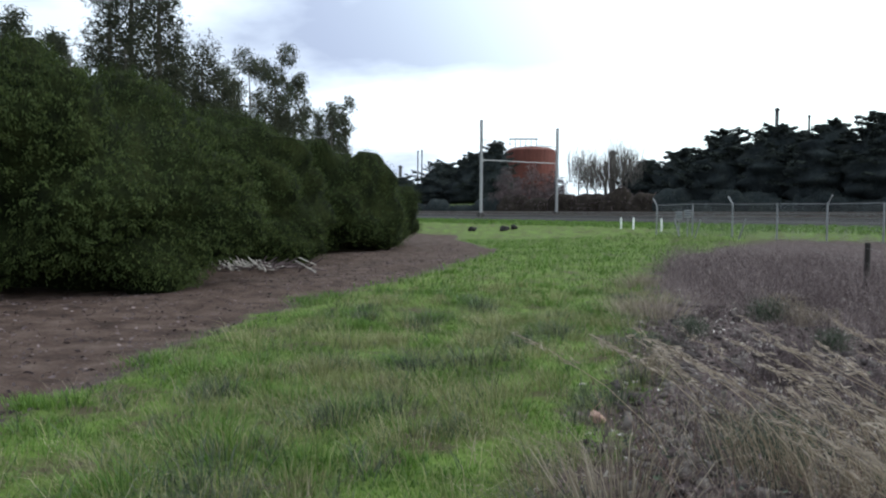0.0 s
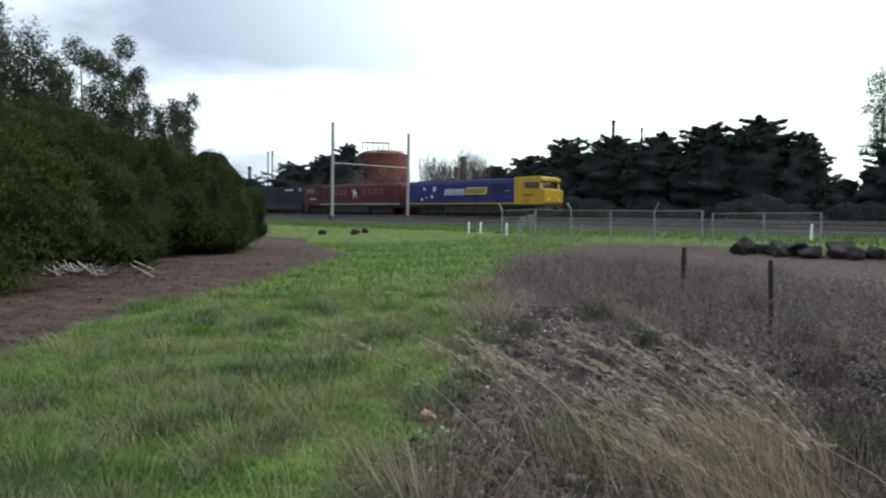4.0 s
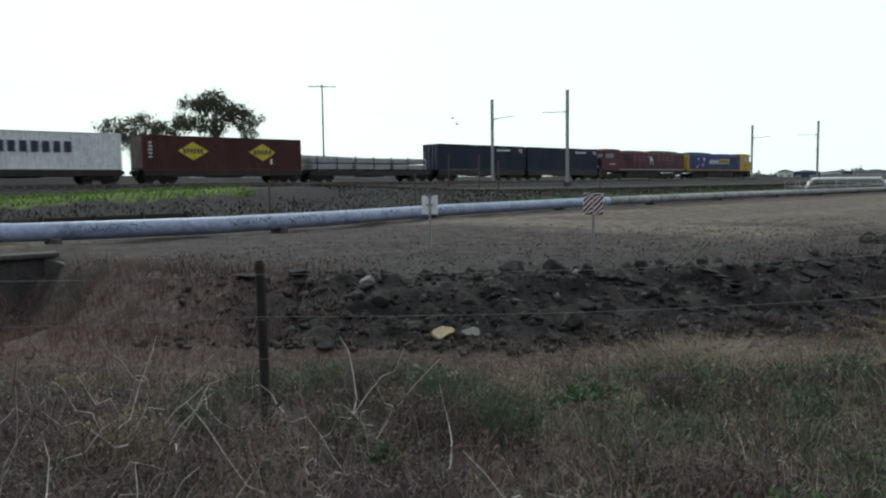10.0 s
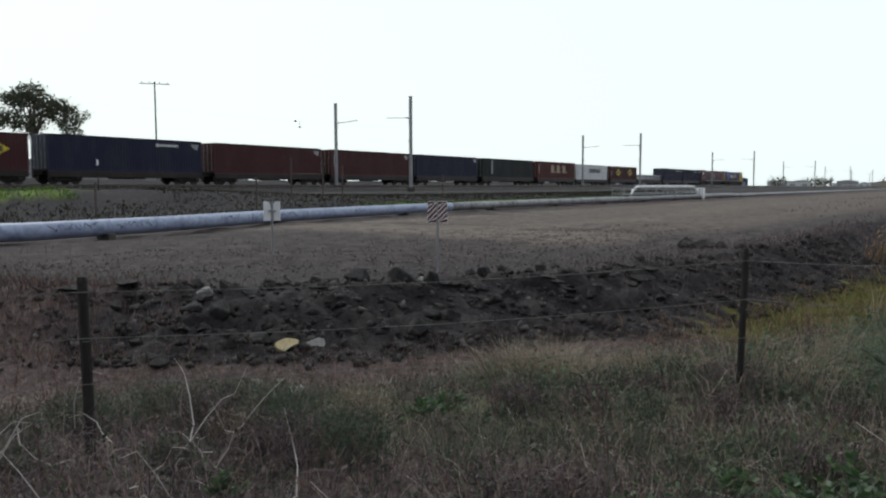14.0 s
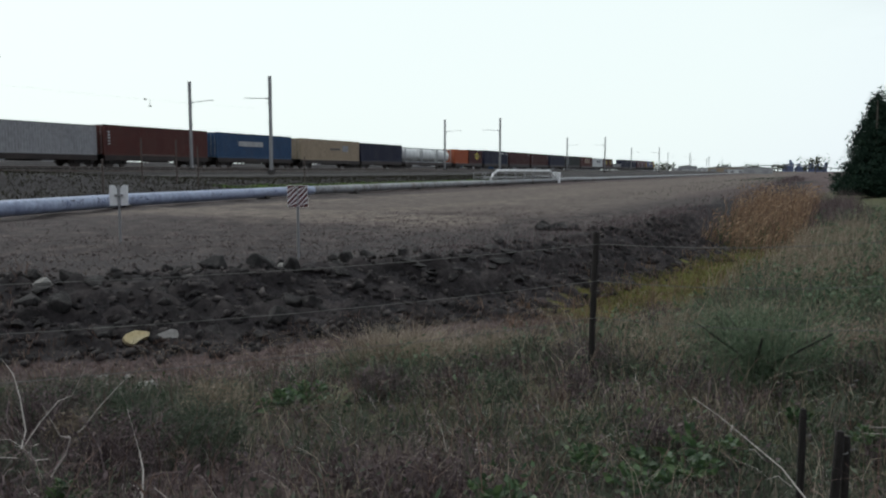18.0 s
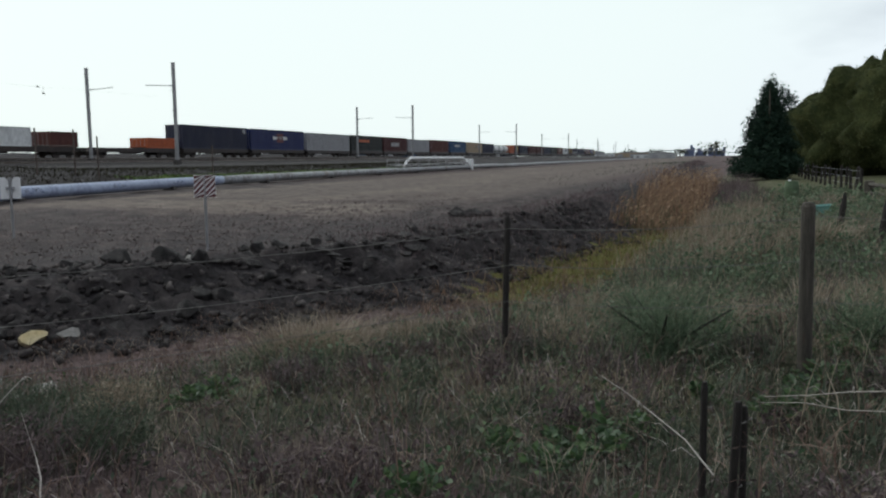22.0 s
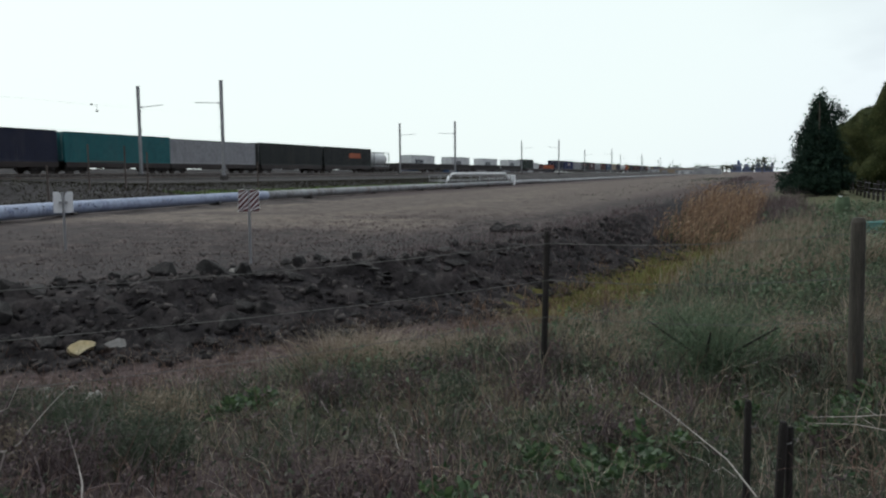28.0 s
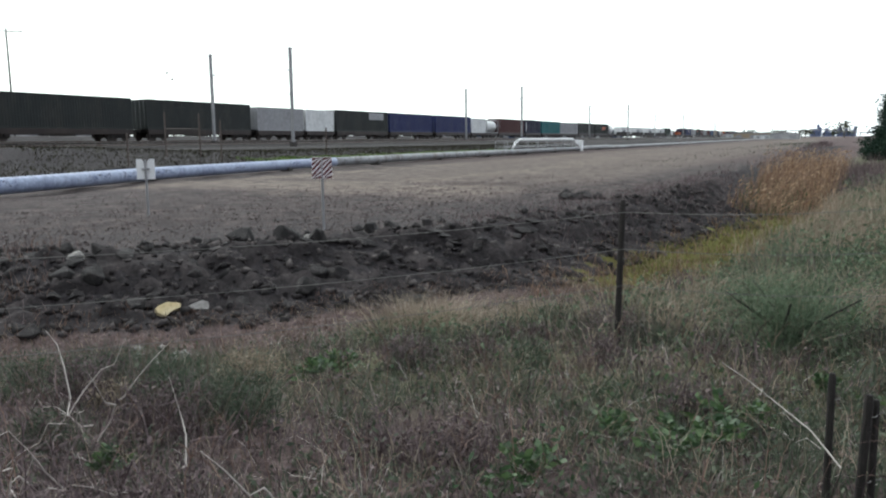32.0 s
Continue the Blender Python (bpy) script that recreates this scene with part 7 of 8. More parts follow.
    # conifer and the shrubs on the right bank
    x, y = 26.75, -52.79
    cl = []
    for k in range(64):
        h = (k + 0.5) / 64
        reach, a = 2.25 * (1.02 - h) ** 0.8 * rng.uniform(0.75, 1.1), k * 2.4
        cl.append((0.55 * reach * math.cos(a) + 0.5 * h, 0.55 * reach * math.sin(a) - 0.9 * h, 6.9 * (0.05 + 0.93 * h), reach * 0.5 + 0.08, reach * 0.5 + 0.08, 0.28))
    cl += [(0.0, -1.7, 6.2, 0.3, 0.3, 0.45), (-0.3, -2.0, 5.4, 0.5, 0.5, 0.4)]
    tree("conifer_tree", x, y, 7.8, cl, 34000, 0.26, M["conifer"], "dark green bushy conifer with a leaning forked top on the bank", 0.16, aspect=0.3, limb_show=False, group="trees on the bank")
    for az, r, tall, w in ((156.6, 78, 7.2, 4.2), (159.4, 70, 8.6, 5.2), (162.8, 64, 9.6, 5.8), (167.0, 60, 10.4, 6.2), (172.0, 56, 10.4, 6.4)):
        x, y = polar(az, r)
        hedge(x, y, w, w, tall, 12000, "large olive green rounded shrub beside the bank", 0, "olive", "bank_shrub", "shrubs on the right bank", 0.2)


build_trees()


# ---- distance: tank, chimneys, sheds, town ----
def build_distance():
    x, y = polar(6.5, 162)
    t = thing("storage_tank", "large rust-red cylindrical tank with a railed roof beyond the railway", "tank", pose(x, y, 1.3))
    part("shell", Geo().tube([(0, 0, 0), (0, 0, 13.4)], 5.3, 40), M["brick_tank"], t)
    part("dome", Geo().tube([(0, 0, 13.4), (0, 0, 14.0), (0, 0, 14.4)], [5.3, 4.0, 0.6], 40), M["brick_tank"], t)
    for k in range(9):
        part("band", Geo().tube([(0, 0, 1.4 + k * 1.45), (0, 0, 1.46 + k * 1.45)], 5.34, 40), M["brick_tank"], t)
    rail = part("roof_platform", Geo().box(-1.6, 0, 15.9, 6.0, 1.6, 0.15, 0.03), M["mast"], t)
    for k in range(6):
        part("platform_post", Geo().tube([(-4.4 + k * 1.1, 0, 13.6), (-4.4 + k * 1.1, 0, 15.9)], 0.09, 6), M["mast"], rail)
    for az, r, tall, w, name in ((12.45, 146, 12.2, 0.62, "chimney"), (13.2, 150, 10.4, 0.3, "chimney"), (12.0, 150, 10.0, 0.25, "chimney"), (23.4, 220, 28.5, 0.5, "chimney"), (25.4, 230, 27.6, 0.3, "chimney"), (-1.9, 260, 21.5, 0.25, "chimney"), (-1.6, 262, 22.0, 0.25, "chimney"), (-3.2, 262, 16.5, 0.6, "chimney")):
        x, y = polar(az, r)
        t = thing(name, "slim sooty steel chimney stack in the distance", "chimney", pose(x, y, 1.2), group="chimneys beyond the railway")
        part("flue", Geo().tube([(0, 0, 0), (0, 0, tall)], [w, w * 0.85], 12), M["stack"], t)
        part("collar", Geo().tube([(0, 0, tall - 0.7), (0, 0, tall - 0.3)], w * 1.3, 12), M["stack"], t)
    # tall T-shaped power pole
    x, y = 109.5, -7.3
    t = thing("power_pole", "tall slim timber power pole with a cross arm", "power pole", pose(x, y, 1.2, 0, 0, 86))
    part("pole", Geo().tube([(0, 0, 0), (0, 0, 14.4)], [0.14, 0.09], 10), M["dark_wood"], t)
    part("cross_arm", Geo().box(0, 0, 14.1, 3.8, 0.1, 0.1, 0.02), M["dark_wood"], t)
    for k in (-1.6, -0.6, 0.6, 1.6):
        part("insulator", Geo().tube([(k, 0, 14.17), (k, 0, 14.4)], 0.05, 6), M["white"], t)
    # a thin feeder wire between two masts, with two small fittings on it
    t = thing("feeder_wire", "thin overhead wire between two masts with small dark fittings", "wire")
    ends = Vector(at_track(-1.7, 46.78, 7.72)), Vector(at_track(60.3, 46.78, 7.4))
    part("strand", Geo().tube([ends[0].lerp(ends[1], k / 8) - Vector((0, 0, 0.5 * math.sin(math.pi * k / 8))) for k in range(9)], 0.002, 4), M["wire"], t)
    for k, drop in ((0.781, 0.02), (0.789, 0.5)):
        p = ends[0].lerp(ends[1], k) - Vector((0, 0, 0.5 * math.sin(math.pi * k) + drop))
        part("fitting", Geo().tube([p + Vector((-0.13, 0.13, 0)), p + Vector((0, 0, 0.03)), p + Vector((0.13, -0.13, 0))], [0.03, 0.07, 0.03], 8), M["black"], t)
        part("hanger", Geo().tube([p, p + Vector((0, 0, drop + 0.05))], 0.012, 5), M["wire"], t)
    r = random.Random(4)
    def shed(az, dist, wide, deep, tall, mat, label):
        x, y = polar(az, dist)
        t = thing("warehouse", label, "building", pose(x, y, on_ground(x, y), 0, 0, -az), group="sheds beyond the railway")
        part("wall", Geo().box(0, 0, tall / 2, wide, deep, tall, 0.05), M[mat], t)
        part("roof", Geo().prism([(-wide / 2 - 0.4, tall), (0, tall + deep * 0.05 + 0.4), (wide / 2 + 0.4, tall)], -deep / 2 - 0.3, deep / 2 + 0.3), M["mast"], t)
        n = max(2, int(wide / 7))
        for k in range(n):
            part("roller_door", Geo().box(-wide / 2 + (k + 0.5) * wide / n, -deep / 2 - 0.03, tall * 0.36, wide / n * 0.45, 0.08, tall * 0.66, 0.02), M["grey_box"], t)
    shed(92.0, 230, 60, 24, 6.0, "stripe_grey", "long low grey concrete shed beyond the railway")
    shed(83.0, 150, 9, 6, 3.0, "white_box", "small pale hut beside the railway")
    for k in range(22):
        az = 97 + k * 2.35 + r.uniform(-0.6, 0.6)
        shed(az, r.uniform(420, 760), r.uniform(8, 26), r.uniform(8, 14), r.uniform(2.5, 4.6), r.choice(("white_box", "stripe_grey", "grey_box", "tan", "brown_red")), "small pale shed in the distance beyond the railway")
    for k in range(16):
        shed(112.0 + k * 1.55 + r.uniform(-0.5, 0.5), r.uniform(260, 420), r.uniform(5, 16), 7, r.uniform(1.8, 3.6), r.choice(("white_box", "white_box", "stripe_grey", "mid_blue")), "small pale shed in the distance beyond the railway")
    for k in range(12):
        shed(137.5 + k * 0.85 + r.uniform(-0.2, 0.2), r.uniform(520, 760), r.uniform(5, 11), 8, r.uniform(1.6, 2.8), r.choice(("white_box", "white_box", "grey_box")), "small pale shed in the distance beyond the railway")
    for k in range(26):
        az = 96 + k * 2.15 + r.uniform(-0.8, 0.8)
        x, y = polar(az, r.uniform(420, 800))
        tall = r.uniform(4, 9)
        cl = [(tall * 0.45 * math.cos(j * 2.4), tall * 0.45 * math.sin(j * 2.4), tall * (0.4 + 0.1 * j), tall * 0.5, tall * 0.5, tall * 0.25) for j in range(5)]
        tree("far_tree", x, y, tall, cl, 260, 1.3, M["gum"], "distant dark tree on the horizon", 0.3, z=0.8, group="trees on the horizon", limb_show=False, aspect=0.6)
    # road bridge and town towers on the skyline
    x, y = polar(147.2, 1500)
    t = thing("road_bridge", "long low grey road bridge on the horizon", "bridge", pose(x, y, 3.0, 0, 0, -147.2))
    part("deck", Geo().prism([(-95, 2), (-95, 3.5), (-20, 9.5), (40, 10.5), (110, 4), (110, 2.5), (40, 8.8), (-20, 7.8)], -5, 5), M["mast"], t)
    for k in range(12):
        part("pier", Geo().box(-80 + k * 15, 0, 3.0, 1.6, 6, 7.0 if 3 < k < 9 else 4.0, 0.1), M["concrete"], t)
    for k in range(16):
        az = 148.0 + k * 0.17 + r.uniform(-0.05, 0.05)
        tall = r.uniform(14, 46) * (1.3 if k in (2, 9, 10) else 0.8)
        x, y = polar(az, 3000)
        t = thing("tower_block", "hazy blue-grey tower block on the skyline", "building", pose(x, y, 0, 0, 0, -az), group="towers of the town")
        w = r.uniform(9, 18)
        # distance haze is put into the blue of walls and roofs
        part("wall", Geo().box(0, 0, tall / 2, w, 14, tall, 0.3), M["graffiti_haze_blue"], t)
        part("roof", Geo().box(0, 0, tall + 1.0, w * 0.6, 8, 2.0, 0.2), M["graffiti_haze_blue"], t)
        for j in range(4):
            part("window_band", Geo().box(0, -7.05, tall * (0.2 + 0.18 * j), w * 0.85, 0.2, tall * 0.06), M["glass"], t)


build_distance()


# ---- weeds and grass ----
def stuff(name, mesh, label, cat):
    return tagged(new(name, mesh), label, cat, kind="stuff")


def build_weeds():
    def near(x, y, a, b):
        r = np.hypot(x, y)
        return np.clip((b - r) / (b - a), 0, 1) * (r > 0.9)

    def field(x, y):
        left, right = field_edges(y)
        return step(x, left - 0.2, left + 0.6) * (1 - step(x, right - 0.5, right + 0.7))

    def patch(seed, size, bias=0.0, hard=4.0):
        return lambda x, y: 0.5 + 0.5 * np.tanh(hard * (smooth_noise(x, y, size, seed) + 0.5 * smooth_noise(x, y, size * 0.37, seed + 1) + bias))

    def sow(name, n, area, keep, tall, width, lean, mat, label, cat="grass", bend=0.35, wind=(0, 0), mound=None):
        p = scatter(n, *area, keep)
        h = np.full(len(p), tall)
        if mound is not None:
            h = tall * (0.45 + 0.85 * mound(p[:, 0], p[:, 1]))
        stuff(name, blades(name, p, h, width, lean, M[mat], bend, wind), label, cat)

    a, b, c, d = patch(21, 2.6), patch(31, 1.4), patch(41, 3.2, -0.1), patch(51, 1.0)
    # bright short turf, darker tussocks, then longer pale tufts
    turf_area = (-6, 7, 2.0, 17)
    sow("turf", 300000, turf_area, lambda x, y: field(x, y) * near(x, y, 6, 18) * (1 - 0.75 * a(x, y)), 0.055, 0.008, 1.1, "grass", "short bright green grass", mound=b)
    sow("far_turf", 42000, (-4, 18, 14, 46), lambda x, y: field(x, y) * (1 - 0.4 * a(x, y)), 0.15, 0.022, 0.7, "grass", "short bright green grass", mound=b)
    sow("tufts", 300000, (-6, 8, 1.8, 22), lambda x, y: field(x, y) * near(x, y, 5, 22) * a(x, y) * (0.15 + 0.85 * b(x, y)) * step(x, -3.6, -0.8), 0.15, 0.005, 1.25, "pale_grass", "longer pale tufts of half-dry grass", bend=0.5, wind=(-0.25, 0.08), mound=d)
    sow("tussocks", 60000, (-6, 8, 2.2, 18), lambda x, y: field(x, y) * near(x, y, 5, 18) * step(d(x, y), 0.9, 0.99), 0.17, 0.007, 1.0, "olive_grass", "dark green tussocks", mound=d)
    sow("field_straw", 14000, (-4, 6, 1.6, 14), lambda x, y: field(x, y) * near(x, y, 4, 15) * a(x, y), 0.26, 0.0035, 1.3, "straw", "loose dry stalks in the grass", bend=0.2, wind=(-0.2, 0.1))

    # single tussocks, each a fountain of long blades: pale and half dry, or dark green
    def tussocks(name, spots, per, spread, tall, width, mat, label, wind=(-0.2, 0.08)):
        who = np.repeat(np.arange(len(spots)), per)
        size = rng.uniform(0.6, 1.35, len(spots))[who]
        off = rng.normal(size=(len(who), 2)) * spread * size[:, None]
        p = spots[who][:, :2] + off
        stuff(name, blades(name, np.stack([p[:, 0], p[:, 1], height(p[:, 0], p[:, 1])], 1), tall * size, width, 0.35, M[mat], 0.5, off / spread * 0.6 + np.asarray(wind)), label, "grass")

    lane = lambda x, y: field(x, y) * near(x, y, 7, 19) * step(x, field_edges(y)[0] + 0.4, field_edges(y)[0] + 2.2)
    tussocks("pale_tussocks", scatter(520, -4, 7, 3.0, 19, lambda x, y: lane(x, y) * (0.25 + 0.75 * a(x, y))), 150, 0.15, 0.19, 0.0055, "pale_grass", "pale half-dry grass tussocks")
    tussocks("green_tussocks", scatter(150, -4, 7, 3.2, 19, lambda x, y: lane(x, y) * (0.3 + 0.7 * d(x, y))), 200, 0.15, 0.17, 0.007, "olive_grass", "dark green grass tussocks")
    tussocks("bright_tussocks", scatter(220, -5, 4, 3.5, 24, lambda x, y: field(x, y) * (1 - a(x, y)) * near(x, y, 10, 25)), 200, 0.15, 0.13, 0.009, "grass", "lush green grass clumps")
    tussocks("pale_edge_tussocks", scatter(36, 0.0, 7, 3.5, 20, lambda x, y: step(x, field_edges(y)[1] - 0.8, field_edges(y)[1] - 0.2) * (1 - step(x, field_edges(y)[1] + 0.2, field_edges(y)[1] + 0.7))), 240, 0.15, 0.36, 0.006, "straw", "dry grass tussocks on the edge of the field")

    # dry strip between the field and the fence: dead weeds over litter
    def strip(x, y):
        left, right = field_edges(y)
        w, _ = ditch_place(x, y)
        return step(x, right - 0.4, right + 0.8) * (1 - step(w, -1.5, 1.0))

    sow("dead_weeds", 110000, (-1, 14, 1.0, 26), lambda x, y: strip(x, y) * near(x, y, 8, 27) * (0.06 + 0.94 * c(x, y) * b(x, y)), 0.30, 0.006, 0.9, "scrub", "grey-brown dead weeds", "weeds", 0.3, (-0.1, 0.05), d)
    sow("weed_thicket", 30000, (3.5, 13, 8, 27), lambda x, y: strip(x, y) * step(x, 4.2, 6.2) * (0.2 + 0.8 * b(x, y)), 0.6, 0.006, 1.1, "mauve_weed", "tall thicket of purplish dead weeds", "weeds", 0.3, (-0.1, 0.0), b)
    p = scatter(150000, 3.0, 13, 6, 27, lambda x, y: strip(x, y) * step(x, 3.6, 6.0) * (0.1 + 0.9 * b(x, y)))
    p[:, 2] += rng.random(len(p)) ** 1.3 * (0.15 + 0.62 * b(p[:, 0], p[:, 1]))
    stuff("dry_seed_heads", leaves("dry_seed_heads", p, 0.042, M["mauve_weed"], 0.3), "fine dry seed heads and twigs of the thicket", "weeds")

    # slope to the drain, dark dry scrub with a little green
    def slope(x, y):
        w, _ = ditch_place(x, y)
        left, right = field_edges(y)
        bare = (np.hypot(x - 4.35, y - 3.9) > 0.45) * (np.hypot(x - 3.98, y - 2.6) > 0.4)
        return step(-w, 0.6, 1.6) * (np.hypot(x, y) > 1.2) * step(x, right, right + 0.8) * bare

    # few pale stems where the slope is bare, dark and stony
    def pale(x, y):
        return 1 - 0.65 * step(y, -4.0, -2.5) * (1 - step(y, 0.5, 2.0)) * step(x, 3.8, 5.5) - 0.75 * np.exp(-((x - 7.0) / 3.0) ** 2 - ((y - 4.8) / 2.8) ** 2)

    area = (0.3, 16, -13, 6)
    sow("dry_scrub", 180000, area, lambda x, y: (0.45 + 0.55 * step(np.hypot(x, y), 3.2, 4.8)) * slope(x, y) * np.clip(pale(x, y) + 0.2, 0, 1) * near(x, y, 5, 17) * (0.12 + 0.88 * c(x, y) * b(x, y)), 0.26, 0.006, 0.95, "scrub", "low brown dry scrub on the slope", "weeds", 0.3, mound=d)
    sow("green_weeds", 200000, (0.3, 14, -16, 2), lambda x, y: slope(x, y) * near(x, y, 5, 19) * (1 - c(x, y)) * (0.2 + 0.8 * step(-y, -0.5, 6)), 0.22, 0.007, 0.9, "olive_grass", "dull green weeds on the slope", "weeds", 0.4, mound=b)
    sow("straw_stalks", 74000, area, lambda x, y: (0.25 + 0.75 * step(np.hypot(x, y), 3.6, 5.4)) * slope(x, y) * pale(x, y) * near(x, y, 4, 15) * (0.15 + 0.85 * a(x, y)), 0.32, 0.0045, 1.0, "straw", "thin straw-coloured stalks", "weeds", 0.3, mound=d)
    sow("fallen_stalks", 26000, area, lambda x, y: slope(x, y) * pale(x, y) * near(x, y, 4, 13) * (0.2 + 0.8 * d(x, y)), 0.16, 0.004, 2.2, "pale_twig", "pale fallen stalks", "weeds", 0.1)

    # long bent dead stems and forked dry weeds
    p = scatter(15000, *area, lambda x, y: slope(x, y) * pale(x, y) * near(x, y, 4, 12) * step(np.hypot(x, y), 2.3, 3.4) * (0.15 + 0.85 * c(x, y)))
    stuff("bent_stems", stems("bent_stems", p, 0.5, 0.0048, M["straw"], 1.7), "long bent straw-coloured stems", "weeds")
    p = scatter(5200, *area, lambda x, y: slope(x, y) * near(x, y, 4, 12) * step(np.hypot(x, y), 2.3, 3.4) * (0.2 + 0.8 * b(x, y)))
    stuff("forked_weeds", stems("forked_weeds", p, 0.5, 0.0065, M["rust_weed"], 0.7, (0.9, 1.5), 5), "forked brown dry weeds", "weeds")
    p = scatter(2600, *area, lambda x, y: slope(x, y) * near(x, y, 4, 11) * step(np.hypot(x, y), 2.3, 3.4) * (0.1 + 0.9 * step(smooth_noise(x, y, 3.0, 61), 0, 0.4)))
    stuff("bleached_stems", stems("bleached_stems", p, 0.42, 0.0055, M["pale_twig"], 1.9, (0.1, 1.0), 2), "bleached forked dead stems", "weeds")
    p = scatter(3000, 2.5, 8.5, -1.5, 3.0, lambda x, y: slope(x, y) * step(2.2 - np.hypot(x - 5.0, y - 0.6), 0, 1.0))
    stuff("dead_tangle", stems("dead_tangle", p, 0.5, 0.008, M["scrub"], 1.0, (0.3, 1.4), 4), "purplish tangle of dead weed stems", "weeds")
    p = scatter(4200, -0.5, 6, 1.5, 13, lambda x, y: strip(x, y) * near(x, y, 4, 13) * (0.1 + 0.9 * c(x, y)))
    stuff("strip_stems", stems("strip_stems", p, 0.45, 0.006, M["scrub"], 0.8, (0.5, 1.5), 3), "forked brown dry weeds on the bare strip", "weeds")

    # low herbs: masses of small leaves, dull green and brown
    for name, mat, n, f, label in (("low_herbs", "olive_grass", 190000, lambda x, y: (1 - c(x, y)) * (0.3 + 0.7 * step(-y, -1, 5)), "low dull green herbs on the slope"),
                                   ("dead_herbs", "scrub", 150000, lambda x, y: 0.15 + 0.85 * b(x, y) * c(x, y), "low brown dead herbs on the slope")):
        p = scatter(n, *area, lambda x, y: slope(x, y) * near(x, y, 4.5, 15) * f(x, y))
        p[:, 2] += rng.random(len(p)) ** 1.4 * 0.24 * (0.35 + 0.9 * d(p[:, 0], p[:, 1]))
        stuff(name, leaves(name, p, 0.042, M[mat], 0.4), label, "herbs")

    p = scatter(60000, *area, lambda x, y: slope(x, y) * near(x, y, 4.5, 13) * step(smooth_noise(x, y, 2.4, 71), 0.12, 0.4) * (0.25 + 0.75 * step(-y, -1.5, 4)))
    p[:, 2] += rng.random(len(p)) ** 1.2 * 0.34 * (0.3 + 0.9 * d(p[:, 0], p[:, 1]))
    stuff("green_herbs", leaves("green_herbs", p, 0.05, M["leafy_dark"], 0.4), "patches of dark green leafy herbs", "herbs")

    # litter of chips and dead leaves on the bare strip and the slope
    p = scatter(34000, -1, 10, -6, 16, lambda x, y: np.maximum(strip(x, y), slope(x, y)) * near(x, y, 6, 17) * (0.3 + 0.7 * (1 - c(x, y))))
    p[:, 2] += 0.012
    stuff("litter", leaves("litter", p, 0.05, M["scrub"], 0.5, 0.2), "dead leaves and chips on the soil", "litter")
    p = scatter(9000, -1, 10, 1, 16, lambda x, y: strip(x, y) * near(x, y, 6, 17))
    p[:, 2] += 0.014
    stuff("pale_litter", leaves("pale_litter", p, 0.06, M["pale_twig"], 0.4, 0.3), "pale chips on the soil", "litter")

    p = scatter(16000, -11, 1, 4, 40, lambda x, y: (1 - field(x, y)) * (x < field_edges(y)[0] + 0.2) * np.clip(1.2 - np.hypot(x, y) / 40, 0, 1))
    p[:, 2] += 0.01
    stuff("track_litter", leaves("track_litter", p, 0.07, M["scrub"], 0.4, 0.2), "fallen needles and bark on the dirt track", "litter")

    # far side: thin weeds over the dirt and rubble, and turf on the verge
    def dirt(x, y):
        w, _ = ditch_place(x, y)
        return step(w, 0.3, 1.0) * np.where(w < 2.4, 0.5, 0.28)

    sow("floor_weeds", 60000, (7, 16, -12, 5), lambda x, y: (lambda w, run: (np.abs(w + 0.5) < 1.5) * (run > 5) * (0.25 + 0.75 * b(x, y)))(*ditch_place(x, y)), 0.13, 0.008, 0.9, "rust_weed", "reddish dry weeds along the drain floor", "weeds", 0.3, mound=d)
    sow("floor_straw", 24000, (7, 16, -12, 5), lambda x, y: (lambda w, run: (np.abs(w + 0.6) < 1.3) * (run > 8) * c(x, y))(*ditch_place(x, y)), 0.11, 0.008, 1.3, "straw", "dry brown grass along the drain floor", "weeds", 0.3, mound=b)
    sow("bank_weeds", 46000, (9, 28, -18, 7), lambda x, y: dirt(x, y) * (0.1 + 0.9 * b(x, y)), 0.12, 0.008, 1.0, "scrub", "thin dry weeds on the bank", "weeds", 0.3, mound=d)
    sow("flat_tufts", 30000, (12, 30, -24, 8), lambda x, y: (lambda w, run: step(w, 2.6, 4) * (1 - step(w, 10, 17)) * (run > 2) * step(b(x, y), 0.4, 0.8))(*ditch_place(x, y)), 0.06, 0.012, 1.4, "scrub", "low dry tufts on the dirt flat", "weeds", 0.3, mound=d)
    s_, d_ = rng.uniform(-75, 22, 15000), rng.uniform(36.6, 41.6, 15000)
    x, y = s_ * ALONG[0] + d_ * ACROSS[0], s_ * ALONG[1] + d_ * ACROSS[1]
    stuff("verge_grass", blades("verge_grass", np.stack([x, y, height(x, y)], 1), 0.2, 0.06, 0.9, M["grass"]), "bright green grass on the verge of the line", "grass")
    s_, d_ = rng.uniform(8, 120, 36000), rng.uniform(29.5, 42.0, 36000)
    s_, d_ = s_[(s_ > 27) | (d_ < 36)], d_[(s_ > 27) | (d_ < 36)]
    x, y = s_ * ALONG[0] + d_ * ACROSS[0], s_ * ALONG[1] + d_ * ACROSS[1]
    stuff("rough_verge", blades("rough_verge", np.stack([x, y, height(x, y)], 1), 0.17, 0.045, 1.1, M["verge_weed"]), "dark rank weeds between the pipe and the line", "weeds")
    s_, d_ = rng.uniform(40, 90, 4000), rng.uniform(32.8, 34.6, 4000)
    x, y = s_ * ALONG[0] + d_ * ACROSS[0], s_ * ALONG[1] + d_ * ACROSS[1]
    stuff("rank_grass", blades("rank_grass", np.stack([x, y, height(x, y)], 1), 0.2, 0.03, 0.9, M["grass"]), "bright rank grass behind the pipe", "grass")

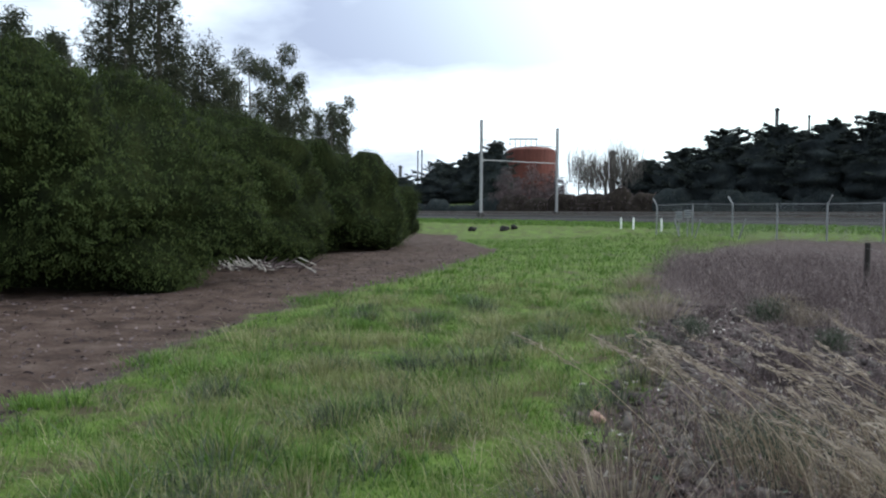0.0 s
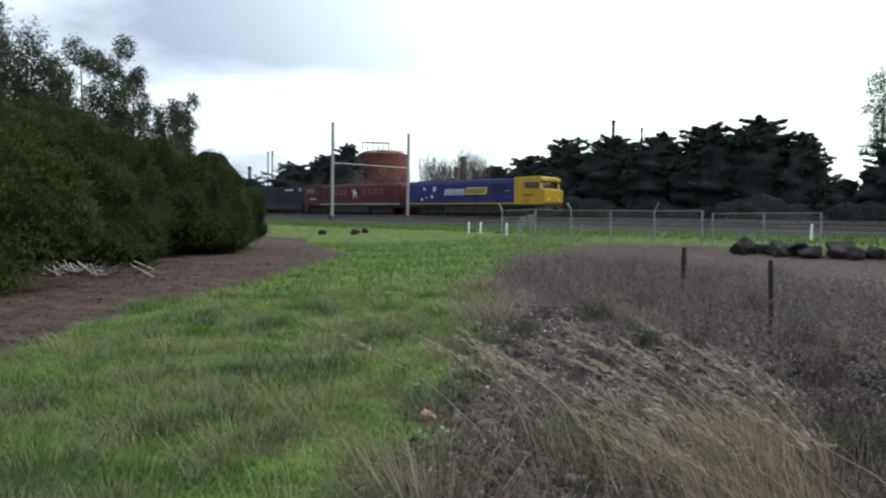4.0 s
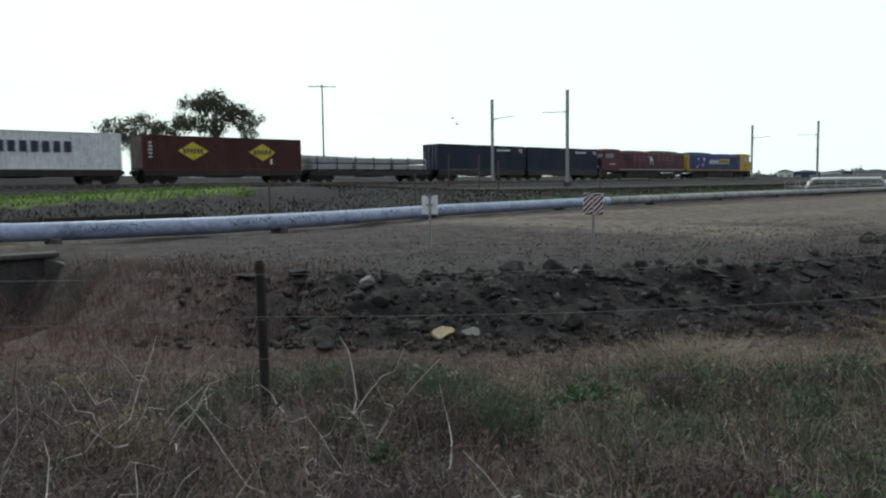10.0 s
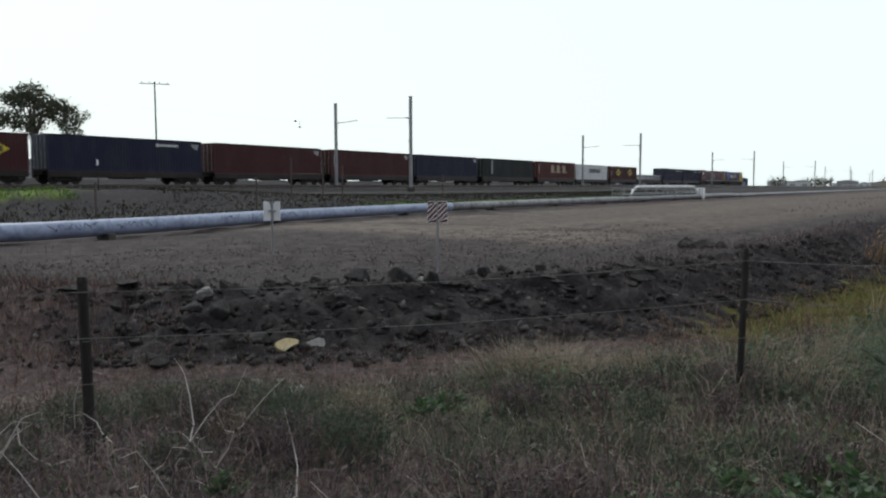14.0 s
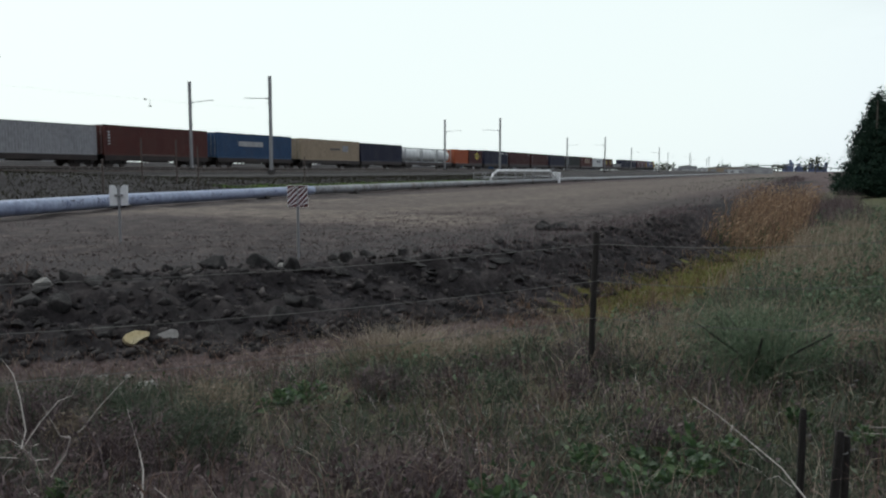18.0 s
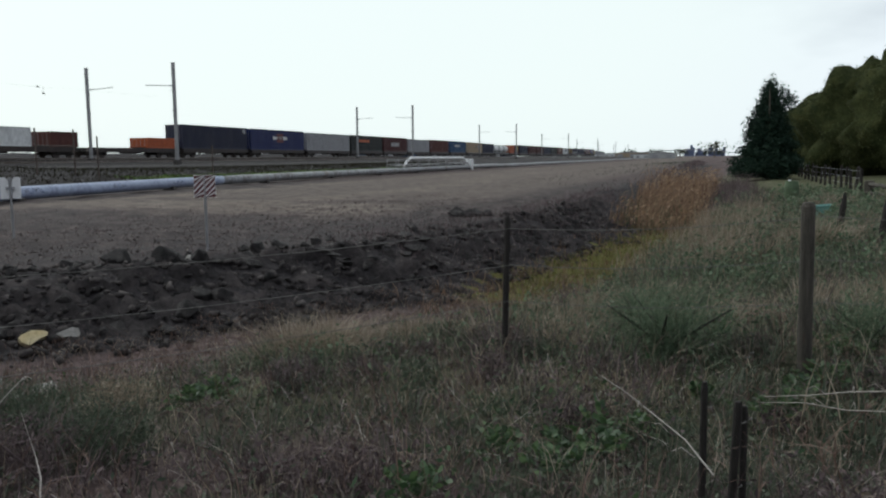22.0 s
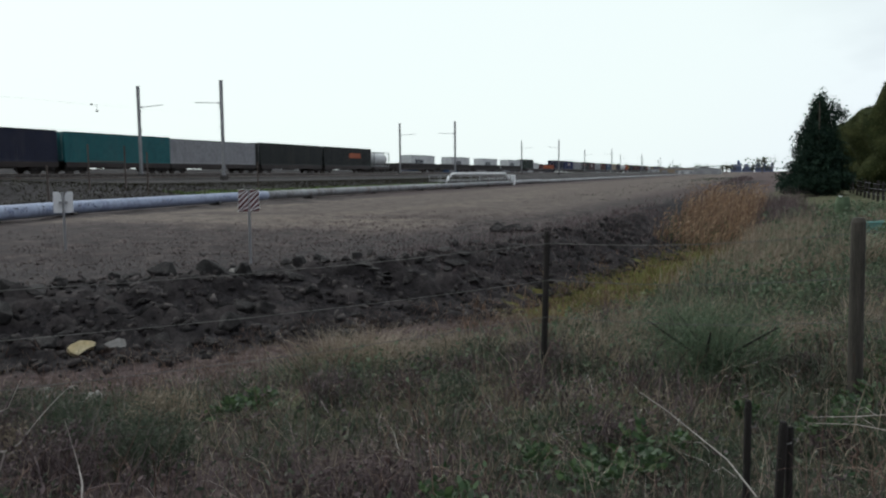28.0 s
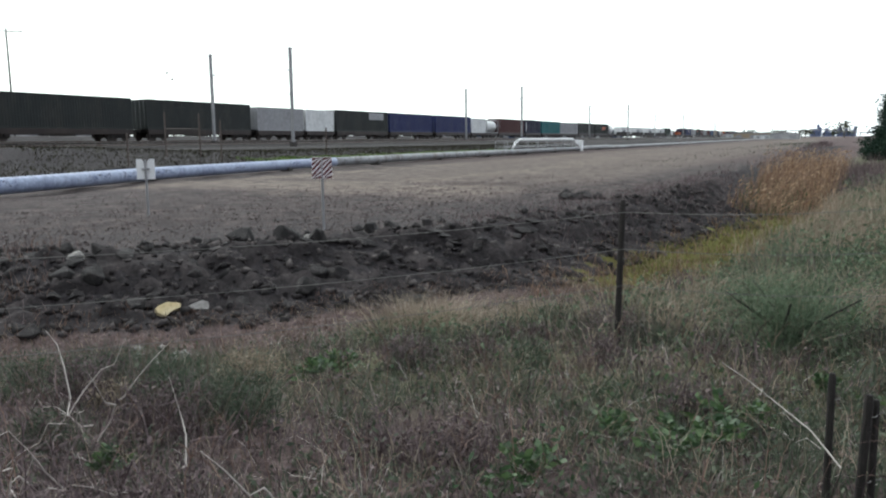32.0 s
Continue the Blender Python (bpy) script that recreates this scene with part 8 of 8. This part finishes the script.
    cut = lambda x, y: (lambda w, run: step(w, 0.2, 0.8) * (1 - step(w, 3.0, 4.5)) * step(run, 1.5, 3.0) * (1 - step(run, 10.5, 13.5)))(*ditch_place(x, y))
    sow("cutting_weeds", 40000, (9, 22, -4, 8), lambda x, y: cut(x, y) * (0.25 + 0.75 * b(x, y)), 0.24, 0.010, 0.9, "rust_weed", "reddish dead weeds on the cutting by the culvert", "weeds", 0.3, mound=d)
    sow("cutting_scrub", 30000, (9, 22, -4, 8), lambda x, y: cut(x, y) * (0.25 + 0.75 * c(x, y)), 0.3, 0.010, 0.8, "scrub", "purplish dead weeds on the cutting by the culvert", "weeds", 0.3, mound=b)

    # low purplish scrub that runs on along the drain towards the horizon
    p = scatter(60000, 12, 110, -190, -16, lambda x, y: (lambda w, run: step(run, 36, 44) * step(w, 0.6, 1.6) * (1 - step(w, 3.0, 5.5)) * (0.25 + 0.75 * b(x, y)))(*ditch_place(x, y)))
    far = np.hypot(p[:, 0], p[:, 1])
    stuff("drain_scrub", blades("drain_scrub", p, 0.12 + 0.003 * far, 0.012 + 0.0006 * far, 1.2, M["scrub"]), "low purplish scrub along the drain", "weeds")
    p = scatter(30000, 12, 120, -200, -20, lambda x, y: (lambda w, run: step(run, 40, 60) * step(w, 3, 7) * (1 - step(w, 9, 16)) * step(smooth_noise(x, y, 14, 91), 0.0, 0.3))(*ditch_place(x, y)))
    far = np.hypot(p[:, 0], p[:, 1])
    stuff("flat_weeds", blades("flat_weeds", p, 0.06 + 0.0012 * far, 0.012 + 0.0008 * far, 1.3, M["olive_grass"]), "sparse green weeds on the far flat", "weeds")

    # right bank: longer grass, marsh and reeds in the drain
    def bank(x, y):
        w, _ = ditch_place(x, y)
        return step(-w, 1.0, 2.0) * (1 - step(-w, 14, 20))

    sow("bank_grass", 110000, (-3, 22, -40, -5), lambda x, y: bank(x, y) * np.clip((46 - np.hypot(x, y)) / 38, 0, 1) * (0.25 + 0.75 * (1 - c(x, y))), 0.36, 0.012, 0.85, "olive_grass", "long dull green grass on the bank", "grass", 0.5, mound=b)
    sow("bank_straw", 40000, (-3, 18, -32, -5), lambda x, y: bank(x, y) * a(x, y), 0.42, 0.010, 0.85, "straw", "dry straw grass on the bank", "grass", 0.4, mound=b)
    sow("bank_scrub", 26000, (-3, 18, -30, -5), lambda x, y: bank(x, y) * c(x, y), 0.4, 0.010, 0.8, "scrub", "brown dead weeds on the bank", "weeds", 0.4, mound=d)

    sow("far_bank_scrub", 40000, (8, 24, -34, -8), lambda x, y: (lambda w, run: step(w, 0.9, 1.6) * (1 - step(w, 3.2, 5.0)) * (run > 21) * (run < 44) * (0.3 + 0.7 * b(x, y)))(*ditch_place(x, y)), 0.26, 0.010, 0.9, "scrub", "purplish brown scrub on the far bank", "weeds", 0.3, mound=d)

    # mats of grey-green herbs over the bank
    p = scatter(270000, -1, 20, -36, -4, lambda x, y: bank(x, y) * step(np.hypot(x, y), 4.5, 8.5) * np.clip((40 - np.hypot(x, y)) / 30, 0, 1) * (0.15 + 0.85 * step(smooth_noise(x, y, 3.4, 81) + 0.5 * smooth_noise(x, y, 1.1, 82), -0.15, 0.3)))
    p[:, 2] += 0.05 + rng.random(len(p)) ** 1.3 * 0.36 * (0.3 + 0.8 * b(p[:, 0], p[:, 1]))
    stuff("herb_mats", leaves("herb_mats", p, 0.012 + 0.0045 * np.hypot(p[:, 0], p[:, 1]), M["sage"], 0.45), "grey-green leafy herbs matted over the bank", "herbs")
    tussocks("bank_tussocks", scatter(420, -1, 18, -34, -6, lambda x, y: bank(x, y) * np.clip((36 - np.hypot(x, y)) / 26, 0, 1) * (0.2 + 0.8 * c(x, y))), 170, 0.2, 0.5, 0.009, "straw", "dry straw tussocks on the bank", (-0.35, -0.1))

    def bed(lo, hi, half, off=-0.3):
        def keep(x, y):
            w, run = ditch_place(x, y)
            return (np.abs(w - off) < half * (0.75 + 0.5 * b(x, y))) * (run > lo) * (run < hi)
        return keep

    sow("marsh_grass", 90000, (7, 22, -32, -4), bed(22.0, 38, 0.75, 0.0), 0.15, 0.014, 1.0, "marsh", "yellow-green marsh grass in the drain", mound=b)
    sow("marsh_edge", 26000, (7, 22, -32, -4), bed(19.5, 40, 1.5, -0.5), 0.24, 0.012, 0.7, "reed", "brownish rank grass along the drain", mound=d)
    # reeds grow taller down the drain, green at the foot and feathery orange on top
    p = scatter(60000, 9, 28, -50, -14, bed(32.5, 54, 1.2, 0.0))
    run = ditch_place(p[:, 0], p[:, 1])[1]
    tall = np.interp(run, [32.5, 35, 39, 46, 54], [0.4, 0.75, 1.1, 1.45, 1.35]) * (0.6 + 0.55 * d(p[:, 0], p[:, 1]))
    stuff("reeds", blades("reeds", p, tall, 0.02, 0.3, M["reed"], 0.4, (-0.14, -0.06)), "tall orange-brown reeds in the drain", "reeds")
    q = p[::3].copy()
    q[:, :2] += rng.normal(size=(len(q), 2)) * 0.06 + np.array([-0.12, -0.05]) * tall[::3, None]
    q[:, 2] += tall[::3] * rng.uniform(0.75, 1.05, len(q))
    stuff("reed_plumes", leaves("reed_plumes", q, 0.13, M["reed_plume"], 0.28, 1.0, np.array([-0.5, -0.2, 0.7])), "pale orange plumes of the reeds", "reeds")
    k = rng.random(len(p)) < 0.55 * np.clip((46 - run) / 10, 0.1, 1.0)
    stuff("reed_bases", blades("reed_bases", p[k], tall[k] * 0.62, 0.024, 0.3, M["leafy_dark"], 0.4), "green lower leaves of the reeds", "reeds")
    sow("drain_side_scrub", 30000, (9, 30, -52, -18), lambda x, y: (lambda w, run: step(-w, 1.0, 1.5) * (1 - step(-w, 2.6, 3.6)) * (run > 35) * (run < 60))(*ditch_place(x, y)), 0.8, 0.016, 0.6, "scrub", "purplish brown scrub beside the reeds", "weeds", 0.3, mound=d)
    sow("straw_patch", 34000, (6, 17, -26, -9), lambda x, y: (lambda w, run: step(-w, 0.8, 1.3) * (1 - step(-w, 2.4, 3.4)) * step(run, 22, 26) * (1 - step(run, 35, 38)))(*ditch_place(x, y)), 0.58, 0.010, 0.5, "straw", "tall straw-coloured grass beside the drain", "grass", 0.4, (-0.2, -0.05), b)
    tussocks("marsh_tuft", np.array([(7.75, -4.9, 0), (7.95, -4.75, 0), (7.6, -5.05, 0)]), 700, 0.17, 0.5, 0.007, "straw", "tuft of yellowish grass at the bottom of the bank", (-0.05, -0.15))
    tussocks("marsh_tuft_foot", np.array([(7.55, -4.6, 0), (7.9, -4.5, 0), (7.35, -4.8, 0)]), 600, 0.2, 0.26, 0.010, "sage", "grey-green leaves at the foot of the yellow tuft", (0.0, 0.0))


def build_weed_bushes():
    """Low mounds of dead and half-dead shrubby weeds, each its own plant."""
    r = random.Random(17)
    spots = [(r.uniform(1.6, 8.4), r.uniform(-9.5, 5.0)) for _ in range(70)] + [(r.uniform(2.0, 8.5), r.uniform(5.0, 14.0)) for _ in range(26)] + [(r.uniform(0.2, 5.0), r.uniform(-16, -8)) for _ in range(16)]
    spots += [(6.6 + 0.9 * math.cos(k * 2.4), -0.7 + 1.1 * math.sin(k * 2.4)) for k in range(9)]
    for k, (x, y) in enumerate(spots):
        w = ditch_place(np.array([x]), np.array([y]))[0][0]
        left, right = field_edges(np.array([y]))
        if w > -1.4 or math.hypot(x, y) < 1.9 or x < right[0] + 0.3 or math.hypot(x - 4.1, y - 3.2) < 1.2:
            continue
        size = r.uniform(0.22, 0.5)
        mat, label = ("olive_grass", "mound of dull green weed") if k >= len(spots) - 9 else (("scrub", "mound of brown dead weed stems"), ("olive_grass", "mound of dull green weed"), ("scrub", "mound of brown dead weed stems"), ("straw", "mound of straw-coloured dry weed"))[k % 4]
        t = thing("weed_bush", label + " on the rough slope", "weed", pose(x, y, on_ground(x, y)), group="weed bushes on the slope")
        n = int(260 * size / 0.35)
        b = np.stack([rng.normal(size=n) * size * 0.35, rng.normal(size=n) * size * 0.35, np.zeros(n)], 1)
        part("stem_tuft", blades("stem_tuft", b, size * 0.95, 0.005, 0.9, M[mat], 0.2), None, t)
        c = shell(int(n * 1.3), (0, 0, size * 0.35), (size * 0.75, size * 0.75, size * 0.5), 0.6, -0.2)
        part("leaf_cover", leaves("leaf_cover", c, 0.035, M[mat], 0.35), None, t)["kind"] = "stuff"


def build_grey_bush():
    """A low round bush of fine grey-green twigs."""
    for x, y, size in ((4.35, -6.4, 0.72), (3.2, -7.8, 0.5), (5.6, -7.8, 0.5)):
        t = thing("twiggy_bush", "low round bush of fine grey-green twigs on the slope", "bush", pose(x, y, on_ground(x, y)), group="twiggy bushes")
        for k in range(5):
            a = k * 1.26 + x
            part("limb", Geo().tube([(0, 0, -0.05), (0.2 * size * math.cos(a), 0.2 * size * math.sin(a), 0.35 * size), (0.75 * size * math.cos(a + 0.3), 0.75 * size * math.sin(a + 0.3), 0.75 * size)], [0.022, 0.016, 0.006], 6), M["dark_wood"], t)
        n = int(520 * size)
        p = np.stack([rng.normal(size=n) * size * 0.16, rng.normal(size=n) * size * 0.16, np.zeros(n)], 1)
        part("twig_spray", stems("twig_spray", p, size * 1.15, 0.005, M["sage"], 0.8, (0.3, 1.5), 6), None, t)["kind"] = "stuff"
        c = shell(int(2000 * size), (0, 0, size * 0.4), (size * 0.95, size * 0.95, size * 0.55), 0.5, -0.3)
        part("leaf_cover", leaves("leaf_cover", c, 0.03, M["sage"], 0.3), None, t)["kind"] = "stuff"


def build_plume_grass():
    """Clumps of tall dry grass whose feathery heads the wind bends over."""
    wind = np.array([-0.72, 0.46])
    for cx, cy, wide, many in ((2.85, 4.0, 0.34, 13), (2.4, 3.3, 0.3, 10), (3.2, 4.3, 0.26, 7), (2.1, 4.5, 0.28, 6), (2.6, 2.75, 0.26, 6)):
        t = thing("plume_grass", "clump of tall straw-coloured grass with feathery heads bent by the wind", "grass clump", group="plume grass clumps")
        p = rng.normal(size=(many * 34, 2)) * wide * 0.75 + (cx, cy)
        base = np.stack([p[:, 0], p[:, 1], height(p[:, 0], p[:, 1])], 1)
        out = (p - (cx, cy)) / wide * 0.25
        part("leaf_blades", blades("leaf_blades", base, 0.55, 0.0055, 0.4, M["plume"], 0.6, wind * 0.75 + out), None, t)["kind"] = "stuff"
        part("green_blades", blades("green_blades", base[::5], 0.38, 0.007, 0.5, M["olive_grass"], 0.6, wind * 0.4 + out[::5]), None, t)["kind"] = "stuff"
        g, heads, way = Geo(), [], []
        for _ in range(many):
            q = rng.normal(size=2) * wide + (cx, cy)
            z, tall = on_ground(*q), rng.uniform(0.75, 1.2)
            lean = (wind * rng.uniform(0.75, 1.25) + rng.normal(size=2) * 0.12) * tall
            arc = lambda u: np.array([q[0] + lean[0] * u ** 1.6, q[1] + lean[1] * u ** 1.6, z + tall * (u - 0.22 * u * u)])
            g.tube([arc(u) for u in (0, 0.3, 0.6, 0.85, 1.0)], [0.0035, 0.003, 0.0026, 0.002, 0.0012], 4)
            for u in 1.02 - 0.27 * rng.random(46):
                heads.append(arc(u) + rng.normal(size=3) * 0.009 * (1.15 - u) / 0.2)
                way.append(arc(u + 0.05) - arc(u))
        way = np.array(way)
        way /= np.linalg.norm(way, axis=1)[:, None]
        part("stems", g, M["plume"], t)
        part("feathery_heads", leaves("feathery_heads", np.array(heads), 0.05, M["plume_head"], 0.16, 1.0, way * 1.2), None, t)["kind"] = "stuff"


def build_twigs():
    """Bleached dead branches tangled in the weeds, and the pile beside the hedge."""
    r = random.Random(8)
    for cx, cy, n, size in ((4.6, 0.9, 26, 0.34), (5.2, -0.3, 22, 0.34), (4.2, -0.9, 18, 0.3), (3.6, 0.3, 18, 0.28), (5.0, 1.8, 14, 0.3), (5.6, 0.6, 12, 0.3)):
        t = thing("dead_branch", "bleached crooked dead twigs tangled in the weeds", "twigs", pose(cx, cy, on_ground(cx, cy)), group="dead twigs in the weeds")
        for k in range(n):
            x, y, z, a = r.gauss(0, 0.5), r.gauss(0, 0.5), r.uniform(0.05, 0.25), r.uniform(0, 6.28)
            pts = [(x, y, z)]
            for j in range(4):
                a += r.uniform(-0.9, 0.9)
                x, y, z = x + math.cos(a) * size * 0.3, y + math.sin(a) * size * 0.3, max(0.03, z + r.uniform(-0.04, 0.2))
                pts.append((x, y, z))
            part("twig", Geo().tube(pts, [0.0048, 0.0044, 0.0038, 0.0026, 0.0014], 4), M["pale_twig" if k % 3 else "scrub"], t)
    t = thing("branch_pile", "heap of pale cut branches beside the dirt track", "branches", pose(-5.0, 20.6, on_ground(-5.0, 20.6)))
    for k in range(95):
        a, x, y = r.uniform(-1.3, 1.3) + (3.1 if k % 2 else 0), r.gauss(0, 0.75), r.gauss(0, 0.4)
        ln = r.uniform(0.2, 0.6)
        part("branch", Geo().tube([(x, y, r.uniform(0.02, 0.16)), (x + ln * math.cos(a), y + ln * 0.5 * math.sin(a), r.uniform(0.05, 0.42))], [0.024, 0.012], 6), M["pale_twig" if k % 2 else "scrub"], t)
    for path, thick in (([(2.634, -3.26, 0.708), (2.52, -3.285, 0.655), (2.393, -3.31, 0.581), (2.24, -3.30, 0.52), (2.091, -3.262, 0.43)], 0.0042),
                        ([(2.516, -4.508, 0.376), (2.3, -4.53, 0.43), (2.1, -4.55, 0.49), (1.85, -4.53, 0.555)], 0.004),
                        ([(2.483, -4.412, 0.373), (2.25, -4.40, 0.43), (2.05, -4.37, 0.45), (1.80, -4.34, 0.51)], 0.0035)):
        t = thing("long_dead_stick", "long thin bleached stick leaning in the grass", "stick", group="sticks in the grass")
        part("stick", Geo().tube(path, [thick * (0.35 + 0.4 * k / (len(path) - 1)) for k in range(len(path))], 6), M["pale_twig"], t)
        for k in range(3):
            p, q = Vector(path[1]).lerp(Vector(path[-1]), 0.2 + 0.3 * k), r.uniform(-1, 1)
            part("side_twig", Geo().tube([p, p + Vector((0.05 * q, 0.06, 0.05)), p + Vector((0.09 * q, 0.1, 0.06 - 0.05 * abs(q)))], [thick * 0.5, thick * 0.4, thick * 0.2], 4), M["pale_twig"], t)


def build_leafy_weeds():
    """Rosettes of broad leaves: a ring of stalks that arch out, each with lobes in pairs."""
    r = random.Random(12)
    spots = [(3.5 + r.gauss(0, 0.22), -3.7 + r.gauss(0, 0.5)) for _ in range(6)] + [(r.uniform(2.5, 8.0), r.uniform(-9.0, -5.0)) for _ in range(11)] + [(r.uniform(4.4, 7.0), r.uniform(-3.2, -0.6)) for _ in range(3)]
    for k, (x, y) in enumerate(spots):
        t = thing("leafy_weed", "low rosette of broad lobed green leaves in the grass", "weed", pose(x, y, on_ground(x, y)), group="leafy weeds")
        size, pts, way = r.uniform(0.12, 0.25), [], []
        for j in range(r.randrange(11, 18)):
            a, up = r.uniform(0, 6.28), r.uniform(0.5, 1.3)
            d = np.array([math.cos(a) * math.cos(up), math.sin(a) * math.cos(up), math.sin(up)])
            side = np.array([-math.sin(a), math.cos(a), 0.15])
            for u in (0.35, 0.5, 0.65, 0.8, 0.95, 1.08):
                at = d * u * size * 1.3 - np.array([0, 0, 0.35 * u * u * size]) + (0, 0, 0.05)
                for e in (-1, 1):
                    pts.append(at + side * e * 0.03 * (1.2 - 0.6 * u))
                    way.append(d * 0.6 + side * e * 0.9)
        part("leaf_rosette", leaves("leaf_rosette", np.array(pts), 0.052, M["leafy"], 0.55, 0.6, np.array(way) * 1.4), None, t)["kind"] = "stuff"


build_weeds()
build_weed_bushes()
build_grey_bush()
build_plume_grass()
build_twigs()
build_leafy_weeds()


# ---- a white butterfly that crosses the grass ----
def butterfly():
    t = thing("butterfly", "small white butterfly fluttering over the grass", "insect")
    part("body", Geo().tube([(0, -0.012, 0), (0, 0, 0.001), (0, 0.012, 0)], [0.0012, 0.002, 0.001], 6), M["dark_wood"], t)
    wings = []
    for sx in (-1, 1):
        w = part("wing", Geo().prism([(0, -0.006), (sx * 0.012, -0.022), (sx * 0.024, -0.014), (sx * 0.02, 0.0), (sx * 0.034, 0.018), (sx * 0.022, 0.028), (0, 0.008)], -0.0004, 0.0004, "z"), M["white"], t)
        wings.append((w, sx))
    return t, wings


FLY, WINGS = butterfly()


def head_at(t):
    """Metres that the train's nose has come along the line at t seconds."""
    return float(np.interp(t, [0, 2.5, 4.5, 5.5, 40], [-176.0, -99.0, -33.2, -3.36, -3.36 + 30.1 * 34.5]))


def motions():
    for ob, offset, lift in TRAIN:
        walk(ob, [(t, pose(*at_track(head_at(t) - offset, 60.9, RAIL + lift), 0, 0, TURN)) for t in (0, 1.25, 2.5, 3.5, 4.5, 5.5, 6.5, 8, 14, 20, 26, 32)])
    flight = [(0.0, (5.0, 1.0, 1.2)), (1.9, (3.0, 3.4, 1.0)), (2.2, (1.0, 4.0, 0.75)), (2.3, (0.2, 4.5, 0.62)), (2.4, (-0.35, 4.8, 0.78)), (2.5, (-0.85, 5.3, 0.72)), (2.8, (-2.2, 6.2, 0.9)), (3.5, (-5.0, 7.5, 1.6)), (5.0, (-12.0, 5.0, 2.6)), (32.0, (-40.0, -20.0, 4.0))]
    walk(FLY, [(t, pose(*p, 20, 25, 60)) for t, p in flight])
    for w, sx in WINGS:
        rows = [(0.0, pose(0, 0, 0, 0, sx * -35, 0))]
        for k in range(19, 29):
            rows.append((k / 10, pose(0, 0, 0, 0, sx * (-55 if k % 2 else 20), 0)))
        walk(w, rows + [(32.0, pose(0, 0, 0, 0, sx * -35, 0))])


motions()
